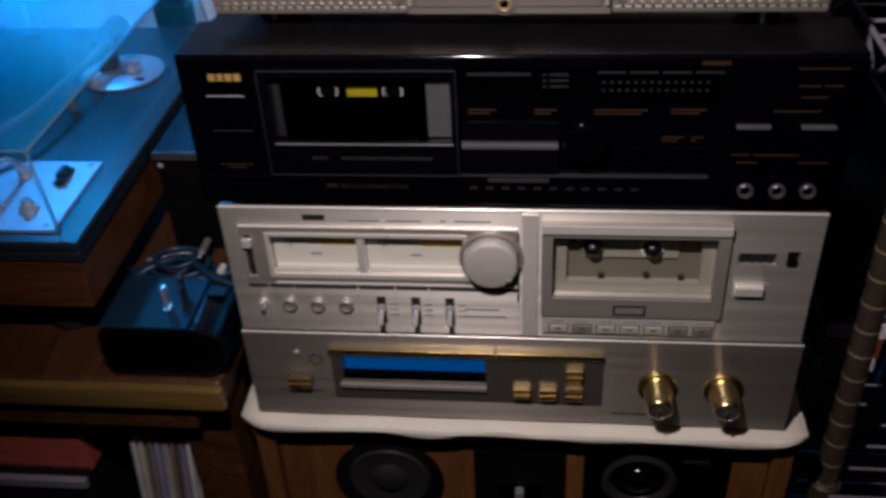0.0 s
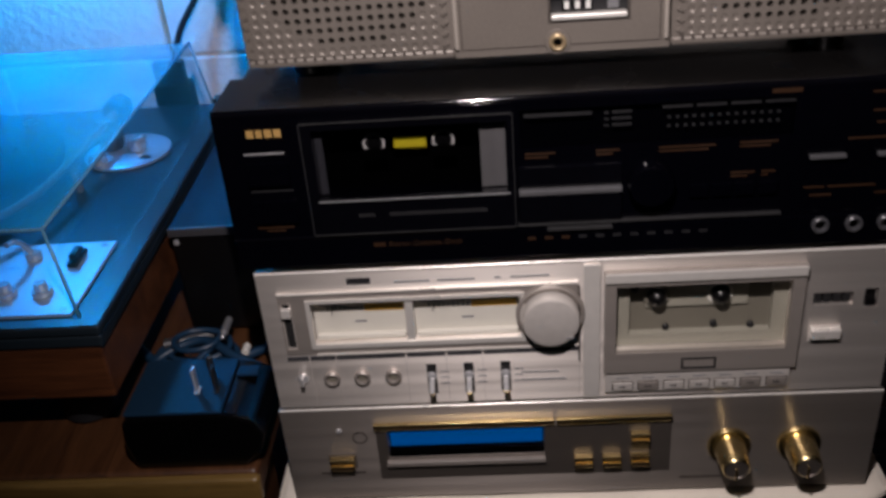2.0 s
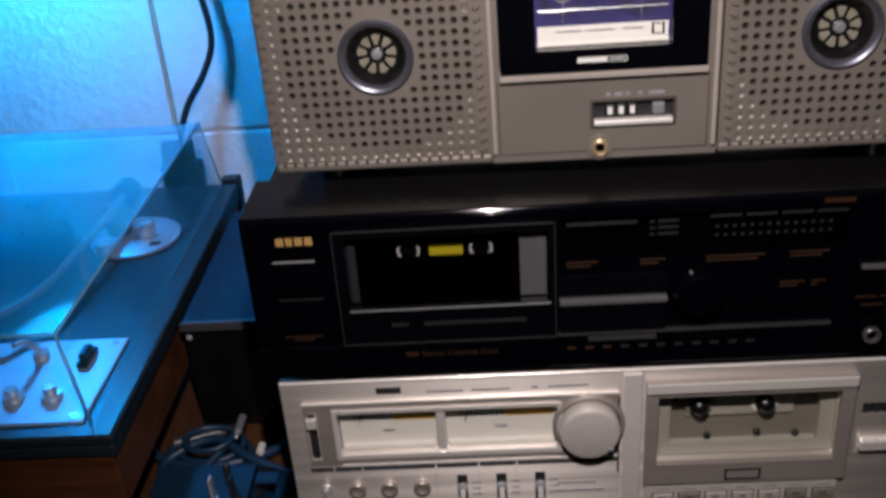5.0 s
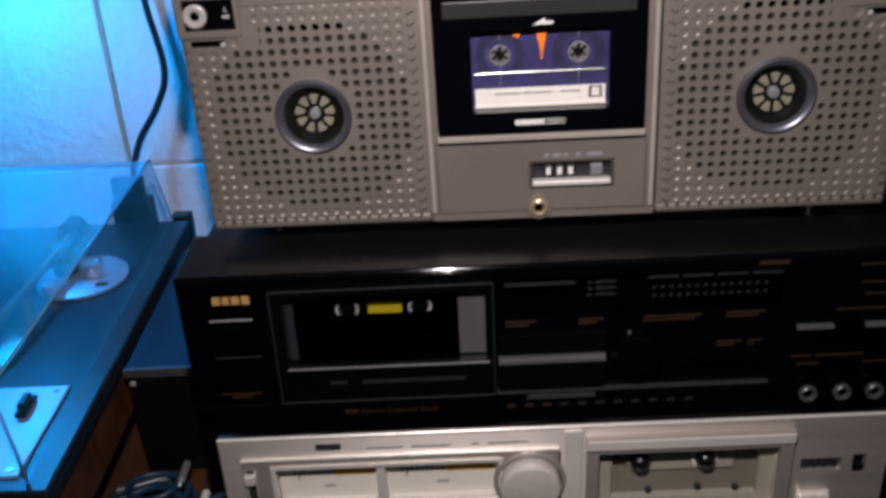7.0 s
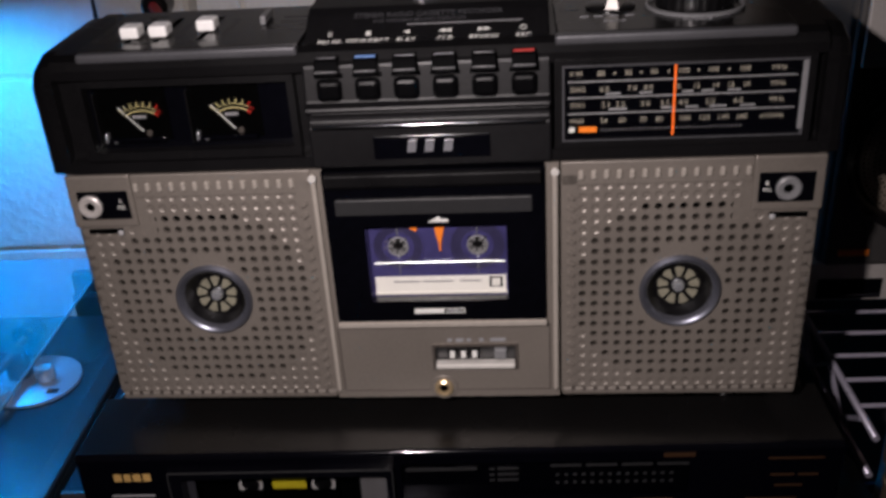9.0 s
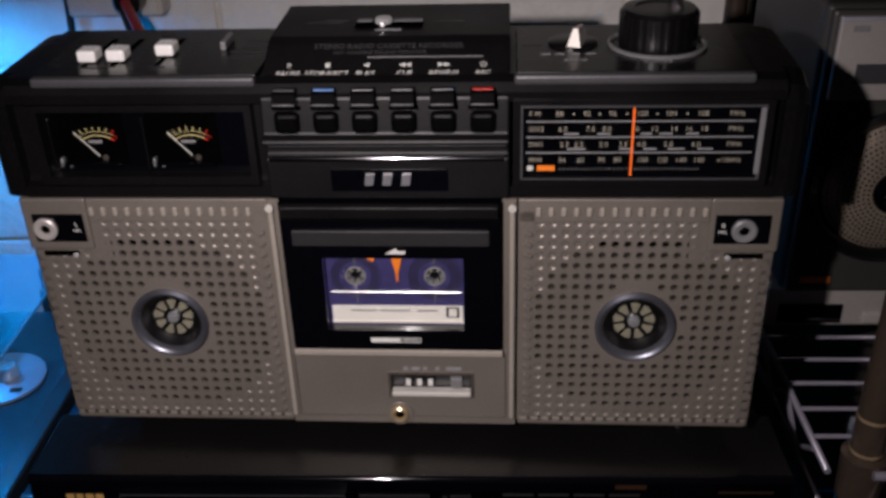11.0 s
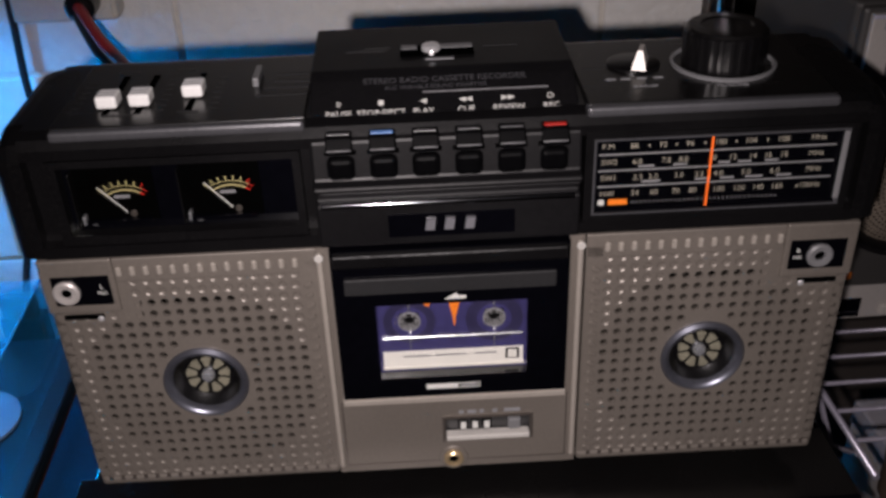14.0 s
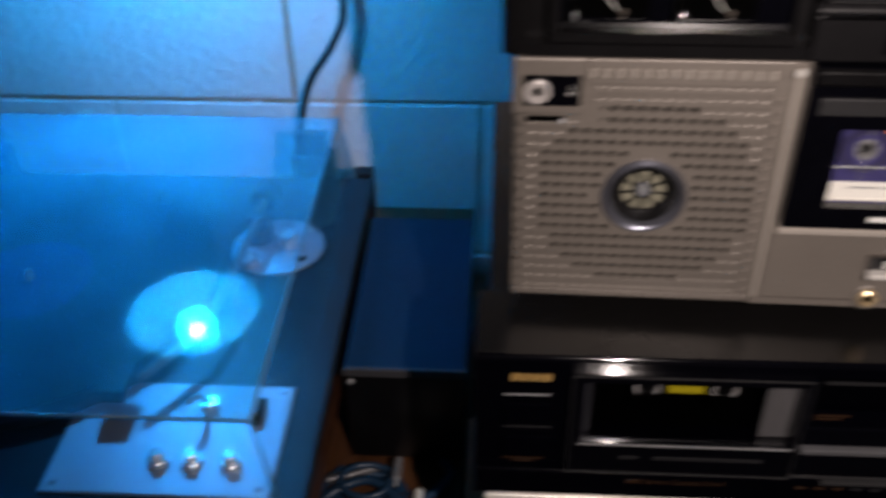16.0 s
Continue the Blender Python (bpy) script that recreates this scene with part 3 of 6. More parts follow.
def record():
    t = thing("vinyl_record", -0.60, 0.765, 0.8635, "black vinyl record lying on the platter", "record")
    part("disc", lathe([(0.0037, 0), (0.1475, 0), (0.15, 0.0008), (0.1475, 0.0016), (0.056, 0.0014), (0.0037, 0.0014)], (-0.60, 0.765, 0.8635), "z", 72), VINYL, t)
    part("label", lathe([(0.0038, 0.0014), (0.05, 0.0014), (0.05, 0.0017), (0.0038, 0.0017)], (-0.60, 0.765, 0.8636), "z", 48), NAVY, t, "dark centre label")


record()


def black_box():
    t = thing("black_box", -0.30, 0.84, 0.735, "black metal electronics box with a bare flat top", "electronics box")
    part("casing", box(-0.336, -0.243, 0.699, 0.897, 0.739, 0.8385, 0.0015), BLACK, t)
    part("top_cover", box(-0.336, -0.243, 0.699, 0.897, 0.8386, 0.8402, 0.0004), BOX_TOP, t, "black top cover with blue lamp light in its colour")
    part("front_rail", box(-0.337, -0.242, 0.6955, 0.6995, 0.833, 0.8405, 0.0008), STRIP_GREY, t, "thin grey front rail")
    part("screw", disc((-0.331, 0.6962, 0.828), 0.0025, -0.001, "y", 12, 0.0002), CHROME, t)
    for x in (-0.325, -0.256):
        for y in (0.72, 0.87):
            part("foot", disc((x, y, 0.735), 0.007, 0.005, "z", 16), RUBBER, t)


black_box()


def adapter():
    t = thing("power_adapter", -0.288, 0.545, 0.735, "black plug-in power adapter lying with its prongs upwards", "adapter")
    out = [(-0.334, 0.735), (-0.253, 0.735), (-0.241, 0.748), (-0.236, 0.765), (-0.243, 0.778), (-0.257, 0.783), (-0.330, 0.783), (-0.337, 0.777), (-0.339, 0.758)]
    part("body", prism(out, 0.530, 0.594, "y", 0.003, 2), KEY_BLACK, t)
    part("face_plate", box(-0.334, -0.264, 0.531, 0.593, 0.7832, 0.7856, 0.001), BOX_TOP, t, "flat black socket face tinted with blue lamp light")
    for x, m_ in ((-0.286, CHROME), (-0.272, CHARCOAL)):
        part("prong", merge(box(x - 0.0009, x + 0.0009, 0.552, 0.5585, 0.7856, 0.806, 0.0004), box(x - 0.002, x + 0.002, 0.551, 0.5595, 0.7856, 0.7866, 0.0003)), m_, t, "flat metal prong")
    part("ground_pin", disc((-0.279, 0.572, 0.7856), 0.0024, 0.018, "z", 14, 0.0008), CHARCOAL, t, "round dark pin")
    part("screw_tab", merge(box(-0.262, -0.246, 0.572, 0.583, 0.7832, 0.7858, 0.001), disc((-0.2505, 0.5775, 0.7858), 0.0022, 0.0006, "z", 14)), BOX_TOP, t)


adapter()


def cable(name, pts, r, material, label, plug=None):
    t = thing(name, *pts[0], label, "cable")
    part("sheath", tube(pts, r, 10, 8), material, t)
    if plug:
        for at_, bm, m_, l_ in plug:
            part(at_, bm, m_, t, l_)
    return t


def plug_ends(p, r=0.0032):
    return [("plug", disc((p[0], p[1] - 0.011, p[2]), r, 0.02, "y", 16), GREY_PLASTIC, "pale plug"), ("pin", disc((p[0], p[1] - 0.018, p[2]), 0.0016, 0.008, "y", 10), CHROME, "metal pin")]


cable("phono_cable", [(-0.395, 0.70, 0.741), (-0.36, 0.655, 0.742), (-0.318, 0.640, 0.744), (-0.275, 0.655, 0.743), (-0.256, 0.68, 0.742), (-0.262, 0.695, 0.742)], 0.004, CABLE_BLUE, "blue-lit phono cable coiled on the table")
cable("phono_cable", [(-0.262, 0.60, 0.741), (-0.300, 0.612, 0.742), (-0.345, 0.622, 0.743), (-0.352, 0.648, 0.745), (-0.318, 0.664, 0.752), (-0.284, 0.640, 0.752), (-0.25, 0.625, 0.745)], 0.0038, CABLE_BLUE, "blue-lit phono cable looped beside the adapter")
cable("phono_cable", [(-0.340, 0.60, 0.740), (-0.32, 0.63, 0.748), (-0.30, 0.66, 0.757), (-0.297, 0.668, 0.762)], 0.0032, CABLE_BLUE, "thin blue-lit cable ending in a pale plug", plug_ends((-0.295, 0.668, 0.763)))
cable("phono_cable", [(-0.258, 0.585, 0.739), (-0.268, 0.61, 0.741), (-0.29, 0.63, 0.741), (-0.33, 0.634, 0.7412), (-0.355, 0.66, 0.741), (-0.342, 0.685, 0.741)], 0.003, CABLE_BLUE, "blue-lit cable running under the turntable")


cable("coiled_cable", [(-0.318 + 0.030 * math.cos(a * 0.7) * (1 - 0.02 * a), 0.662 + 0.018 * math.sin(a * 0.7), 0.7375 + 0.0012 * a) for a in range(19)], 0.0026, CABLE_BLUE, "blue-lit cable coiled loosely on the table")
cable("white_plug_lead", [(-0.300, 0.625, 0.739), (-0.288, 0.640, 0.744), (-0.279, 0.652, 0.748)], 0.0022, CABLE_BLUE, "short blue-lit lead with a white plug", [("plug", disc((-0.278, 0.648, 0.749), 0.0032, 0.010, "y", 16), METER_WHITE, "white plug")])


def connector_cluster():
    t = thing("metal_plug", -0.345, 0.675, 0.739, "loose grey metal plugs lying among the cables", "plug")
    part("shell", tube([(-0.352, 0.668, 0.7455), (-0.33, 0.676, 0.7455)], 0.0045, 14, 1), STRIP_GREY, t)
    part("collar", tube([(-0.336, 0.673, 0.7455), (-0.322, 0.679, 0.7455)], 0.0050, 14, 1), STRIP_GREY, t)
    part("pin", tube([(-0.322, 0.679, 0.7455), (-0.312, 0.683, 0.7455)], 0.003, 10, 1), GREY_PLASTIC, t)


connector_cluster()

# ---- under the table ----


def sleeve(x, lean, k):
    t = thing("record_sleeve", x, 0.713, 0.328, "upright cardboard record sleeve on the lower shelf", "record sleeve", "record sleeves on the shelf")
    bm = box(-0.0017, 0.0017, -0.157, 0.157, 0, 0.313, 0.0006, 1)
    bm.transform(pose(x, 0.713, 0.328, 0, lean, 0))
    part("cover", bm, SLEEVES[k % 5], t)


for i in range(15):
    sleeve(-0.380 + i * 0.0048, 5.0 + 0.4 * (i % 3), (i * 7) % 5)


def record_box():
    t = thing("record_box", -0.50, 0.72, 0.328, "black record case with a pale metal edge strip", "record case")
    part("case", box(-0.66, -0.405, 0.550, 0.86, 0.328, 0.586, 0.003), CASE_BLACK, t)
    part("edge_strip", box(-0.661, -0.404, 0.545, 0.552, 0.578, 0.588, 0.001), CASE_EDGE, t, "metal edge with violet light in its colour")
    u = thing("red_box", -0.50, 0.72, 0.588, "worn red cardboard box lying on the case", "box")
    part("lid", box(-0.655, -0.40, 0.558, 0.85, 0.5885, 0.640, 0.002), RED_BOX, u)
    part("spine", box(-0.654, -0.401, 0.555, 0.5585, 0.596, 0.633, 0.001), RED_BOX, u)


record_box()

# ---- loudspeaker that carries the stack ----


def floor_speaker():
    t = thing("floor_loudspeaker", -0.017, 0.72, 0, "wooden floor loudspeaker with exposed black drivers", "loudspeaker")
    part("cabinet", merge(box(-0.238, -0.222, 0.55, 0.90, 0.0, 0.655, 0.0015), box(0.188, 0.204, 0.55, 0.90, 0.0, 0.655, 0.0015), box(-0.222, 0.188, 0.885, 0.90, 0.0, 0.655, 0)), TEAK, t, "walnut veneered cabinet")
    part("top_board", box(-0.240, 0.206, 0.548, 0.90, 0.6552, 0.676, 0.0025), TEAK_TOP, t, "veneered top board")
    part("baffle", box(-0.221, 0.187, 0.557, 0.57, 0.005, 0.654, 0.0005), TEAK, t, "veneered front baffle")
    c = (-0.128, 0.557, 0.598)
    d = part("mid_driver", lathe([(0.047, 0), (0.0475, -0.003), (0.044, -0.005), (0.040, -0.0035), (0.036, -0.001)], c, "y", 48), BLACK, t, "black midrange driver frame")
    part("cone", lathe([(0.0365, -0.0005), (0.034, -0.003), (0.030, -0.002), (0.017, -0.0006), (0.0165, -0.0006)], c, "y", 48), CHARCOAL, d, "dark paper cone")
    part("dust_cap", lathe([(0.0165, -0.0006), (0.012, -0.0045), (0.006, -0.0062), (0, -0.0066)], c, "y", 32), CHARCOAL, d)
    h = part("horn_panel", holed(-0.054, 0.023, 0.50, 0.645, 0.5535, 0.557, [(-0.034, 0.003, 0.51, 0.60)]), BLACK, t, "black horn plate")
    # black sheet stands in for the shade inside the horn
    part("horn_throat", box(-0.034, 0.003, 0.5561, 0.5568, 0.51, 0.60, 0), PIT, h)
    part("horn_vane", prism([(-0.022, 0.51), (-0.009, 0.51), (-0.012, 0.595), (-0.019, 0.595)], 0.548, 0.556, "y", 0.001, 1), GREY_PLASTIC, h, "pale grey vane")
    w = part("tweeter_panel", box(0.038, 0.157, 0.5535, 0.557, 0.50, 0.642, 0.001), BLACK_PANEL, t, "square black tweeter plate")
    part("tweeter_ring", lathe([(0.030, 0), (0.031, -0.003), (0.027, -0.0045), (0.023, -0.002), (0.022, 0)], (0.084, 0.5535, 0.612), "y", 40), CHARCOAL, w, "dark tweeter ring")
    part("tweeter_dome", lathe([(0.014, 0), (0.012, -0.004), (0.006, -0.0065), (0, -0.007)], (0.084, 0.5535, 0.612), "y", 28), BLACK_GLOSS, w)
    bar(0.118, 0.140, 0.634, 0.638, 0.5534, DIM_PRINT, w, "badge")
    part("woofer", lathe([(0.135, 0), (0.136, -0.006), (0.125, -0.008), (0.110, -0.003), (0.108, -0.001), (0.05, -0.0008), (0.045, -0.012), (0, -0.022)], (-0.017, 0.557, 0.30), "y", 56), BLACK, t, "large black woofer")


floor_speaker()


def cloth():
    """A folded cotton cloth between speaker and amplifier, its front hem sagging in waves."""
    t = thing("cotton_cloth", -0.018, 0.69, 0.6765, "folded cream cotton cloth under the silver amplifier", "cloth")
    bm = bmesh.new()
    nx, rows = 72, []
    for i in range(nx + 1):
        u = i / nx
        x = -0.244 + 0.453 * u
        sag = 0.0068 + 0.0035 * math.sin(u * 9 + 0.8) * math.sin(u * 3.1) + 0.0022 * math.sin(u * 23) + 0.004 * math.exp(-((u - 0.36) / 0.07) ** 2)
        e = min(u, 1 - u) * nx
        back = 0.012 * max(0, 1 - e / 4) ** 2
        f = 0.5345 + back
        top = 0.6835 + 0.0006 * math.sin(u * 31)
        prof = [(0.80, 0.6765), (0.80, top), (0.60, top), (0.548, top), (f + 0.004, top - 0.0005), (f + 0.001, top - 0.003), (f, top - 0.006), (f + 0.0005, top - sag), (f + 0.003, top - sag - 0.002), (f + 0.006, top - sag), (0.5475, 0.6765)]
        if e < 1.5:
            prof = [(y, z - (0.004 if z > 0.68 and e < 0.5 else 0.001) if k in (1, 2, 3, 4) else z) for k, (y, z) in enumerate(prof)]
        rows.append([bm.verts.new((x, y, z)) for y, z in prof])
    for a, b in zip(rows, rows[1:]):
        for k in range(len(a)):
            m_ = (k + 1) % len(a)
            bm.faces.new((a[k], a[m_], b[m_], b[k]))
    bm.faces.new(rows[0])
    bm.faces.new(rows[-1])
    bmesh.ops.recalc_face_normals(bm, faces=bm.faces[:])
    part("fabric", bm, CLOTH, t)


cloth()

# ---- amplifier ----


def amplifier():
    t = thing("amplifier", -0.019, 0.68, 0.6845, "champagne silver stereo amplifier with gold knobs and blue display", "amplifier")
    fy = 0.545
    part("chassis", box(-0.221, 0.183, 0.5535, 0.80, 0.690, 0.770, 0.001), BLACK_SATIN, t, "dark metal casing")
    for x in (-0.19, 0.15):
        for y in (0.58, 0.77):
            part("foot", disc((x, y, 0.6845), 0.012, 0.0055, "z", 20), RUBBER, t)
    part("front_plate", holed(-0.2275, 0.1895, 0.6865, 0.7725, fy, 0.5535, [(-0.153, -0.041, 0.7255, 0.7505)]), BRONZE, t, "brushed champagne front plate")
    part("edge_trim", tube([(-0.2275, fy + 0.0005, 0.772), (0.1895, fy + 0.0005, 0.772)], 0.001, 12, 1), SILVER_LIT, t)
    part("control_field", holed(-0.161, 0.048, 0.707, 0.7515, fy - 0.0012, fy - 0.0002, [(-0.153, -0.041, 0.7255, 0.7505)]), BRONZE_DARK, t, "darker control field")
    part("gold_rail", box(-0.162, -0.0335, fy - 0.004, fy - 0.0002, 0.7545, 0.7592, 0.0008), GOLD, t, "gold rail above the display")
    part("gold_rail", box(-0.0325, 0.048, fy - 0.004, fy - 0.0002, 0.7545, 0.7592, 0.0008), GOLD, t)
    d = part("display", box(-0.152, -0.042, fy + 0.0065, fy + 0.0082, 0.726, 0.750, 0), BLUE_GLOW, t, "glowing blue display window")
    # black strip puts the shade at the display's foot into colour
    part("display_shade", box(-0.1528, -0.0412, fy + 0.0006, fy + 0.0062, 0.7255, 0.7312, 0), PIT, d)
    part("display_sill", box(-0.155, -0.0405, fy - 0.005, fy - 0.0005, 0.7205, 0.7245, 0.0008), FIELD, d, "pale sill under the display")
    part("window", box(-0.153, -0.041, fy + 0.0015, fy + 0.0022, 0.7313, 0.7505, 0), PANE, d).visible_shadow = False
    part("indicator", disc((-0.187, fy, 0.753), 0.0022, -0.002, "y", 16, 0.0005), CHROME, t, "tiny bright indicator")
    part("ring_mark", lathe([(0.0055, 0), (0.0055, -0.0004), (0.0045, -0.0004), (0.0045, 0)], (-0.173, fy, 0.7455), "y", 24), BRONZE_DARK, t)

    def key(x, z, w):
        k = part("push_button", box(x - w, x + w, fy - 0.006, fy - 0.0003, z + 0.0002, z + 0.004, 0.0006), GOLD, t, "gold push button")
        part("button_lip", box(x - w, x + w, fy - 0.0075, fy - 0.0003, z - 0.0042, z - 0.0004, 0.0006), GOLD, k)
        part("button_well", box(x - w - 0.0012, x + w + 0.0012, fy - 0.0015, fy - 0.0001, z - 0.0055, z + 0.0053, 0), BRONZE_DARK, k)
    for x, z, w in ((-0.1875, 0.7250, 0.009), (-0.0135, 0.7205, 0.0066), (0.0065, 0.7205, 0.0066), (0.0265, 0.7205, 0.0066), (0.0262, 0.7410, 0.0066)):
        key(x, z, w)
    for x in (0.089, 0.1375):
        k = part("knob", lathe([(0, -0.001), (0.0116, -0.001), (0.0108, -0.012), (0.0096, -0.0235), (0.0090, -0.0255), (0.0080, -0.0262)], (x, fy, 0.728), "y", 40), GOLD, t, "gold rotary knob")
        part("skirt", lathe([(0, 0), (0.0152, 0), (0.0152, -0.002), (0.0145, -0.003), (0.0118, -0.0032)], (x, fy, 0.728), "y", 40), GOLD, k)
        part("cap", lathe([(0.0081, -0.0262), (0.0076, -0.0256), (0, -0.0254)], (x, fy, 0.728), "y", 32), BRONZE_DARK, k, "dark knob face")
        part("pointer", box(x - 0.0007, x + 0.0007, fy - 0.0272, fy - 0.025, 0.7185, 0.7285, 0.0002), GOLD, k, "gold pointer line")
    for x0, x1, z in ((0.056, 0.086, 0.698), (-0.205, -0.172, 0.7125)):
        bar(x0, x1, z - 0.0008, z + 0.0008, fy - 0.0001, BRONZE_DARK, t)


amplifier()

# ---- silver cassette deck ----


def silver_deck():
    t = thing("cassette_deck", -0.02, 0.67, 0.773, "brushed silver cassette deck with two meters and a big knob", "cassette deck")
    global PLACE
    fy = 0.545
    part("chassis", merge(box(-0.219, 0.180, 0.5615, 0.80, 0.7785, 0.8872, 0.0012), box(-0.219, 0.180, 0.5525, 0.5613, 0.8705, 0.8872, 0.0006)), SILVER_DULL, t, "dull silver casing")
    for x in (-0.19, 0.15):
        for y in (0.58, 0.77):
            part("foot", disc((x, y, 0.7695), 0.012, 0.0095, "z", 20), RUBBER, t)
    holes = [(-0.1935, -0.0535, 0.829, 0.864), (0.006, 0.120, 0.813, 0.8685), (-0.2115, -0.2062, 0.827, 0.8625), (0.1335, 0.1585, 0.8445, 0.854), (0.1655, 0.174, 0.842, 0.856)]
    part("front_plate", holed(-0.2255, 0.1865, 0.7755, 0.8865, fy, 0.552, holes), SILVER, t, "brushed silver front plate")
    part("edge_trim", tube([(-0.2255, fy + 0.0006, 0.8862), (0.1865, fy + 0.0006, 0.8862)], 0.0012, 12, 1), SILVER_LIT, t)
    part("meter_field", holed(-0.2135, -0.0165, 0.8222, 0.8695, fy - 0.0006, fy - 0.0002, [(-0.1955, -0.0515, 0.8265, 0.8655), (-0.2125, -0.2052, 0.826, 0.8635), (-0.0535, -0.0172, 0.8225, 0.8690)]), FIELD, t, "darker field round the meters")
    part("field_line", box(-0.2135, -0.0165, fy - 0.0016, fy - 0.0001, 0.8697, 0.8714, 0.0003), SILVER_LIT, t)
    part("field_line", box(-0.193, -0.0165, fy - 0.0016, fy - 0.0001, 0.8205, 0.8221, 0.0003), SILVER_LIT, t)
    part("field_edge", box(-0.0168, -0.0155, fy - 0.0012, fy - 0.0001, 0.808, 0.868, 0.0003), BRONZE_DARK, t)
    part("meter_bezel", holed(-0.1955, -0.0515, 0.8265, 0.8655, fy - 0.0018, fy - 0.0001, [(-0.1925, -0.0545, 0.830, 0.863)]), SILVER_LIT, t)
    for x0, x1, o0, o1 in ((-0.1925, -0.1305, -0.158, -0.1315), (-0.1245, -0.0545, -0.0865, -0.0565)):
        m = part("level_meter", box(x0, x1, 0.5525, 0.5545, 0.8295, 0.8635, 0), METER_WHITE, t, "white level meter")
        bar(o0, o1, 0.8505, 0.8555, 0.5524, OCHRE, m, "red_zone")
        bar(x0 + 0.004, o0, 0.8555, 0.8562, 0.5524, GREY_PRINT, m)
        bar(x0 + 0.006, o1, 0.8585, 0.8590, 0.5524, GREY_PRINT, m)
        for i in range(9):
            xx = x0 + 0.009 + i * (o0 - x0 - 0.009) / 9
            bar(xx, xx + 0.0018, 0.8515, 0.8543, 0.5524, GREY_PRINT, m)
        bar((x0 + x1) / 2 - 0.004, (x0 + x1) / 2 + 0.004, 0.8415, 0.843, 0.5524, GREY_PRINT, m)
        needle = prism([(x0 + 0.0115, 0.8485), (x0 + 0.012, 0.8485), (x0 + 0.0172, 0.8600), (x0 + 0.0167, 0.8600)], 0.5508, 0.5512, "y")
        part("needle", needle, BLACK, m)
        part("lower_rail", box(x0 + 0.001, x1 - 0.001, 0.5485, 0.5523, 0.8298, 0.834, 0.001), METER_WHITE, m)
        part("meter_glass", box(x0, x1, 0.5462, 0.547, 0.8295, 0.8635, 0), PANE, m).visible_shadow = False
    part("meter_divider", box(-0.1303, -0.1247, fy - 0.0004, 0.5524, 0.829, 0.8638, 0.0006), SILVER_LIT, t)
    k = part("knob", lathe([(0, -0.001), (0.0185, -0.001), (0.0188, -0.003), (0.0186, -0.0095), (0.0178, -0.0112), (0.0160, -0.0118), (0, -0.0118)], (-0.0350, fy, 0.8465), "y", 56), SILVER_DULL, t, "large round satin level knob")
    part("knob_seat", box(-0.0535, -0.0172, fy - 0.001, fy - 0.0002, 0.8225, 0.8690, 0.0002), FIELD, k, "square knob field")
    part("knob_bezel", lathe([(0.0225, 0), (0.0225, -0.0022), (0.0212, -0.0030), (0.0200, -0.0026), (0.0196, -0.0004)], (-0.0350, fy - 0.0006, 0.8478), "y", 56), FIELD, k, "round bezel behind the knob")
    part("knob_notch", box(-0.0255, -0.0205, fy - 0.0121, fy - 0.0114, 0.8345, 0.8355, 0), GREY_PRINT, k)
    part("power_lever", merge(box(-0.2115, -0.2062, 0.5505, 0.5525, 0.827, 0.8625, 0), box(-0.211, -0.2067, 0.5455, 0.5504, 0.8272, 0.851, 0.0005)), CHARCOAL, t, "dark power slide")
    part("power_tip", box(-0.2122, -0.2055, fy - 0.004, 0.5452, 0.8535, 0.8605, 0.0008), SILVER_LIT, t)
    for x0, x1 in ((-0.214, -0.1995), (-0.198, -0.181), (-0.180, -0.1335), (-0.132, -0.106), (-0.1045, -0.0815), (-0.080, -0.0165)):
        bar(x0, x1, 0.8168, 0.8198, fy - 0.0001, STRIP_GREY, t, "label_strip", 0.0006)
        bar(x1 + 0.0003, x1 + 0.0006, 0.779, 0.815, fy - 0.0001, SILVER_DULL, t, "field_divider")
    PLACE = pose(0.0025, 0, 0.004)
    part("small_lever", merge(disc((-0.208, fy, 0.797), 0.0042, -0.0012, "y", 20), box(-0.2092, -0.2068, fy - 0.007, fy - 0.001, 0.7945, 0.8015, 0.0006)), CHROME, t)
    for x in (-0.188, -0.167, -0.1455):
        j = part("socket", lathe([(0.0056, 0), (0.0056, -0.0022), (0.0048, -0.003), (0.0040, -0.0028), (0.0036, -0.0004), (0, -0.0003)], (x, fy, 0.7965), "y", 28), FIELD, t, "round grey metal socket")
        part("socket_core", disc((x, fy - 0.0003, 0.7965), 0.0030, -0.0008, "y", 18), BEIGE_WELL, j)
    for x in (-0.119, -0.0935, -0.0685):
        s = part("switch_slot", box(x - 0.0033, x + 0.0033, fy - 0.0006, fy - 0.0001, 0.7805, 0.8055, 0), CHARCOAL, t, "dark lever switch slot")
        part("lever", tube([(x, fy, 0.794), (x, fy - 0.006, 0.792), (x, fy - 0.012, 0.7885)], 0.0021, 10, 3), CHROME, s, "chrome switch lever")
        part("lever_seat", lathe([(0.0036, 0), (0.0036, -0.0012), (0.0024, -0.0022), (0, -0.0022)], (x, fy - 0.0005, 0.7955), "y", 20), CHROME, s)
        for z in (0.7985, 0.7935, 0.7885):
            bar(x + 0.006, x + 0.012, z, z + 0.0008, fy - 0.0001, GREY_PRINT, t)
    PLACE = Matrix.Identity(4)
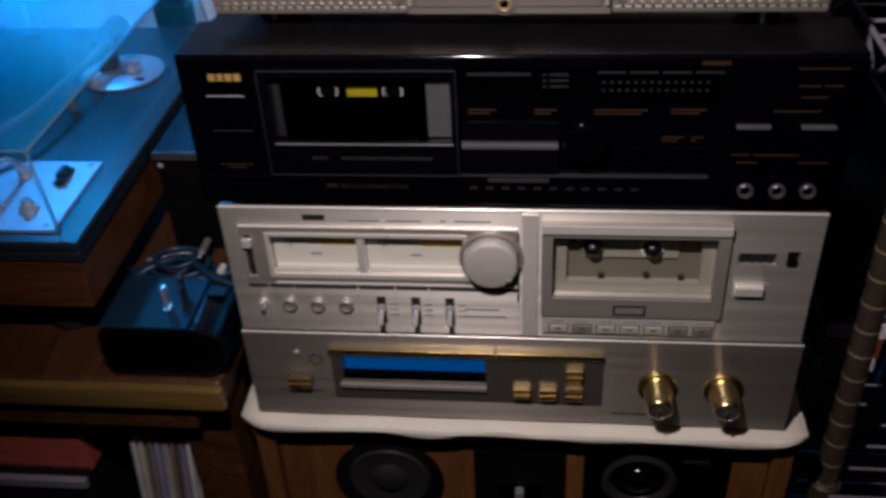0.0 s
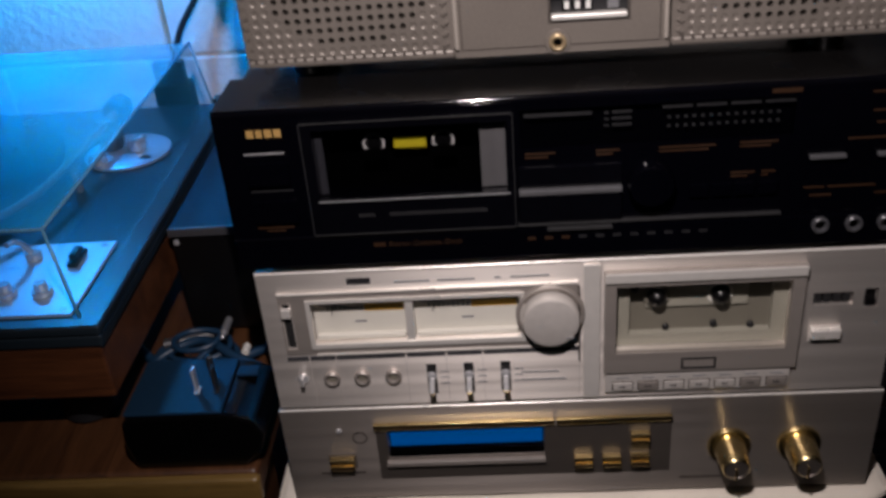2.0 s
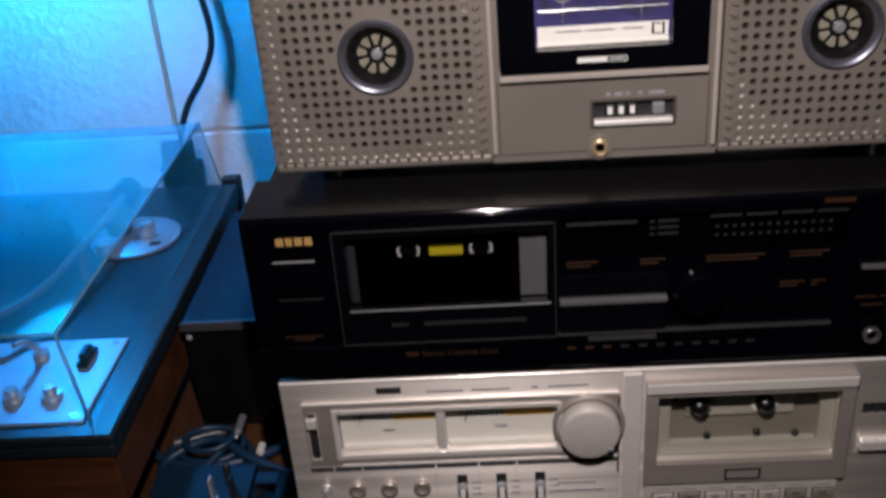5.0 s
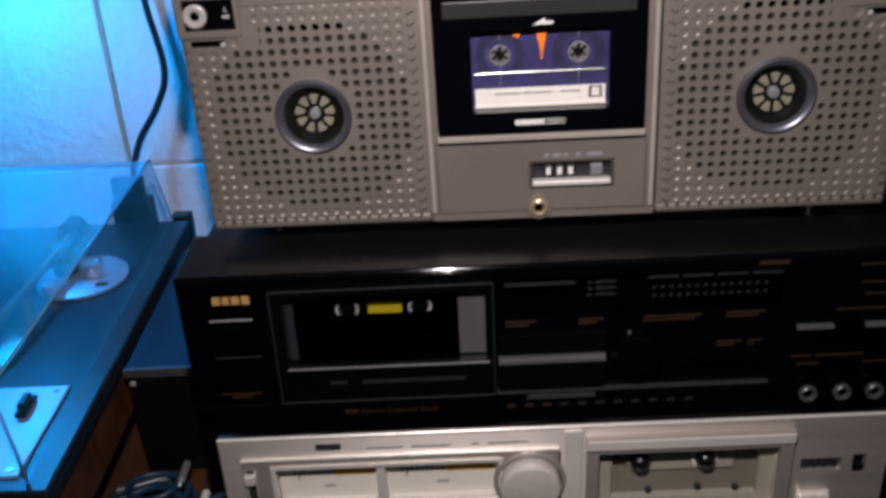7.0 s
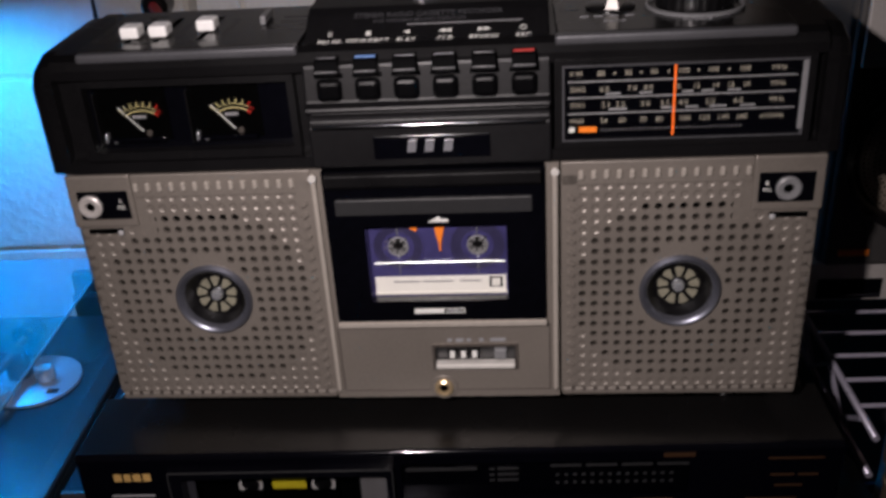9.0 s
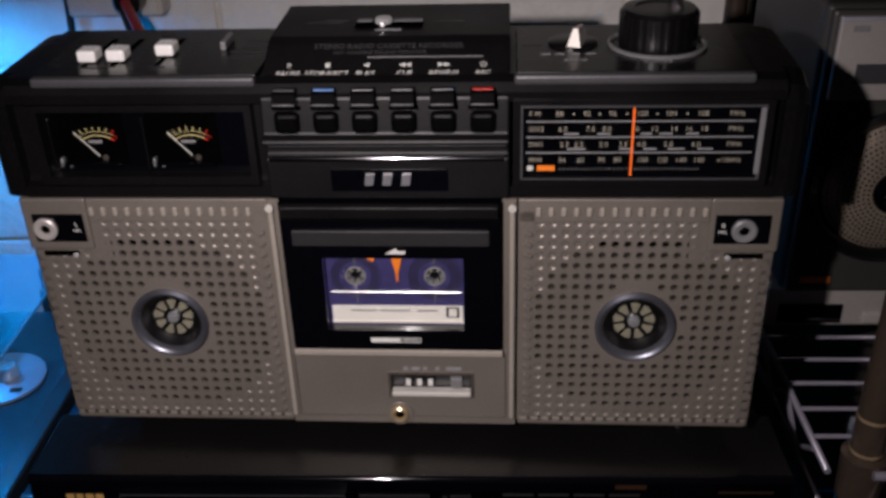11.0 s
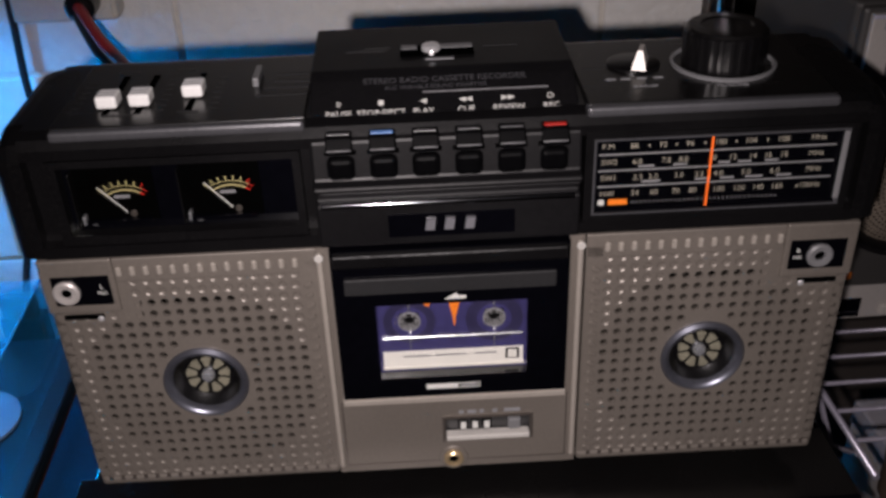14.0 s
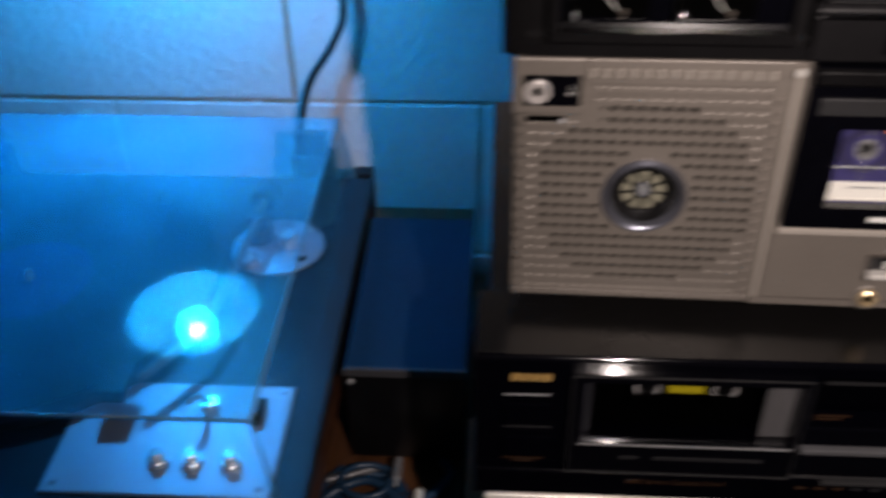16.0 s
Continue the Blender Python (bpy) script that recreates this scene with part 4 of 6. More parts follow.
    for x0, x1, z in ((-0.166, -0.1505, 0.8765), (-0.135, -0.112, 0.8762), (-0.107, -0.083, 0.8762), (-0.070, -0.066, 0.8765), (-0.060, -0.035, 0.8765), (-0.055, -0.03, 0.799), (-0.055, -0.025, 0.7925)):
        bar(x0, x1, z, z + (0.0045 if x0 == -0.166 else 0.0012), fy - 0.0001, GREY_PRINT if x0 != -0.166 else CHARCOAL, t, "badge" if x0 == -0.166 else "marking")
    part("column", box(-0.0135, -0.0025, fy - 0.002, fy - 0.0001, 0.7765, 0.884, 0.0006), SILVER_LIT, t, "bright upright strip beside the cassette bay")
    PLACE = pose(0, 0, 0.004)
    door = part("cassette_door", holed(0.0, 0.1265, 0.7945, 0.8745, fy - 0.0042, fy - 0.0003, [(0.0075, 0.1185, 0.8105, 0.8635)]), FIELD, t, "taupe cassette bay door")
    part("door_lip", box(0.0, 0.1265, fy - 0.0062, fy - 0.0044, 0.8672, 0.8745, 0.0008), SILVER_LIT, door, "polished door lip")
    part("door_pane", box(0.0075, 0.1185, fy - 0.0035, fy - 0.0028, 0.8105, 0.8635, 0), PANE, door).visible_shadow = False
    part("door_mark", holed(0.051, 0.074, 0.7965, 0.8055, fy - 0.0046, fy - 0.0043, [(0.0525, 0.0725, 0.798, 0.8042)]), CHARCOAL, door)
    part("well", box(0.004, 0.122, 0.5585, 0.560, 0.806, 0.868, 0), BEIGE_WELL, door, "beige cassette well")
    part("well_frame", holed(0.006, 0.120, 0.809, 0.8645, 0.5525, 0.5582, [(0.0175, 0.1105, 0.8175, 0.8638)]), BEIGE_PALE, door, "pale cassette holder frame")
    part("head_cover", box(0.0285, 0.0955, 0.5562, 0.5583, 0.8365, 0.8565, 0.0006), BEIGE_PALE, door)
    for x, m_ in ((0.0355, BLACK), (0.0765, BLACK)):
        h = part("spindle", lathe([(0.0062, 0), (0.0062, -0.004), (0.0045, -0.007), (0.002, -0.0085), (0, -0.0088)], (x, 0.556, 0.8465), "y", 24), m_, door, "black drive spindle")
        part("spindle_rim", lathe([(0.0086, 0), (0.0086, -0.0012), (0.0064, -0.0012), (0.0064, 0)], (x, 0.556, 0.8465), "y", 28), METER_WHITE if x > 0.05 else BEIGE_WELL, h)
    for x, z in ((0.0215, 0.851), (0.0425, 0.8200), (0.0985, 0.8195), (0.074, 0.8215)):
        part("guide_pin", disc((x, 0.5583, z), 0.0024, -0.003, "y", 14), CHARCOAL, door)
    kl = part("key_ledge", box(0.001, 0.124, fy - 0.0025, fy - 0.0003, 0.7765, 0.7925, 0.0008), SILVER_DULL, t, "key ledge")
    for i in range(7):
        x = 0.0065 + i * 0.0171
        part("key_gap", box(x - 0.0007, x + 0.0137, fy - 0.0028, fy - 0.0024, 0.7785, 0.7862, 0.0001), BRONZE_DARK, kl)
        part("key", box(x, x + 0.0130, fy - 0.0038, fy - 0.0027, 0.7792, 0.7855, 0.0005), FIELD if i in (1, 5, 6) else SILVER_DULL, kl, "flat transport key")
        bar(x + 0.004, x + 0.0085, 0.7820, 0.7828, fy - 0.0039, CHARCOAL, kl)
        bar(x + 0.002, x + 0.0105, 0.7886, 0.7894, fy - 0.0026, GREY_PRINT, kl)
    PLACE = Matrix.Identity(4)
    c = part("tape_counter", box(0.1335, 0.1585, 0.549, 0.5515, 0.8445, 0.854, 0), BLACK, t, "black tape counter")
    for i in range(4):
        part("digit_wheel", box(0.1345 + i * 0.006, 0.1393 + i * 0.006, 0.5465, 0.549, 0.8455, 0.853, 0.0006), CHARCOAL, c)
    part("eject_switch", merge(box(0.1655, 0.174, 0.5495, 0.5515, 0.842, 0.856, 0), box(0.1665, 0.173, 0.5445, 0.5495, 0.843, 0.8485, 0.0006)), BLACK, t, "small black switch")
    part("reset_button", merge(box(0.134, 0.153, fy - 0.005, fy - 0.0001, 0.8200, 0.8275, 0.001), box(0.1335, 0.1535, fy - 0.0008, fy - 0.0001, 0.816, 0.8285, 0)), SILVER_LIT, t, "pale push button")
    # dark strip paints the shadow below the button
    bar(0.1345, 0.1525, 0.8166, 0.8195, fy - 0.0008, CHARCOAL, t, "button_painted_shadow")


silver_deck()

# ---- black cassette deck ----


def black_deck():
    t = thing("cassette_deck", -0.02, 0.67, 0.8874, "black cassette deck with gold lettering and smoked door", "cassette deck")
    global PLACE
    fy = 0.545
    part("chassis", merge(box(-0.226, 0.184, 0.590, 0.83, 0.896, 0.9985, 0.0015), box(-0.226, -0.178, 0.5562, 0.5898, 0.896, 0.9985, 0.001), box(-0.054, 0.184, 0.5562, 0.5898, 0.896, 0.9985, 0.001), box(-0.178, -0.054, 0.5562, 0.5898, 0.9935, 0.9985, 0.0005)), BLACK_SATIN, t, "black metal casing")
    for x in (-0.19, 0.15):
        for y in (0.59, 0.79):
            part("foot", disc((x, y, 0.8874), 0.014, 0.0090, "z", 20), RUBBER, t)
    part("front_plate", holed(-0.2325, 0.190, 0.893, 0.9965, fy, 0.556, [(-0.1735, -0.0585, 0.9405, 0.987), (-0.0505, 0.108, 0.9665, 0.9905)]), BLACK_PANEL, t, "glossy black front panel")
    part("top_lip", tube([(-0.2325, 0.5478, 0.9970), (0.190, 0.5478, 0.9970)], 0.0029, 18, 1), BLACK_GLOSS, t, "rounded gloss black upper edge")
    part("top_ledge", box(-0.2325, 0.190, 0.5482, 0.60, 0.9986, 0.9998, 0.0003), BLACK_SATIN, t)
    part("bottom_step", box(-0.2325, 0.190, fy - 0.003, fy - 0.0002, 0.893, 0.9130, 0.0008), BLACK_PANEL, t)
    part("step_edge", tube([(-0.2325, fy - 0.0026, 0.9140), (-0.055, fy - 0.0026, 0.9140)], 0.0012, 12, 1), BLACK_GLOSS, t)
    PLACE = pose(0, 0, 0.0045)
    door = part("cassette_door", holed(-0.1805, -0.0545, 0.9115, 0.988, fy - 0.005, fy - 0.0002, [(-0.1735, -0.0585, 0.936, 0.9825)]), BLACK_GLOSS, t, "gloss black cassette door")
    part("door_window", box(-0.1735, -0.0585, fy - 0.0035, fy - 0.0027, 0.936, 0.9825, 0), SMOKE, door, "smoked clear window").visible_shadow = False
    part("door_line", box(-0.1745, -0.0575, fy - 0.0060, fy - 0.0045, 0.9351, 0.9358, 0.0002), GREY_PLASTIC, door, "thin bright line under the window")
    part("door_frame_line", box(-0.180, -0.055, fy - 0.0058, fy - 0.005, 0.9868, 0.9876, 0.0002), CHARCOAL, door)
    for x in (-0.1802, -0.0548):
        part("door_frame_line", box(x - 0.0003, x + 0.0003, fy - 0.0058, fy - 0.005, 0.912, 0.9866, 0.0001), CHARCOAL, door)
    part("door_frame_line", box(-0.180, -0.055, fy - 0.0058, fy - 0.005, 0.9118, 0.9124, 0.0002), CHARCOAL, door)
    part("mirror_strip", box(-0.0745, -0.0592, 0.5482, 0.5495, 0.9365, 0.982, 0.0003), STEEL, door, "brushed steel strip inside the door")
    part("guide_strip", box(-0.1735, -0.1690, 0.5482, 0.5495, 0.9365, 0.982, 0.0003), STRIP_GREY, door)
    part("well", box(-0.176, -0.0565, 0.5660, 0.5670, 0.925, 0.985, 0), PIT, door)
    for x in (-0.1385, -0.0965):
        h = part("hub", lathe([(0.0068, 0), (0.0068, -0.0012), (0.0054, -0.0012), (0.0054, 0)], (x, 0.5535, 0.9670), "y", 28), METER_WHITE, door, "pale drive hub rim")
        part("hub_core", lathe([(0.0048, 0), (0.0048, -0.0012), (0.003, -0.0020), (0, -0.0020)], (x, 0.5550, 0.9665), "y", 20), BLACK, h)
        # black sheet added to hide the lower half of the hub
        part("hub_lower_mask", box(x - 0.0072, x + 0.0072, 0.5512, 0.5520, 0.9570, 0.9640, 0), PIT, h)
    part("yellow_label", box(-0.1267, -0.1070, 0.5545, 0.5559, 0.9622, 0.9690, 0.0003), YELLOW, door, "small yellow label with a faint added glow")
    for x0, x1 in ((-0.151, -0.141), (-0.132, -0.072)):
        bar(x0, x1, 0.9238, 0.926, fy - 0.0051, DIM_PRINT, door)
    for x0, x1, z0, z1, m_ in ((-0.2130, -0.2085, 0.9780, 0.9830, GOLD_PRINT), (-0.2073, -0.2034, 0.9780, 0.9830, GOLD_PRINT), (-0.2021, -0.1976, 0.9780, 0.9830, GOLD_PRINT), (-0.1964, -0.1920, 0.9780, 0.9830, GOLD_PRINT), (-0.2165, -0.192, 0.967, 0.9680, GREY_PRINT), (-0.2165, -0.190, 0.9418, 0.9428, DIM_PRINT),
                               (-0.209, -0.200, 0.9185, 0.9200, ORANGE_PRINT), (-0.2165, -0.1935, 0.9160, 0.9175, ORANGE_PRINT), (-0.211, -0.199, 0.9138, 0.9150, ORANGE_PRINT)):
        bar(x0, x1, z0, z1, fy - 0.0001, m_, t, "badge" if m_ is GOLD_PRINT else "marking")
    words("Stereo Cassette Deck", 0.0052, -0.112, fy - 0.0033, 0.9025, ORANGE_PRINT, t)
    bar(-0.1445, -0.137, 0.9012, 0.9038, fy - 0.0031, ORANGE_PRINT, t)
    for x0, x1, z in ((-0.2155, -0.1915, 0.9645), (-0.2155, -0.19, 0.9385)):
        part("push_button", box(x0 - 0.001, x1 + 0.001, fy - 0.0035, fy - 0.0002, z - 0.018, z - 0.0015, 0.001), BLACK_PANEL, t, "flat black push button")
    # display strip
    d = part("display_panel", box(-0.0505, 0.108, 0.5505, 0.5512, 0.962, 0.986, 0), BLACK_GLOSS, t, "dark display panel")
    part("display_window", box(-0.0505, 0.108, fy + 0.0002, fy + 0.0009, 0.962, 0.986, 0), SMOKE, d).visible_shadow = False
    bar(-0.048, -0.0085, 0.9815, 0.9835, fy - 0.0001, DIM_PRINT, d)
    for z in (0.9815, 0.9775, 0.9735):
        bar(-0.0015, 0.0012, z, z + 0.0012, fy - 0.0001, DIM_PRINT, d)
        bar(0.003, 0.0145, z, z + 0.0016, fy - 0.0001, DIM_PRINT, d)
    for i in range(4):
        bar(0.032 + i * 0.0195, 0.049 + i * 0.0195, 0.983, 0.9845, fy - 0.0001, DIM_PRINT, d)
    for i in range(14):
        bar(0.035 + i * 0.0048, 0.037 + i * 0.0048, 0.9765, 0.978, fy - 0.0001, DIM_PRINT, d, "level_segment")
        bar(0.035 + i * 0.0048, 0.037 + i * 0.0048, 0.971, 0.9725, fy - 0.0001, DIM_PRINT, d, "level_segment")
    for x0, x1, z in ((-0.048, -0.030, 0.9575), (-0.006, 0.008, 0.9575), (0.031, 0.064, 0.9575), (0.078, 0.10, 0.958), (0.074, 0.088, 0.9385), (0.092, 0.10, 0.9385)):
        bar(x0, x1, z, z + 0.0012, fy - 0.0001, ORANGE_PRINT, t)
        bar(x0, x1 - 0.004, z - 0.0024, z - 0.0012, fy - 0.0001, ORANGE_PRINT, t)
    part("gold_badge", box(0.0935, 0.1105, fy - 0.0006, fy - 0.0001, 0.9885, 0.9912, 0), ORANGE_PRINT, t, "small gold plate")
    k = part("slide_rail", box(-0.0525, 0.0095, fy - 0.006, fy - 0.0002, 0.9325, 0.9362, 0.0008), DECK_LINE, t, "grey key rail")
    part("key_block", box(-0.0525, 0.0095, fy - 0.0035, fy - 0.0002, 0.9375, 0.951, 0.001), BLACK_GLOSS, t)
    part("key_block", box(-0.0525, 0.0095, fy - 0.0045, fy - 0.0002, 0.9135, 0.932, 0.001), BLACK_GLOSS, t)
    part("knob", lathe([(0, 0), (0.0138, 0), (0.0138, -0.010), (0.0125, -0.0125), (0, -0.0128)], (0.026, fy, 0.938), "y", 40), BLACK_PANEL, t, "black recording knob")
    for i in range(4):
        part("push_button", box(0.050 + i * 0.0135, 0.0615 + i * 0.0135, fy - 0.003, fy - 0.0002, 0.9245, 0.9335, 0.001), BLACK_PANEL, t, "flat black push button")
    part("key_rail", box(-0.036, 0.004, fy - 0.006, fy - 0.0002, 0.9075, 0.9098, 0.0006), CHARCOAL, t)
    part("lower_rail", box(-0.0535, 0.1055, fy - 0.0038, fy - 0.0002, 0.9105, 0.9123, 0.0005), CHARCOAL, t)
    for i in range(11):
        bar(-0.048 + i * 0.0105, -0.043 + i * 0.0105, 0.9008, 0.9028, fy - 0.0031, ORANGE_PRINT if i < 3 else DIM_PRINT, t)
    for x in (0.1185, 0.1575):
        part("slider", box(x, x + 0.021, fy - 0.004, fy - 0.0002, 0.9465, 0.949, 0.0006), DECK_LINE, t, "pale slider line")
    for x0, x1, z in ((0.15, 0.18, 0.9855), (0.152, 0.165, 0.974), (0.167, 0.178, 0.974), (0.14, 0.168, 0.957), (0.155, 0.17, 0.9665), (0.118, 0.13, 0.926), (0.132, 0.16, 0.926), (0.122, 0.135, 0.9205), (0.16, 0.178, 0.9205)):
        bar(x0, x1, z, z + 0.0013, fy - 0.0001, ORANGE_PRINT, t)
    for x in (0.1295, 0.1495, 0.1685):
        j = part("jack_socket", lathe([(0.0052, -0.003), (0.0052, -0.0055), (0.0045, -0.0062), (0.0034, -0.0058), (0.0030, -0.0035), (0, -0.0033)], (x, fy, 0.9025), "y", 28), STRIP_GREY, t, "metal jack socket")
        part("jack_hole", disc((x, fy - 0.0034, 0.9025), 0.0026, -0.0008, "y", 16), PIT, j)
    PLACE = Matrix.Identity(4)


black_deck()

# ---- portable radio cassette recorder ----
PLACE = pose(-0.023, 0.577, 1.0025, 0, -0.6, -2.0)


def grille(bb, side):
    """A moulded grille: real holes inside a circle, shallow pits outside it, teeth along the top and the inner edge."""
    p, cols, rows = 0.0063, 19, 20
    x_in = 0.0675
    cx, cz = 0.1255, 0.0775
    ring = 0.0190
    vs, fs = [], []

    def ear(x, z):
        return x > 0.158 and z > 0.1235
    for i in range(cols):
        for j in range(rows):
            x, z = x_in + 0.004 + (i + 0.5) * p, 0.0165 + (j + 0.5) * p
            if ear(x + 0.3 * p, z + 0.3 * p) or z > 0.1405:
                continue
            r = math.hypot(x - cx, z - cz)
            if math.hypot(abs(x - cx) + p / 2, abs(z - cz) + p / 2) < ring:
                continue
            h = p / 2
            sq = [(-h, -h), (0, -h), (h, -h), (h, 0), (h, h), (0, h), (-h, h), (-h, 0)]
            near = r < ring + 0.95 * p
            deep = r < 0.0555
            rad, depth = (0.0021, 0.0016) if deep else (0.0023, 0.0005)
            b = len(vs)
            for dx, dz in sq:
                q = Vector((x + dx - cx, z + dz - cz))
                if near and q.length < ring:
                    q = q.normalized() * ring
                vs.append((side * (q.x + cx), 0.0, q.y + cz))
            if near:
                fs.append([b + k for k in range(8)])
                continue
            for k, (dx, dz) in enumerate(sq):
                s = rad / math.hypot(dx, dz)
                vs.append((side * (x + dx * s), 0.0, z + dz * s))
            for k, (dx, dz) in enumerate(sq):
                s = rad * (0.90 if deep else 0.62) / math.hypot(dx, dz)
                vs.append((side * (x + dx * s), depth, z + dz * s))
            for k in range(8):
                m_ = (k + 1) % 8
                fs.append([b + k, b + m_, b + 8 + m_, b + 8 + k])
                fs.append([b + 8 + k, b + 8 + m_, b + 16 + m_, b + 16 + k])
            if not deep:
                fs.append([b + 16 + k for k in range(8)])
    me = bpy.data.meshes.new("raw")
    me.from_pydata(vs, [], fs)
    bm = bmesh.new()
    bm.from_mesh(me)
    bpy.data.meshes.remove(me)
    bmesh.ops.remove_doubles(bm, verts=bm.verts[:], dist=0.00001)
    bmesh.ops.recalc_face_normals(bm, faces=bm.faces[:])
    g = part("speaker_grille", bm, TAUPE, bb, "perforated bronze-grey speaker grille")
    a, b_ = sorted((side * 0.0635, side * 0.1915))
    top_a, top_b = sorted((side * 0.0635, side * 0.158))
    lo, hi = 0.0105, 0.1525
    border = [box(a, b_, -0.0004, 0.004, lo, 0.0165, 0.002), box(top_a, top_b, -0.0004, 0.004, 0.1395, hi, 0.0006),
              box(*sorted((side * 0.0635, side * 0.0715)), -0.0004, 0.004, 0.0165, 0.1455, 0), box(*sorted((side * 0.1912, side * 0.1865)), 0.0, 0.004, 0.0165, 0.1235, 0)]
    border.append(box(*sorted((side * 0.1495, side * 0.1583)), 0.0004, 0.004, 0.1170, 0.1395, 0))
    border.append(box(*sorted((side * 0.1583, side * 0.1868)), 0.0004, 0.004, 0.1165, 0.1235, 0))
    part("grille_border", merge(*border), TAUPE, g)
    part("grille_backing", holed(a + 0.003, b_ - 0.003, 0.0165, 0.1245, 0.0030, 0.0038, [(side * cx - 0.0182, side * cx + 0.0182, cz - 0.0182, cz + 0.0182)]), HOLE_BACK, g)
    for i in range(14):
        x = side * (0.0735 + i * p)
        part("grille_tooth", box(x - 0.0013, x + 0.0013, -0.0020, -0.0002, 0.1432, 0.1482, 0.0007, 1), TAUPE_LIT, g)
    for i in range(19):
        z = 0.020 + i * p
        bm = box(-0.0022, 0.0022, -0.0016, 0.0, -0.0014, 0.0014, 0.0006, 1)
        bm.transform(pose(side * 0.0685, -0.0003, z, 0, 35 * side, 0))
        part("grille_tooth", bm, TAUPE, g)
    for i in range(20):
        x = side * (0.0700 + i * 0.0061)
        part("drain_slot", box(x - 0.0009, x + 0.0009, -0.0007, 0.0002, 0.0142, 0.0168, 0), BRONZE_DARK, g)
    c = (side * cx, 0, cz)
    d = part("driver_ring", lathe([(0.0213, 0.0005), (0.0213, -0.0014), (0.0198, -0.0030), (0.0183, -0.0026), (0.0169, -0.0004), (0.0165, 0.002)], c, "y", 56), RING_METAL, bb, "blued metal driver ring")
    part("driver_bowl", lathe([(0.0165, 0.0012), (0.0150, 0.0040), (0.0130, 0.0062), (0, 0.0066)], c, "y", 48), BLACK, d, "deep black bowl")
    for i in range(9):
        a0 = 2 * math.pi * i / 9 + 0.15
        w0, w1 = 0.17, 0.25
        pts = [(c[0] + r_ * math.cos(a0 + s * w), c[2] + r_ * math.sin(a0 + s * w)) for r_, w, s in ((0.0056, w0, -1), (0.0056, w0, 1), (0.0108, w1, 1), (0.0113, 0, 1), (0.0108, w1, -1))]
        part("tweeter_petal", prism(pts, 0.0046, 0.0064, "y", 0.0003, 1), CONE_BEIGE, d, "pale tweeter opening")
    part("tweeter_hub", lathe([(0.0034, 0.0064), (0.0034, 0.0042), (0.0025, 0.0028), (0, 0.0022)], c, "y", 24), SPINDLE_TIP, d, "chrome tweeter hub")


def meter(bb, x):
    m = part("level_meter", box(x - 0.0175, x + 0.0175, 0.0043, 0.0052, 0.170, 0.197, 0), PIT, bb, "black pointer meter with cream scale")
    for r0, r1, n_ in ((0.0131, 0.0134, 26), (0.0108, 0.0115, 26)):
        for i in range(n_):
            a0, a1 = math.radians(132 - i * 84 / n_), math.radians(132 - (i + 1) * 84 / n_)
            pts = [(x + 0.004 + r_ * 1.15 * math.cos(a_), 0.1745 + r_ * math.sin(a_)) for r_, a_ in ((r0, a0), (r1, a0), (r1, a1), (r0, a1))]
            part("scale_arc", prism(pts, 0.0038, 0.0041, "y"), RED if i > 22 else METER_CREAM, m)
    for i in range(7):
        a_ = math.radians(130 - i * 11.5)
        pts = [(x + 0.004 + 1.15 * r_ * math.cos(a_ + o), 0.1745 + r_ * math.sin(a_ + o)) for r_, o in ((0.0137, -0.016), (0.0137, 0.016), (0.0158, 0.016), (0.0158, -0.016))]
        part("scale_tick", prism(pts, 0.0038, 0.0041, "y"), RED if i > 5 else METER_CREAM, m)
    part("needle", prism([(x + 0.0036, 0.1748), (x + 0.0041, 0.1751), (x - 0.0072, 0.1880), (x - 0.0075, 0.1877)], 0.0028, 0.0032, "y"), WHITE, m, "white pointer")
    bar(x - 0.001, x + 0.006, 0.1815, 0.1830, 0.0042, GREY_PRINT, m)
    part("meter_foot", box(x - 0.015, x + 0.015, 0.0003, 0.0041, 0.1700, 0.1722, 0.0006), BLACK_GLOSS, m)
    part("clip", box(x - 0.0160, x - 0.0146, 0.0003, 0.0041, 0.1700, 0.1745, 0.0005), SPINDLE_TIP, m, "bright metal clip")
    part("clip", box(x - 0.0120, x - 0.0095, 0.0003, 0.0041, 0.1700, 0.1714, 0.0004), SPINDLE_TIP, m)
    part("zero_screw", disc((x + 0.0065, 0.0041, 0.1738), 0.0016, -0.0012, "y", 18, 0.0003), BRONZE_DARK, m, "small brown zero screw")
    part("side_wall", box(x - 0.0182, x - 0.0174, -0.0004, 0.0050, 0.1690, 0.1960, 0.0003), BLACK, m)
    part("meter_cover", box(x - 0.018, x + 0.018, -0.0011, -0.0005, 0.1685, 0.1985, 0), PANE, m).visible_shadow = False


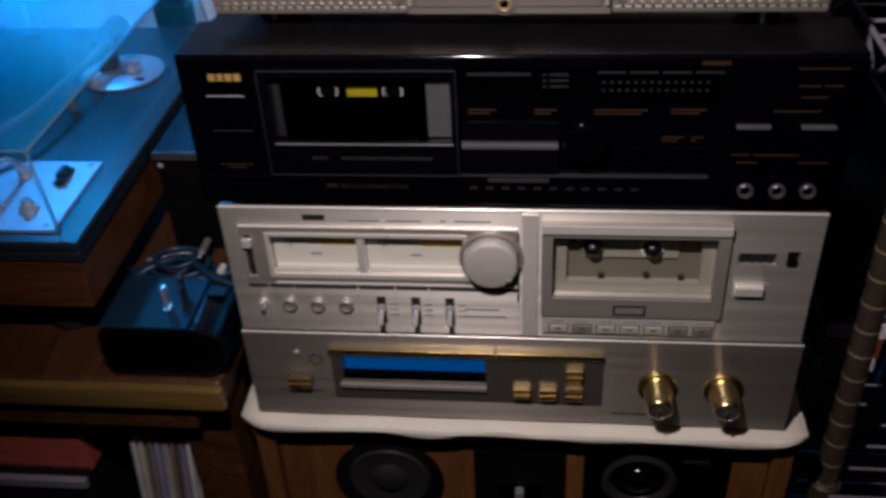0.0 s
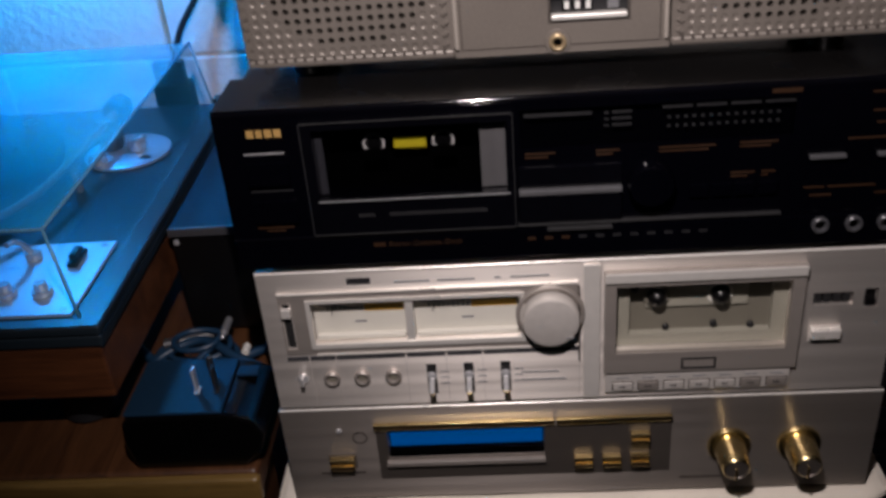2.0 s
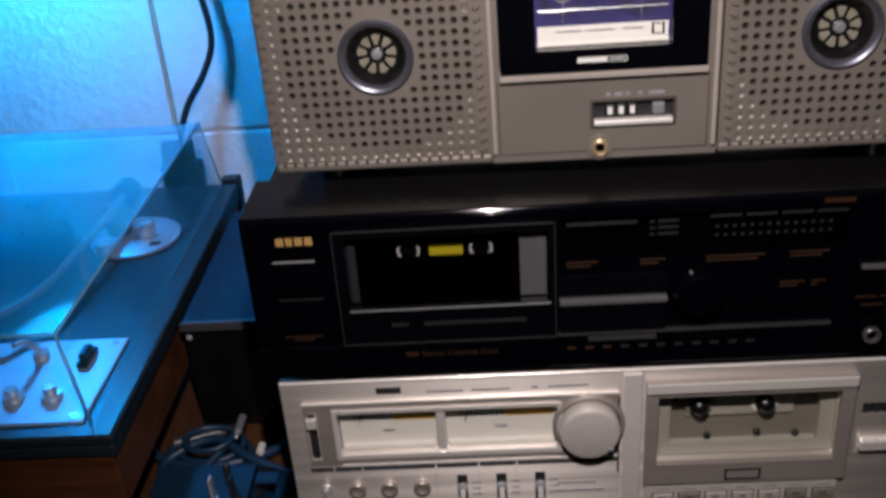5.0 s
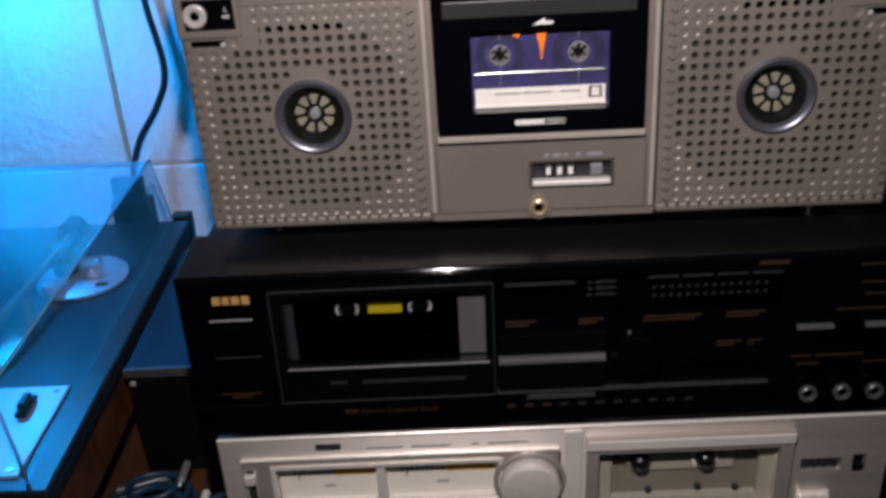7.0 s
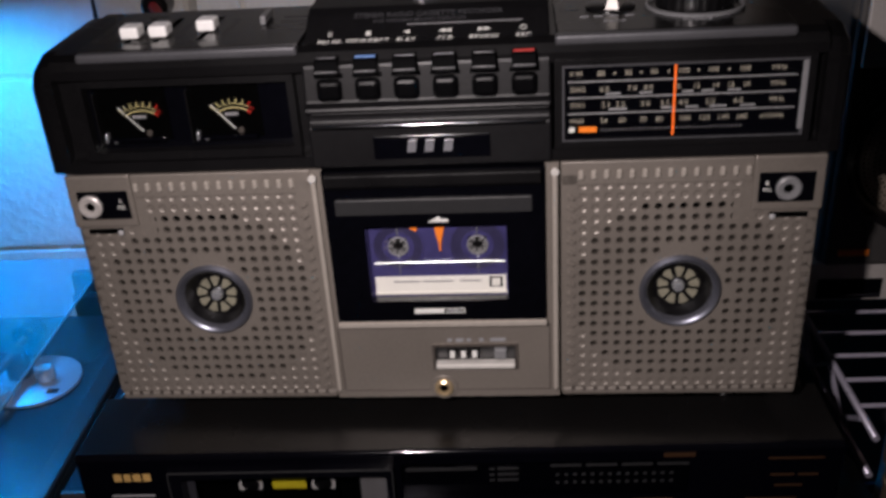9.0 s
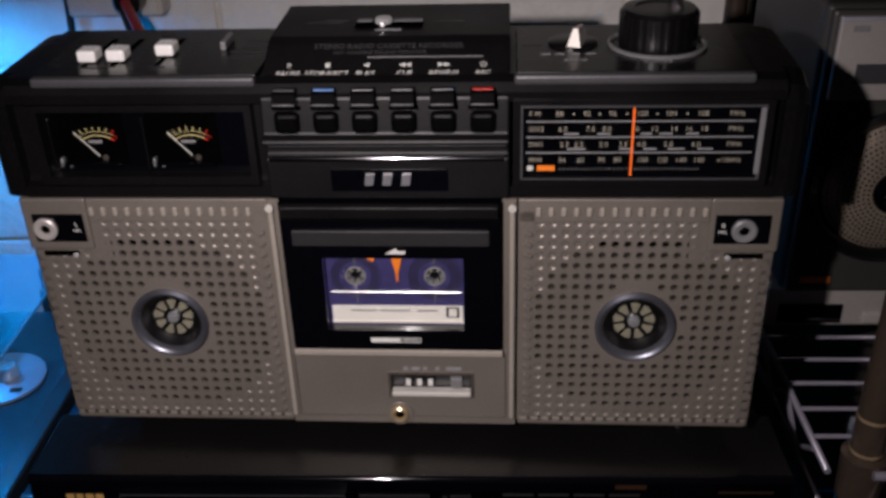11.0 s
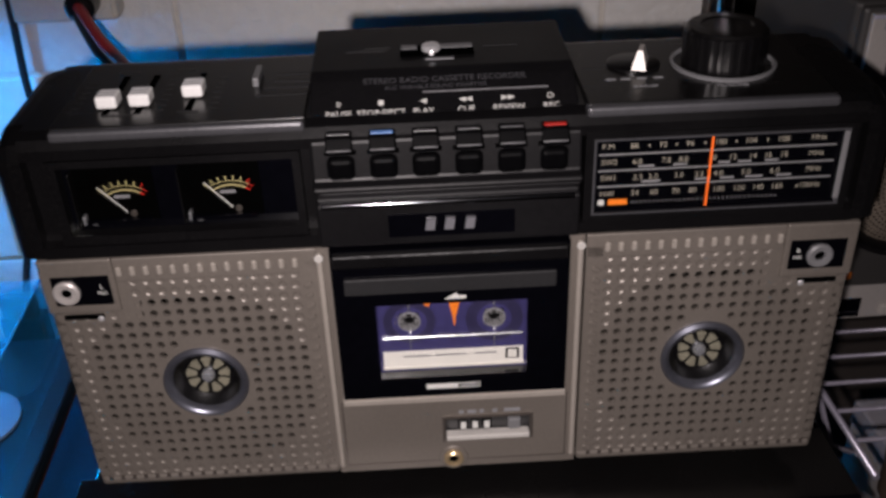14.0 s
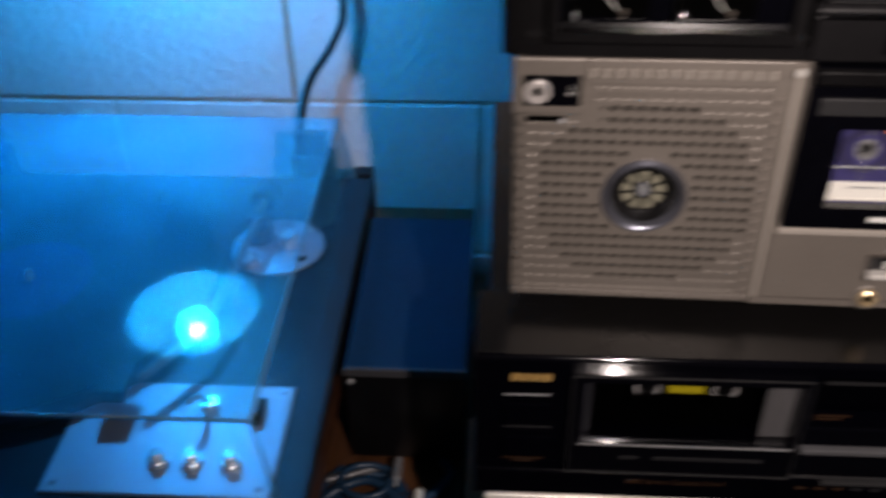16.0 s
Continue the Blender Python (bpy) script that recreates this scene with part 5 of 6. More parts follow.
def boombox():
    bb = thing("radio_cassette_recorder", 0, 0.045, 0, "black and bronze-grey portable radio cassette recorder on the black deck", "boombox")
    for x in (-0.16, 0.16):
        for y in (0.026, 0.078):
            part("foot", disc((x, y, -0.0027 - 0.0105 * x), 0.010, 0.0139 + 0.0105 * x, "z", 18, 0.001), KEY_BLACK, bb, "black rubber foot")
    part("rear_shell", box(-0.1895, 0.1895, 0.0165, 0.092, 0.0105, 0.153, 0.004, 3), BLACK, bb, "black plastic rear shell")
    part("shell_rim", holed(-0.1917, 0.1917, 0.0105, 0.1530, 0.0042, 0.0168, [(-0.187, 0.187, 0.0165, 0.146)]), TAUPE, bb)
    for s in (-1, 1):
        grille(bb, s)
        x0, x1 = sorted((s * 0.158, s * 0.1925))
        mx = -0.1810 if s < 0 else 0.1748
        ear = part("microphone_panel", box(x0, x1, -0.0012, 0.004, 0.1235, 0.1530, 0.001), TAUPE, bb, "bronze-grey corner panel")
        part("panel_inset", box(*sorted((s * 0.1605, s * 0.1875)), -0.0022, -0.0011, 0.1285, 0.1445, 0.0006), BLACK_GLOSS, ear)
        mic = part("microphone", lathe([(0.0063, -0.0022), (0.0063, -0.0035), (0.0053, -0.0042), (0.0028, -0.0038), (0.0024, -0.0024), (0, -0.0023)], (mx, 0, 0.1362), "y", 28), SPK_PLATE if s < 0 else GREY_PLASTIC, ear, "round microphone")
        part("microphone_hole", disc((mx, -0.0024, 0.1362), 0.0023, -0.0006, "y", 16), PIT, mic)
        words("L" if s < 0 else "R", 0.0034, s * 0.1645, -0.0023, 0.1388, WHITE, ear)
        words("MIC", 0.0026, s * 0.1645, -0.0023, 0.1352, WHITE, ear)
        part("strap_slot", box(*sorted((s * 0.167, s * 0.186)), -0.0013, -0.0003, 0.1195, 0.1225, 0.001), PIT, ear)
        part("strap_pin", disc((s * 0.1685, -0.0012, 0.1203), 0.0016, -0.0012, "y", 14), CHROME, ear)

    # black upper body
    prof = [(0.001, 0.1530), (-0.0015, 0.1542), (-0.0015, 0.1600), (0.004, 0.1610), (0.006, 0.163), (0.006, 0.2005), (0.004, 0.2025), (-0.0005, 0.2035), (-0.001, 0.2085), (0.002, 0.2125), (0.008, 0.2145), (0.082, 0.2160), (0.090, 0.2135), (0.0945, 0.207), (0.0945, 0.1530)]
    upper = part("upper_body", prism(prof, -0.1865, 0.1865, "x"), BLACK, bb, "black upper housing")
    for s in (-1, 1):
        cap = [(0.001, 0.1532), (-0.0012, 0.1545), (-0.0012, 0.203), (0.004, 0.2100), (0.016, 0.2145), (0.078, 0.2155), (0.089, 0.2125), (0.0935, 0.205), (0.0935, 0.1532)]
        bm = bmesh.new()
        rings = []
        for x, k in ((0.1862, 1.0), (0.1920, 0.992), (0.1960, 0.972), (0.1978, 0.94)):
            rings.append([bm.verts.new((s * x, 0.046 + (y - 0.046) * k, 0.1532 + (z - 0.1532) * (k if z > 0.1535 else 1))) for y, z in cap])
        for a, b_ in zip(rings, rings[1:]):
            for i in range(len(cap)):
                m_ = (i + 1) % len(cap)
                bm.faces.new((a[i], a[m_], b_[m_], b_[i]))
        bm.faces.new(rings[0])
        bm.faces.new(rings[-1])
        bmesh.ops.recalc_face_normals(bm, faces=bm.faces[:])
        part("end_cap", bm, BLACK, upper, "rounded black end cap")
        part("handle_pivot", disc((s * 0.1935, 0.056, 0.192), 0.011, s * 0.006, "x", 28, 0.002), STRIP_GREY, bb, "round grey handle pivot")
    # folded handle lying behind the top
    part("handle", tube([(-0.196, 0.056, 0.192), (-0.197, 0.080, 0.196), (-0.190, 0.098, 0.198), (-0.15, 0.101, 0.198), (0.0, 0.102, 0.198), (0.15, 0.101, 0.198), (0.190, 0.098, 0.198), (0.197, 0.080, 0.196), (0.196, 0.056, 0.192)], 0.0055, 12), BLACK, bb, "folded black carrying handle")

    # meters
    part("meter_field", box(-0.173, -0.068, 0.0053, 0.0062, 0.1640, 0.2005, 0), BLACK_GLOSS, bb, "gloss black meter field")
    part("field_rim", holed(-0.1765, -0.0655, 0.1610, 0.2030, -0.0012, 0.0056, [(-0.172, -0.069, 0.1655, 0.1995)]), BLACK, bb)
    meter(bb, -0.1500)
    meter(bb, -0.1025)

    # tuner scale
    tn = part("tuner_field", box(0.0625, 0.1790, -0.0002, 0.0062, 0.1640, 0.2030, 0), BLACK_GLOSS, bb, "gloss black tuner scale")
    part("tuner_rim", holed(0.0605, 0.1815, 0.1605, 0.2045, -0.0022, 0.0060, [(0.0645, 0.1775, 0.1645, 0.2020)]), BLACK, tn)
    part("tuner_frame", holed(0.0642, 0.1778, 0.1643, 0.2022, -0.0030, -0.0022, [(0.0652, 0.1762, 0.1650, 0.2013)]), STRIP_GREY, tn, "thin pale frame")
    part("tuner_edge", box(0.1750, 0.1775, -0.0036, -0.0024, 0.1675, 0.2010, 0.0004), GREY_PLASTIC, tn)
    y = -0.0003
    for z in (0.1935, 0.1855, 0.1775):
        bar(0.0668, 0.1735, z - 0.00035, z + 0.00035, y, GREY_PRINT, tn, "scale_line")
    sizes = 0.0037
    for z, head, items in ((0.1972, "F M", ((0.0825, "88"), (0.0953, "92"), (0.1073, "96"), (0.1210, "100"), (0.1345, "104"), (0.1492, "108"))),
                           (0.1895, "SW2", ((0.0842, "6.0"), (0.0973, "7.0"), (0.1050, "8.0"), (0.1182, "10"), (0.1273, "12"), (0.1363, "14"), (0.1432, "16"), (0.1504, "18"))),
                           (0.1816, "SW1", ((0.0850, "2.3"), (0.0920, "2.5"), (0.1037, "3.0"), (0.1130, "3.5"), (0.1216, "4.0"), (0.1342, "5.0"), (0.1473, "6.0"))),
                           (0.1735, "MW", ((0.0842, "54"), (0.0930, "60"), (0.1030, "70"), (0.1107, "80"), (0.1226, "100"), (0.1320, "120"), (0.1408, "140"), (0.1494, "160")))):
        words(head, sizes, 0.0680, y, z, CREAM_PRINT, tn, align="LEFT")
        for x, s_ in items:
            words(s_, sizes, x, y, z, CREAM_PRINT, tn)
        words("MHz" if z > 0.175 else "x10kHz", 0.0036, 0.1650 if z > 0.175 else 0.1635, y, z, CREAM_PRINT, tn)
    for z, spans in ((0.1872, ((0.092, 0.100), (0.110, 0.117), (0.133, 0.139), (0.143, 0.150), (0.157, 0.164))), (0.1794, ((0.094, 0.104), (0.122, 0.130), (0.135, 0.142), (0.148, 0.157), (0.164, 0.172)))):
        for x0, x1 in spans:
            bar(0.065 + (x0 - 0.0695) * 0.88, 0.065 + (x1 - 0.0695) * 0.88, z - 0.0005, z + 0.0005, y, GREY_PRINT, tn, "band_mark")
    for x in (0.0890, 0.1013, 0.1140, 0.1280, 0.1420):
        part("dot", disc((x, y, 0.1972), 0.0006, -0.0002, "y", 10, 0.0001), CREAM_PRINT, tn)
    for i in range(34):
        bar(0.0830 + i * 0.0020, 0.0835 + i * 0.0020, 0.1686, 0.1694, y, GREY_PRINT, tn, "logging_tick")
    part("dial_pointer", box(0.1167, 0.1177, -0.0011, -0.0006, 0.1655, 0.2008, 0.0001), ORANGE, tn, "orange dial pointer with added glow")
    bar(0.0722, 0.0808, 0.1680, 0.1708, y, ORANGE_FLAT, tn, "orange_lamp")
    part("dot", disc((0.0688, y, 0.1694), 0.0016, -0.0003, "y", 14, 0.0001), WHITE, tn)
    part("tuner_window", box(0.0650, 0.1765, -0.0020, -0.0015, 0.1648, 0.2015, 0), PANE, tn).visible_shadow = False

    # raised middle with piano keys
    hp = [(0.0015, 0.1532), (-0.004, 0.1547), (-0.004, 0.1765), (-0.0015, 0.1775), (-0.0015, 0.1825), (-0.0080, 0.1845), (-0.0080, 0.1872), (-0.0035, 0.1885), (-0.0010, 0.2065), (0.0060, 0.2125), (0.0260, 0.2240), (0.0320, 0.2262), (0.0860, 0.2275), (0.0900, 0.2240), (0.0900, 0.1532)]
    hump = part("control_hump", prism(hp, -0.0605, 0.0590, "x", 0.0012, 2), HUMP, bb, "raised black control hump")
    part("chrome_slot", tube([(-0.058, -0.0038, 0.1762), (0.0560, -0.0038, 0.1762)], 0.0016, 20, 1), CHROME_DARK, hump, "thin chrome strip")
    part("badge_plate", box(-0.0285, 0.0290, -0.0052, -0.0041, 0.1590, 0.1712, 0.0004), BLACK_GLOSS, hump)
    for x in (-0.0095, -0.0008, 0.0085):
        pts = [(x - 0.0024, 0.1630), (x + 0.0018, 0.1630), (x + 0.0026, 0.1684), (x - 0.0016, 0.1684)]
        part("badge_shape", prism(pts, -0.0066, -0.0051, "y"), BADGE, hump, "bright badge shape")
    kx = [-0.0445, -0.0257, -0.0070, 0.0118, 0.0306, 0.0494]
    part("key_sill", tube([(-0.0570, -0.0073, 0.1842), (0.0575, -0.0073, 0.1842)], 0.0006, 10, 1), HUMP, hump, "rounded lower edge of the key bay")
    for i, x in enumerate(kx):
        xc = x - 0.003
        part("key_pocket", box(xc - 0.0062, xc + 0.0062, -0.0062, -0.0005, 0.1893, 0.2005, 0.0028, 3), KEY_BLACK, hump, "rounded black pocket under a key")
        cap = [(0.006, 0.2030), (-0.0070, 0.2025), (-0.0085, 0.2035), (-0.0085, 0.2052), (-0.0050, 0.2100), (-0.0035, 0.2108), (0.006, 0.2108)]
        kk = part("transport_key", prism(cap, xc - 0.0058, xc + 0.0058, "x", 0.0006, 2), KEY_BLACK, hump, "gloss black piano key")
        # thin pale tube along the front edge of the key
        part("key_edge", tube([(xc - 0.0052, -0.0084, 0.2054), (xc + 0.0052, -0.0084, 0.2054)], 0.00038, 8, 1), GREY_PLASTIC, kk, "pale line along the key edge")
        cm = {1: BLUE_KEY, 5: RED}.get(i, STRIP_GREY)
        part("key_mark", box(xc - 0.0048, xc + 0.0048, -0.0040, -0.0020 if cm is STRIP_GREY else -0.0012, 0.2107, 0.2112, 0.0002), cm, kk)
        part("key_slot", box(xc - 0.0070, xc + 0.0070, -0.0030, 0.0055, 0.2007, 0.2024, 0.0003), PIT, hump)

    def on_slope(body, x, d, size, m_=WHITE):
        words(body, size, x, 0.0060 + d * 0.867 - 0.0003, 0.2125 + d * 0.498 + 0.0004, m_, hump, 29.9)
    for x, s_ in zip(kx, ("PAUSE", "STOP·EJECT", "PLAY", "CUE", "REVIEW", "REC")):
        on_slope(s_, x - 0.003, 0.0038, 0.0041)
    for x, s_ in zip(kx, ("II", "■", "◀", "◀◀", "▶▶", "O")):
        if s_ in ("II", "O"):
            on_slope(s_, x - 0.003, 0.0090, 0.0042)
        elif s_ == "■":
            bm = box(-0.0012, 0.0012, -0.0013, 0.0013, -0.0001, 0.0002, 0)
            bm.transform(pose(x - 0.003, 0.0060 + 0.0090 * 0.867, 0.2125 + 0.0090 * 0.498 + 0.0004, 29.9))
            part("symbol", bm, WHITE, hump)
        else:
            d_ = -1 if "◀" in s_ else 1
            for k in range(len(s_)):
                o = (k - (len(s_) - 1) / 2) * 0.0030
                bm = prism([(o + d_ * 0.0015, 0), (o - d_ * 0.0015, 0.0013), (o - d_ * 0.0015, -0.0013)], -0.0001, 0.0002, "z")
                bm.transform(pose(x - 0.003, 0.0060 + 0.0090 * 0.867, 0.2125 + 0.0090 * 0.498 + 0.0004, 29.9))
                part("symbol", bm, WHITE, hump)
    bm = box(-0.028, 0.028, -0.00025, 0.00025, -0.0001, 0.0002, 0)
    bm.transform(pose(0.018, 0.0060 + 0.0140 * 0.867, 0.2125 + 0.0140 * 0.498 + 0.0004, 29.9))
    part("bracket_line", bm, GREY_PRINT, hump)
    on_slope("STEREO RADIO CASSETTE RECORDER", 0.0, 0.0212, 0.0043, STRIP_GREY)
    on_slope("ALC VARIABLE SOUND MONITOR", -0.004, 0.0172, 0.0030, STRIP_GREY)
    lever = part("mode_plate", box(-0.0195, 0.0150, 0.0440, 0.0580, 0.2268, 0.2274, 0.0002), PIT, hump, "recessed mode switch plate")
    part("mode_strip", box(-0.0190, -0.0115, 0.0525, 0.0575, 0.2273, 0.2278, 0), GREY_PLASTIC, lever)
    part("mode_strip", box(-0.0010, 0.0145, 0.0525, 0.0575, 0.2273, 0.2278, 0), GREY_PLASTIC, lever)
    part("mode_strip", box(-0.0080, 0.0050, 0.0390, 0.0410, 0.2268, 0.2272, 0), GREY_PRINT, lever)
    part("mode_knob", merge(disc((-0.0050, 0.0500, 0.2272), 0.0046, 0.0032, "z", 24, 0.0008), box(-0.0062, -0.0038, 0.0425, 0.0500, 0.2272, 0.2298, 0.0006)), CHROME, lever, "chrome mode switch")
    for x0, x1, y0 in ((-0.045, -0.026, 0.053), (0.020, 0.036, 0.054), (-0.036, -0.024, 0.057)):
        part("marking", box(x0, x1, y0, y0 + 0.0016, 0.2268, 0.2271, 0), DIM_PRINT, hump)

    # left top: sliders
    top = part("slider_panel", box(-0.172, -0.062, 0.0035, 0.078, 0.2150, 0.2168, 0.0005), BLACK_SATIN, bb, "black slider panel")
    part("front_strip", box(-0.172, -0.062, -0.0005, 0.0070, 0.2115, 0.2163, 0.0015), STRIP_GREY, bb, "grey trim strip")
    part("front_strip", box(0.061, 0.172, -0.0005, 0.0070, 0.2115, 0.2163, 0.0015), STRIP_GREY, bb)
    for x, yy in ((-0.1512, 0.0265), (-0.1368, 0.0275), (-0.1145, 0.0355)):
        part("slider_track", box(x - 0.0015, x + 0.0015, 0.0160, 0.0620, 0.2166, 0.2170, 0), PIT, top)
        sl = part("slider_cap", box(x - 0.0048, x + 0.0048, yy - 0.0055, yy + 0.0055, 0.2172, 0.2232, 0.0014, 3), WHITE_KEY, top, "white slider cap")
        for k in range(3):
            part("cap_ridge", box(x - 0.0042, x + 0.0042, yy - 0.0038 + k * 0.0033, yy - 0.0031 + k * 0.0033, 0.2230, 0.2235, 0.0002), GREY_PRINT, sl)
    for x in (-0.166, -0.1275, -0.104):
        for k in range(7):
            part("tick", box(x - 0.002, x + 0.002, 0.018 + k * 0.006, 0.0186 + k * 0.006, 0.2167, 0.2170, 0), DIM_PRINT, top)
    part("mode_slide", box(-0.0885, -0.0855, 0.0400, 0.0580, 0.2168, 0.2215, 0.0008), GREY_PLASTIC, top, "grey slide switch")
    for k, (a, b_) in enumerate(((-0.079, -0.064), (-0.079, -0.062), (-0.083, -0.0695), (-0.069, -0.0625), (-0.086, -0.0625))):
        yy = (0.055, 0.0455, 0.0385, 0.0385, 0.0295)[k]
        part("marking", box(a, b_, yy, yy + 0.0014, 0.2168, 0.2171, 0), DIM_PRINT, top)
    for a, b_, yy in ((-0.152, -0.138, 0.014), (-0.119, -0.110, 0.015), (-0.156, -0.146, 0.066), (-0.128, -0.12, 0.067)):
        part("marking", box(a, b_, yy, yy + 0.0014, 0.2168, 0.2171, 0), DIM_PRINT, top)

    # right top: band switch and tuning knob
    tp = part("tuning_panel", box(0.062, 0.172, 0.0035, 0.078, 0.2150, 0.2168, 0.0005), BLACK_SATIN, bb, "black tuning panel")
    part("band_dial", lathe([(0, 0), (0.0125, 0), (0.0125, 0.0012), (0.011, 0.002), (0, 0.002)], (0.0905, 0.0475, 0.2168), "z", 32), BLACK, tp)
    bm = hexa([(-0.0034, -0.011, 0), (0.0034, -0.011, 0), (0.0030, 0.006, 0), (-0.0030, 0.006, 0)], [(-0.0012, -0.008, 0.0085), (0.0012, -0.008, 0.0085), (0.0010, 0.004, 0.0075), (-0.0010, 0.004, 0.0075)])
    bm.transform(pose(0.0935, 0.0450, 0.2186, 0, 0, -18))
    part("band_lever", bm, SILVER_DULL, tp, "silver band lever")
    words("BAND", 0.0042, 0.0905, 0.0200, 0.2170, GREY_PRINT, tp, 0)
    words("TUNING", 0.0036, 0.1290, 0.0165, 0.2170, GREY_PRINT, tp, 0)
    for k, x in enumerate((0.0740, 0.0810, 0.0885, 0.0960)):
        part("marking", box(x, x + 0.0045, 0.0290, 0.0306, 0.2168, 0.2171, 0), GREY_PRINT, tp)
    part("marking", box(0.0650, 0.0750, 0.0430, 0.0440, 0.2168, 0.2171, 0), DIM_PRINT, tp)
    kc = (0.1320, 0.0435, 0.2168)
    part("knob_ring", lathe([(0.0242, 0), (0.0245, 0.0014), (0.0232, 0.0018), (0.0224, 0.0004)], kc, "z", 56), GREY_PLASTIC, tp, "pale ring round the tuning knob")
    teeth = []
    for i in range(48):
        a0 = 2 * math.pi * i / 48
        r_ = 0.0196 if i % 2 else 0.0190
        teeth.append((kc[0] + r_ * math.cos(a0), kc[1] + r_ * math.sin(a0)))
    kn = part("tuning_knob", prism(teeth, 0.2172, 0.2345, "z", 0.0008, 1), BLACK, tp, "large ribbed black tuning knob")
    part("knob_top", lathe([(0.0185, 0.0177), (0.0175, 0.0190), (0.012, 0.0193), (0.0115, 0.0186), (0, 0.0186)], kc, "z", 40), BLACK_SATIN, kn)

    # cassette door and lower middle
    part("centre_frame", holed(-0.0635, 0.0625, 0.0105, 0.1525, 0.0, 0.006, [(-0.0575, 0.0555, 0.0635, 0.1525), (-0.0065, 0.0385, 0.0305, 0.0445)]), TAUPE, bb, "bronze-grey centre frame")
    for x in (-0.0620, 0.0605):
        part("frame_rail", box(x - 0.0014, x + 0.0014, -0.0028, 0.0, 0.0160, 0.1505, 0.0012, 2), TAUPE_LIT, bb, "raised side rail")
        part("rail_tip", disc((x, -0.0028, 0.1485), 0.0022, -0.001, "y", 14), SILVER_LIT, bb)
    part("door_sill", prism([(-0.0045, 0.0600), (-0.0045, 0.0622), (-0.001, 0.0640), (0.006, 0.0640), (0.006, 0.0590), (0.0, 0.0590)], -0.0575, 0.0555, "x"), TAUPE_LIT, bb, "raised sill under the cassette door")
    part("panel_seam", holed(-0.0595, 0.0575, 0.0150, 0.0585, -0.0004, -0.0001, [(-0.0588, 0.0568, 0.0157, 0.0580)]), BRONZE_DARK, bb)
    dr = part("cassette_door", holed(-0.0570, 0.0550, 0.0642, 0.1525, -0.0045, 0.0010, [(-0.0375, 0.0355, 0.0765, 0.1210)]), BLACK_GLOSS, bb, "gloss black cassette door")
    part("door_hood", prism([(-0.0045, 0.1425), (-0.0085, 0.1455), (-0.0085, 0.1515), (-0.0045, 0.1523)], -0.0555, 0.0535, "x", 0.0006, 1), BLACK, dr)
    part("door_grip", box(-0.0515, 0.0490, -0.0062, -0.0046, 0.1285, 0.1375, 0.0008), CHARCOAL, dr, "dark grey finger strip")
    part("door_pane", box(-0.0375, 0.0355, -0.0034, -0.0028, 0.0765, 0.1210, 0), PANE, dr).visible_shadow = False
    part("cassette_well", box(-0.0560, 0.0540, 0.0125, 0.0135, 0.0650, 0.1480, 0), PIT, dr)
    bar(-0.0150, 0.0005, 0.0690, 0.0718, -0.0046, WHITE, dr, "door_badge")
    part("door_badge_rim", holed(0.0005, 0.0120, 0.0690, 0.0718, -0.0049, -0.0046, [(0.0009, 0.0116, 0.0694, 0.0714)]), WHITE, dr)
    bar(0.0025, 0.0100, 0.0699, 0.0709, -0.0046, GREY_PRINT, dr)
    part("door_symbol", prism([(-0.0045, 0.1235), (0.0060, 0.1235), (0.0060, 0.1252), (0.0025, 0.1252), (0.0012, 0.1268)], -0.0049, -0.0046, "y"), WHITE, dr)
    cn = part("tape_counter", box(-0.0065, 0.0385, 0.0035, 0.0050, 0.0305, 0.0445, 0), CHARCOAL, bb, "tape counter window")
    part("counter_frame", holed(-0.0078, 0.0398, 0.0292, 0.0458, -0.0009, -0.0001, [(-0.0062, 0.0382, 0.0307, 0.0443)]), BRONZE_DARK, cn, "dark rounded counter frame")
    part("counter_sill", box(-0.0060, 0.0380, -0.0030, 0.0030, 0.0308, 0.0340, 0.0008), SILVER_LIT, cn, "bright counter sill")
    for i in range(3):
        dg = part("digit_wheel", box(0.0005 + i * 0.0062, 0.0058 + i * 0.0062, 0.0005, 0.0034, 0.0350, 0.0425, 0.0010, 2), BLACK, cn)
        bar(0.0018 + i * 0.0062, 0.0046 + i * 0.0062, 0.0365, 0.0410, 0.0005, WHITE, dg, "digit")
    part("reset_key", box(0.0265, 0.0335, -0.0010, 0.0034, 0.0355, 0.0425, 0.0010, 2), GREY_PLASTIC, cn, "grey counter reset key")
    for a, b_ in ((0.001, 0.0035), (0.0055, 0.010), (0.0118, 0.014), (0.0185, 0.021), (0.0245, 0.033)):
        bar(a, b_, 0.0475, 0.0495, -0.0001, GREY_PRINT, bb)
    part("jack_boss", disc((-0.0025, 0.0, 0.0175), 0.0078, -0.0010, "y", 28), TAUPE, bb)
    j = part("headphone_jack", lathe([(0.0052, -0.001), (0.0052, -0.0026), (0.0042, -0.0034), (0.0031, -0.0030), (0.0028, -0.0012), (0, -0.0011)], (-0.0025, 0, 0.0175), "y", 28), BRASS, bb, "brass headphone jack")
    part("jack_hole", disc((-0.0025, -0.0012, 0.0175), 0.0025, -0.0006, "y", 16), PIT, j)
    # telescopic aerial standing up at the back
    an = part("aerial", tube([(0.149, 0.100, 0.190), (0.150, 0.101, 0.36)], 0.0042, 14, 1), CHROME_DARK, bb, "upright telescopic aerial")
    part("aerial_foot", disc((0.149, 0.100, 0.182), 0.008, 0.026, "z", 20, 0.001), BLACK, an)
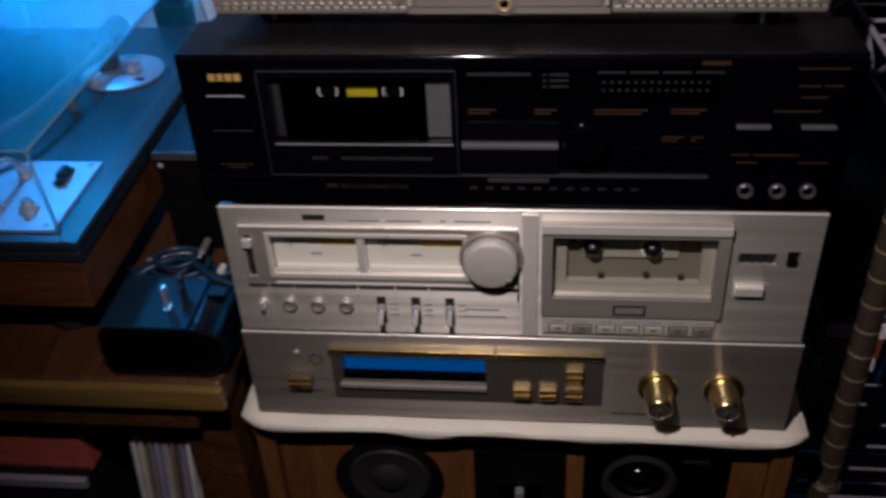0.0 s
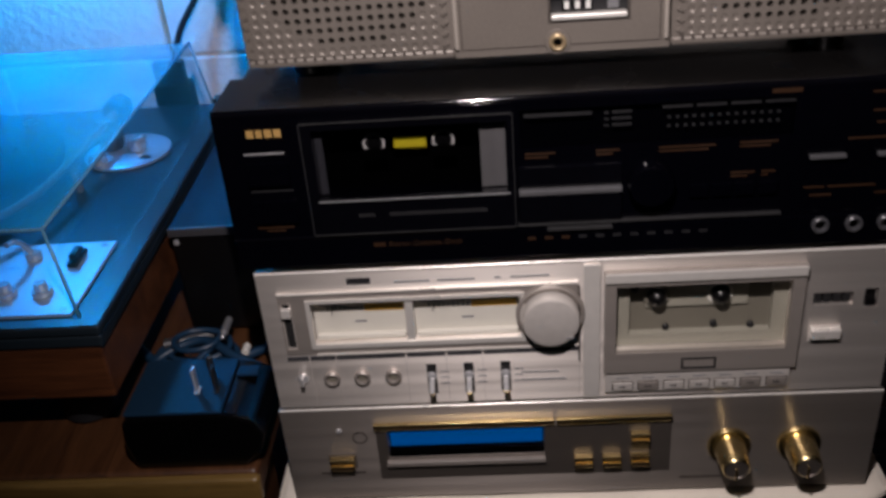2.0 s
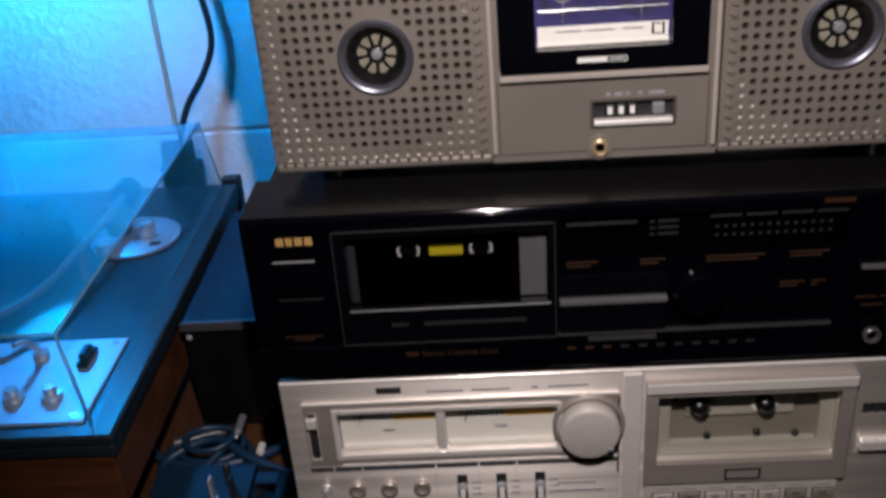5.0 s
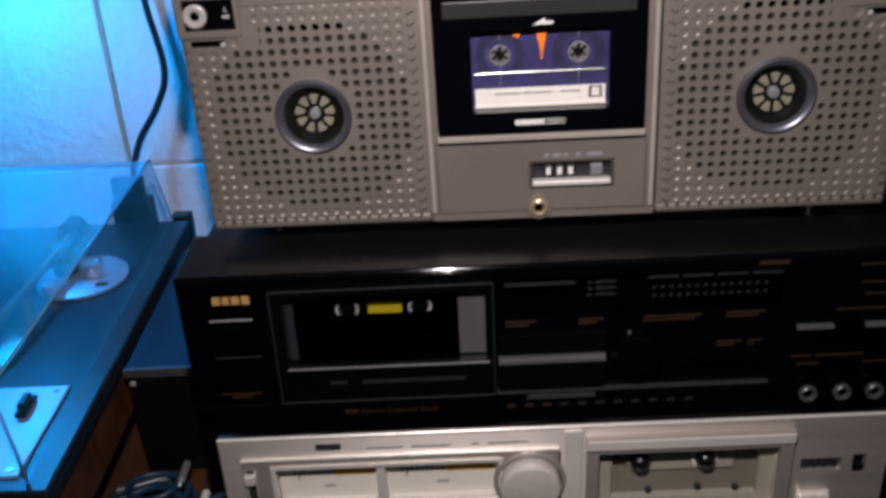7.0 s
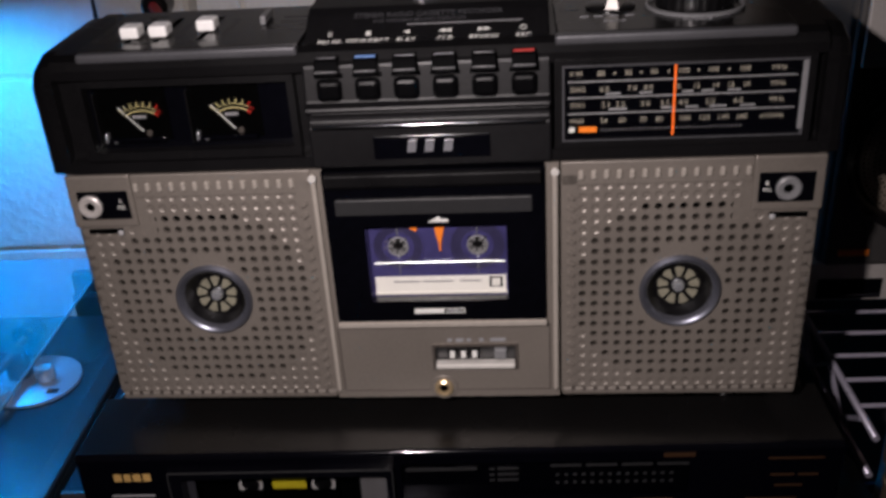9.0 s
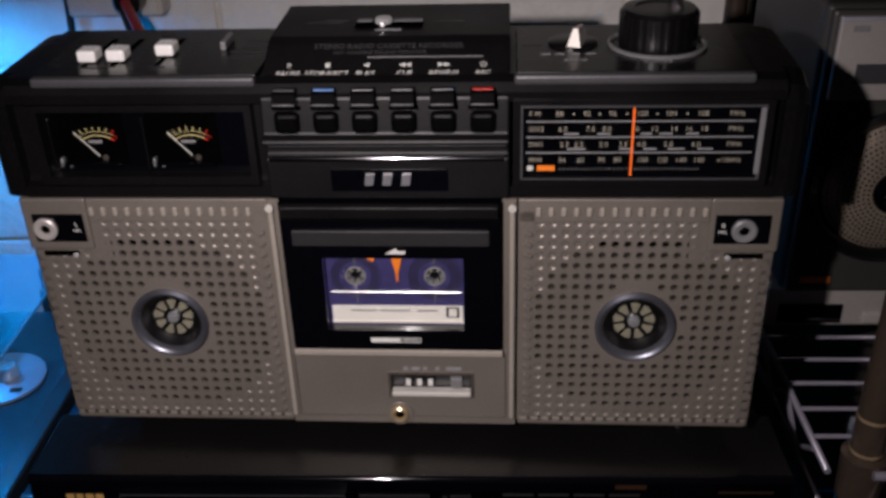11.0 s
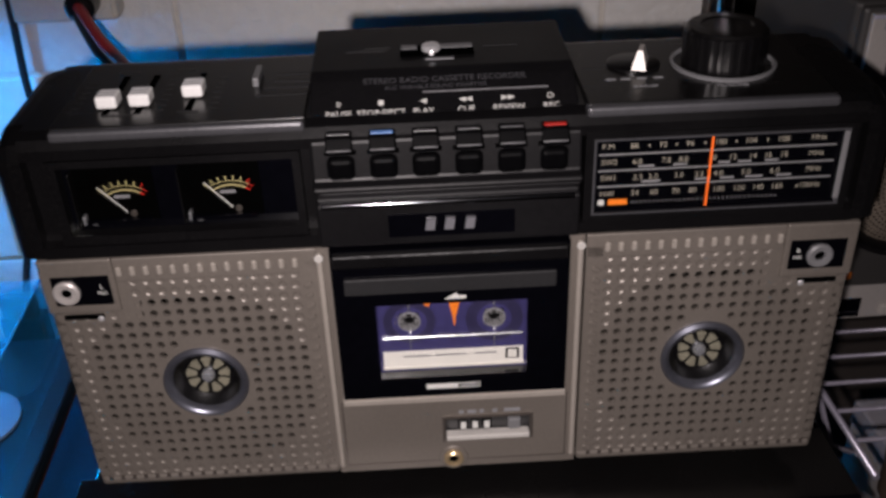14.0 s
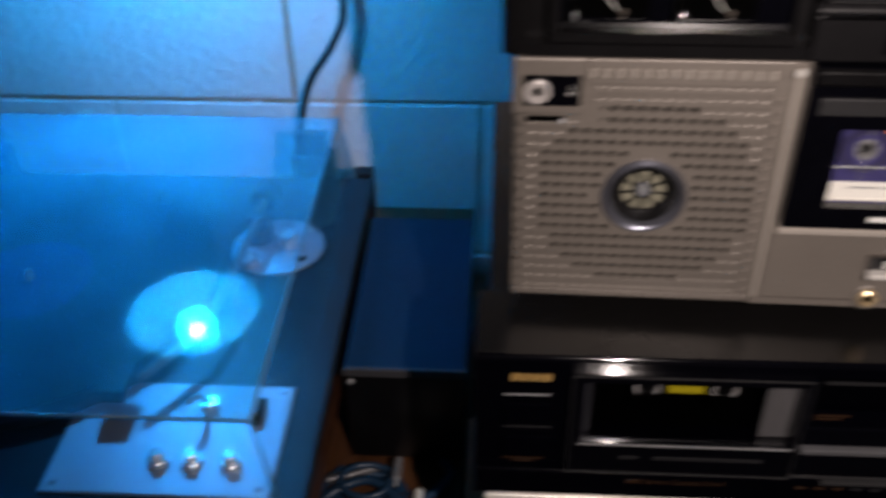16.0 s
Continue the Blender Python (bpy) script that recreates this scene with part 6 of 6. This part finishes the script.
    part("aerial_section", tube([(0.150, 0.101, 0.358), (0.152, 0.102, 0.66)], 0.0033, 12, 1), CHROME_DARK, an)


boombox()


def cassette():
    t = thing("compact_cassette", -0.001, 0.006, 0.0648, "violet-blue compact cassette with a white label inside the recorder", "cassette")
    part("shell", holed(-0.0505, 0.0495, 0.0655, 0.1290, 0.0035, 0.0125, [(-0.0268, -0.0172, 0.1010, 0.1106), (0.0152, 0.0248, 0.1010, 0.1106)]), TAPE_SHELL, t, "violet-blue translucent shell")
    part("label", box(-0.0360, 0.0345, 0.0027, 0.0034, 0.0780, 0.0875, 0.0002), PAPER, t, "white paper label")
    part("label_edge", box(-0.0365, 0.0350, 0.0022, 0.0034, 0.0766, 0.0782, 0.0004), METER_WHITE, t)
    # bright tubes added in place of torch reflections on shell and reels
    part("torch_streak", tube([(-0.0355, 0.0026, 0.0962), (0.0340, 0.0026, 0.0962)], 0.0007, 12, 1), SPINDLE_TIP, t, "bright tube in place of the torch streak")
    for x in (-0.0220, 0.0200):
        part("reel_glint", tube([(x, 0.0031, 0.0892), (x, 0.0031, 0.0995)], 0.0005, 8, 1), SPINDLE_TIP, t)
        part("reel_glint", tube([(x, 0.0025, 0.1125), (x, 0.0025, 0.1200)], 0.0004, 8, 1), SPINDLE_TIP, t)
    bar(0.0255, 0.0325, 0.0806, 0.0868, 0.0026, CHARCOAL, t, "label_mark")
    bar(0.0268, 0.0312, 0.0814, 0.0860, 0.0023, PAPER, t, "label_mark")
    for x0, x1, z in ((-0.026, -0.012, 0.0848), (-0.010, 0.006, 0.0848), (0.010, 0.021, 0.0848)):
        bar(x0, x1, z - 0.0006, z + 0.0002, 0.0026, GREY_PRINT, t, "label_line")
    for x in (-0.0220, 0.0200):
        h = part("hub", lathe([(0.0056, 0.0036), (0.0056, 0.0026), (0.0050, 0.0024), (0.0047, 0.0036), (0.0046, 0.010)], (x, 0, 0.1058), "y", 32), GREY_PRINT, t, "pale toothed hub")
        for i in range(6):
            a0 = math.pi * i / 3
            bm = box(0.0026, 0.0052, 0.0030, 0.0080, -0.0007, 0.0007, 0.0002, 1)
            bm.transform(pose(x, 0, 0.1058, 0, math.degrees(a0), 0))
            part("hub_tooth", bm, GREY_PLASTIC, h)
        part("spindle", disc((x, 0.0122, 0.1058), 0.0024, -0.008, "y", 14), BLACK, h)
    for x, r_ in ((0.0200, 0.0150), (-0.0220, 0.0138)):
        part("tape_reel", lathe([(0.0072, 0.0034), (r_, 0.0034), (r_, 0.0030), (0.0072, 0.0030)], (x, 0, 0.1058), "y", 40), TAPE_DARK, t, "dark violet reel of tape")
        part("reel_rim", lathe([(r_ - 0.0008, 0.0030), (r_ - 0.0008, 0.0026), (r_, 0.0026), (r_, 0.0034)], (x, 0, 0.1058), "y", 40), TAPE_SHELL, t)
        part("reel_ring", lathe([(0.0072, 0.0030), (0.0072, 0.0026), (0.0086, 0.0026), (0.0086, 0.0030)], (x, 0, 0.1058), "y", 32), TAPE_SHELL, t, "violet ring round the hub")
    part("arrow", prism([(-0.0026, 0.1195), (0.0032, 0.1195), (0.0024, 0.1140), (0.0009, 0.1080), (0.0006, 0.1030), (-0.0001, 0.1030), (-0.0004, 0.1080), (-0.0018, 0.1140)], 0.0018, 0.0028, "y"), ORANGE_FLAT, t, "orange wedge mark")
    part("arrow", prism([(-0.0160, 0.1195), (-0.0100, 0.1195), (-0.0120, 0.1150), (-0.0150, 0.1165)], 0.0018, 0.0028, "y"), ORANGE_FLAT, t)
    for x0, x1, z in ((-0.0340, -0.0280, 0.1085), (-0.0340, -0.0290, 0.1045), (-0.0340, -0.0280, 0.1005)):
        bar(x0, x1, z, z + 0.0015, 0.0034, METER_CREAM, t, "side_mark")


cassette()
PLACE = Matrix.Identity(4)

# ---- rack and what stands on it ----


def rack():
    t = thing("wire_rack", 0.52, 0.80, 0, "wire shelving rack with grooved bronze posts", "shelving rack")
    x0, x1, y0, y1 = 0.256, 0.82, 0.607, 1.03
    for x in (x0, x1):
        for y in (y0, y1):
            p_ = part("post", tube([(x, y, 0.0), (x, y, 1.75)], 0.0098, 20, 1), POST, t, "dark bronze grooved post")
            if x == x0 and y == y0:
                for i in range(24):
                    z = 0.41 + i * 0.0254
                    # brass-coloured ring puts the groove's golden glint into the colour
                    part("groove_glint_ring", lathe([(0.0099, -0.0012), (0.0103, 0), (0.0099, 0.0012)], (x, y, z), "z", 20), BRASS, p_)
    for z in (0.961, 0.555, 0.16):
        s = part("shelf", merge(tube([(x0 - 0.026, y0 - 0.012, z), (x0 - 0.026, y1 + 0.01, z)], 0.0022, 8, 1), tube([(x0 - 0.026, y0 - 0.012, z - 0.028), (x0 - 0.026, y1 + 0.01, z - 0.028)], 0.0022, 8, 1)), WIRE, t, "chromed wire shelf edge")
        part("front_rail", tube([(x0, y0 - 0.016, z), (x1, y0 - 0.016, z)], 0.003, 8, 1), WIRE, s)
        part("front_rail", tube([(x0, y0 - 0.016, z - 0.028), (x1, y0 - 0.016, z - 0.028)], 0.003, 8, 1), WIRE, s)
        part("rail_truss", tube([(x0 - 0.026, y0 + 0.012 + (k // 2) * 0.06 + (k % 2) * 0.03, z - 0.003 - 0.022 * (k % 2)) for k in range(14)], 0.002, 6, 1), WIRE, s)
        part("collar", lathe([(0.0103, -0.03), (0.0128, -0.028), (0.0140, 0.004), (0.0103, 0.006)], (x0, y0, z), "z", 24), POST, s, "corner collar")
        y = y0 + 0.017
        while y < y1:
            part("wire", tube([(x0 - 0.026, y, z + 0.003), (x1, y, z + 0.002)], 0.0016, 6, 1), WIRE, s)
            y += 0.0275
    return t


rack()


def grey_speaker():
    t = thing("bookshelf_loudspeaker", 0.38, 0.82, 0.997, "dark grey loudspeaker with silver top plate and tan round grille", "loudspeaker")
    x0 = 0.236
    part("cabinet", box(x0, 0.52, 0.745, 0.90, 0.998, 1.205, 0.004, 3), SPK_GREY, t)
    part("front_frame", box(x0 + 0.002, 0.518, 0.738, 0.7455, 1.000, 1.203, 0.003, 2), SPK_GREY, t)
    p_ = part("top_plate", box(x0 + 0.006, 0.514, 0.7335, 0.738, 1.146, 1.200, 0.001), SPK_PLATE, t, "silver upper plate")
    # violet gleam on the plate's upper edge, painted as a strip
    part("plate_edge", box(x0 + 0.006, 0.514, 0.7322, 0.7337, 1.1975, 1.200, 0.0004), CASE_EDGE, p_)
    bar(x0 + 0.014, x0 + 0.024, 1.1905, 1.1945, 0.7334, GREY_PRINT, p_, "badge")
    bar(x0 + 0.02, 0.49, 1.157, 1.170, 0.7334, STRIP_GREY, p_, "plate_band")
    c = (0.2975, 0.738, 1.083)
    d = part("driver_ring", lathe([(0.0555, 0), (0.0560, -0.004), (0.052, -0.006), (0.047, -0.002), (0.0465, 0)], c, "y", 56), BLACK, t, "black driver surround")
    part("grille_dome", lathe([(0.0465, -0.0005), (0.040, -0.004), (0.028, -0.007), (0.0165, -0.0085), (0.0162, -0.0084)], c, "y", 56), MESH_TAN, d, "tan perforated metal grille")
    vs, fs = [], []
    for ring in range(9):
        r_ = 0.019 + ring * 0.0031
        n_ = int(2 * math.pi * r_ / 0.0034)
        h = -0.0086 + 0.0081 * ((r_ - 0.0165) / 0.03) ** 1.6
        for i in range(n_):
            a0 = 2 * math.pi * (i + 0.5 * (ring % 2)) / n_
            x, z = c[0] + r_ * math.cos(a0), c[2] + r_ * math.sin(a0)
            b = len(vs)
            vs += [(x + 0.0009 * math.cos(q * math.pi / 3), c[1] + h - 0.0007, z + 0.0009 * math.sin(q * math.pi / 3)) for q in range(6)]
            fs.append([b + q for q in range(6)])
    me = bpy.data.meshes.new("raw")
    me.from_pydata(vs, [], fs)
    bm = bmesh.new()
    bm.from_mesh(me)
    bpy.data.meshes.remove(me)
    tagged(part("hole_pattern", bm, PIT, d), kind="stuff")
    part("dust_cap", lathe([(0.0165, -0.008), (0.0150, -0.013), (0.009, -0.017), (0, -0.0185)], c, "y", 36), BLACK_GLOSS, d, "glossy dark dust cap")
    # orange LED, drawn in plain orange colour without emission
    part("orange_mark", box(0.247, 0.268, 0.7365, 0.7382, 1.0085, 1.0135, 0.0004), ORANGE_FLAT, t, "small orange LED drawn as an unlit plate")


grey_speaker()


def silver_unit():
    t = thing("silver_component", 0.42, 0.84, 0.9645, "flat silver hi-fi unit under the grey loudspeaker", "hi-fi unit")
    part("casing", box(0.232, 0.62, 0.752, 0.99, 0.9668, 0.9972, 0.0015), SPK_PLATE, t)
    part("front_plate", box(0.230, 0.622, 0.746, 0.752, 0.9668, 0.9975, 0.001), SPK_PLATE, t, "silver front plate")
    part("display", box(0.239, 0.285, 0.7448, 0.7462, 0.9690, 0.9850, 0.0004), BLACK_GLOSS, t, "dark display window")
    for i in range(6):
        part("push_button", box(0.30 + i * 0.022, 0.315 + i * 0.022, 0.743, 0.7462, 0.970, 0.978, 0.0008), SILVER_DULL, t)
    for x in (0.26, 0.59):
        for y in (0.78, 0.96):
            part("foot", disc((x, y, 0.9646), 0.008, 0.0024, "z", 16, 0.0005), RUBBER, t)


silver_unit()


def brown_cabinet():
    t = thing("tall_cabinet", 0.52, 1.0, 0, "tall brown cabinet standing against the block wall", "cabinet")
    part("body", box(0.262, 0.86, 1.045, 1.095, 0.0, 1.75, 0.003), BROWN, t)
    part("door", box(0.2625, 0.86, 1.032, 1.0445, 0.03, 1.72, 0.003), BROWN, t)


brown_cabinet()


def case(x0, x1, y0, y1, z0, z1, m_, label, spine=None):
    t = thing("disc_case", (x0 + x1) / 2, (y0 + y1) / 2, z0, label, "disc case", "cases stacked on the rack shelf")
    part("shell", box(x0, x1, y0, y1, z0, z1, 0.0008), m_, t)
    if spine:
        part("spine_label", box(x0 + 0.003, x1 - 0.004, y0 - 0.0006, y0 - 0.0001, z0 + 0.0015, z1 - 0.0015, 0), spine, t)
    return t


Z = 0.5605
for i, (h, m_, sp, lb) in enumerate(((0.0105, MID_CASE, None, "grey plastic disc case in a stack"), (0.0105, MID_CASE, DIM_PRINT, "grey plastic disc case in a stack"), (0.0105, MID_CASE, None, "grey plastic disc case in a stack"),
                                     (0.016, PALE_CASE, GREY_PRINT, "pale disc case with grey spine, violet light in its colour"), (0.024, RUST_CARD, None, "rust-brown boxed disc set"), (0.018, PALE_CASE, None, "pale disc case with violet light in its colour"), (0.006, NAVY, None, "thin navy disc case"))):
    case(0.262 + 0.003 * (i % 2), 0.305 + 0.002 * (i % 3) + (0.0 if i < 3 else 0.012), 0.715, 0.84, Z, Z + h, m_, lb, sp)
    Z += h + 0.0004
Z2 = 0.5605
for i, (h, m_, lb) in enumerate(((0.014, NAVY, "navy printed card case"), (0.045, NAVY, "navy boxed disc set"), (0.014, PALE_CASE, "pale disc case with violet light in its colour"), (0.012, MID_CASE, "grey plastic disc case in a stack"), (0.018, PALE_CASE, "pale disc case with violet light in its colour"), (0.022, RUST_CARD, "rust-brown boxed disc set"), (0.016, PALE_CASE, "pale disc case with violet light in its colour"))):
    case(0.332 + 0.002 * (i % 2), 0.46, 0.70, 0.83, Z2, Z2 + h, m_, lb, GREY_PRINT if i in (2, 4) else None)
    Z2 += h + 0.0004


def dark_pouch():
    t = thing("headphone_case", 0.30, 0.80, Z, "dark grey rounded headphone case on the stack", "case")
    out = [(0.235, Z + 0.004), (0.245, Z), (0.325, Z), (0.335, Z + 0.01), (0.33, Z + 0.085), (0.31, Z + 0.103), (0.255, Z + 0.108), (0.238, Z + 0.09)]
    part("shell", prism(out, 0.755, 0.835, "y", 0.008, 3), SPK_GREY, t)
    part("front_disc", lathe([(0.034, 0), (0.033, -0.003), (0.026, -0.005), (0.012, -0.002), (0, -0.002)], (0.272, 0.755, Z + 0.057), "y", 36), BLACK, t, "dark round ear pad")


dark_pouch()


def grey_carton():
    t = thing("grey_carton", 0.30, 0.86, 0.79, "small pale grey carton on the boxed cases", "carton")
    part("box", box(0.336, 0.40, 0.72, 0.80, Z2, Z2 + 0.11, 0.002), SPK_PLATE, t)
    part("lid", box(0.335, 0.401, 0.719, 0.801, Z2 + 0.11, Z2 + 0.135, 0.002), MID_CASE, t)


grey_carton()

# ---- on the wall ----


def outlet():
    t = thing("wall_outlet", -0.33, WALL_Y, 1.11, "cream surface-mounted outlet box on the block wall", "outlet")
    part("box", box(-0.378, -0.285, 1.068, WALL_Y, 1.112, 1.20, 0.004, 3), OUTLET, t)
    part("cover_plate", box(-0.375, -0.288, 1.0645, 1.068, 1.115, 1.197, 0.0015), OUTLET, t)
    for z in (1.134, 1.176):
        part("socket", disc((-0.3085, 1.0646, z), 0.016, -0.0018, "y", 28), OUTLET, t, "round socket face")
    u = thing("power_plug", -0.3085, 1.063, 1.134, "black plug with a red cord in the outlet", "plug")
    part("body", disc((-0.3085, 1.0627, 1.134), 0.013, -0.028, "y", 24, 0.003), BLACK, u)
    part("cord", tube([(-0.3085, 1.036, 1.135), (-0.300, 1.020, 1.131), (-0.2836, 0.990, 1.1225), (-0.2695, 0.970, 1.116), (-0.255, 0.945, 1.114), (-0.232, 0.90, 1.115), (-0.200, 0.82, 1.10), (-0.172, 0.76, 1.05), (-0.16, 0.75, 1.004)], 0.005, 12), CABLE_RED, u, "red power cord")
    part("cord", tube([(-0.3115, 1.036, 1.128), (-0.304, 1.020, 1.123), (-0.288, 0.990, 1.112), (-0.274, 0.970, 1.105), (-0.260, 0.945, 1.103), (-0.237, 0.90, 1.104), (-0.207, 0.82, 1.09), (-0.18, 0.765, 1.04), (-0.17, 0.77, 1.003)], 0.004, 12), CABLE_BLACK, u, "black power cord")


outlet()
cable("hanging_cable", [(-0.386, 1.092, 1.9), (-0.384, 1.092, 1.5), (-0.384, 1.092, 1.25), (-0.386, 1.09, 1.12), (-0.388, 1.088, 1.04), (-0.380, 1.086, 0.965), (-0.394, 1.082, 0.925), (-0.42, 1.075, 0.885), (-0.431, 1.06, 0.84), (-0.432, 1.03, 0.78), (-0.43, 1.0, 0.741)], 0.0036, CABLE_BLACK, "black cable hanging down the block wall")


def clamp_lamp():
    t = thing("reflector_lamp", LAMP.x, LAMP.y, LAMP.z, "metal reflector lamp with a blue bulb over the turntable", "lamp")
    part("shade", lathe([(0.070, -0.035), (0.072, -0.034), (0.066, 0.0), (0.045, 0.035), (0.022, 0.05), (0.021, 0.049), (0.044, 0.034), (0.0645, 0.0), (0.070, -0.035)], LAMP, "z", 48), SHADE_IN, t, "white inside metal reflector shade")
    part("bulb", lathe([(0.010, 0.05), (0.012, 0.03), (0.019, 0.012), (0.021, 0.0), (0.015, -0.013), (0, -0.02)], LAMP + Vector((0, 0, 0.012)), "z", 28), BULB, t, "glowing blue bulb").visible_shadow = False
    part("bulb_core", lathe([(0.009, -0.0075), (0.008, -0.0095), (0.005, -0.0112), (0, -0.012)], LAMP, "z", 20), BULB_CORE, t, "white hot spot of the bulb").visible_shadow = False
    part("socket", disc((LAMP.x, LAMP.y, LAMP.z + 0.05), 0.022, 0.05, "z", 24, 0.002), BLACK, t)
    part("arm", tube([(LAMP.x, LAMP.y, LAMP.z + 0.09), (LAMP.x, LAMP.y + 0.02, LAMP.z + 0.16), (LAMP.x - 0.02, LAMP.y + 0.13, LAMP.z + 0.20), (LAMP.x - 0.02, WALL_Y, LAMP.z + 0.20)], 0.007, 10), BLACK, t, "bent black arm")
    part("wall_clamp", box(LAMP.x - 0.045, LAMP.x + 0.005, WALL_Y - 0.02, WALL_Y, LAMP.z + 0.17, LAMP.z + 0.23, 0.003), BLACK, t)


clamp_lamp()

part("rust_stain", box(-0.443 - 0.0016, -0.443 + 0.0018, WALL_Y + 0.0012, WALL_Y + 0.0034, 0.855, 1.048, 0.0004), STAIN, wall, "brown drip stain in the joint")
part("rust_stain", box(-0.443 - 0.036, -0.443 + 0.001, WALL_Y + 0.0012, WALL_Y + 0.0034, 0.8472, 0.8508, 0.0004), STAIN, wall)
part("rust_stain", box(-0.443 - 0.30, -0.443 - 0.05, WALL_Y + 0.0014, WALL_Y + 0.0034, 0.8484, 0.8500, 0.0003), STAIN, wall)

# ---- blocks of the wall, last ----
BW, BH, J = 0.4064, 0.2032, 0.005
block_mesh = finish(box(-BW / 2 + J / 2, BW / 2 - J / 2, 0, 0.02, -BH / 2 + J / 2, BH / 2 - J / 2, 0.0022, 2), "block", WALL_PAINT)
Z_SEAM, X_SEAM = 0.849, -0.443
for r in range(-4, 8):
    z = Z_SEAM + (r + 0.5) * BH
    if z < 0.1 or z > 2.35:
        continue
    for c in range(-3, 5):
        x = X_SEAM + (c + 0.5) * BW + (0 if r % 2 == 0 else BW / 2)
        if not -1.6 < x < 1.4:
            continue
        ob = new("block", block_mesh)
        ob.parent = wall
        ob.matrix_basis = Matrix.Translation((x, WALL_Y, z))
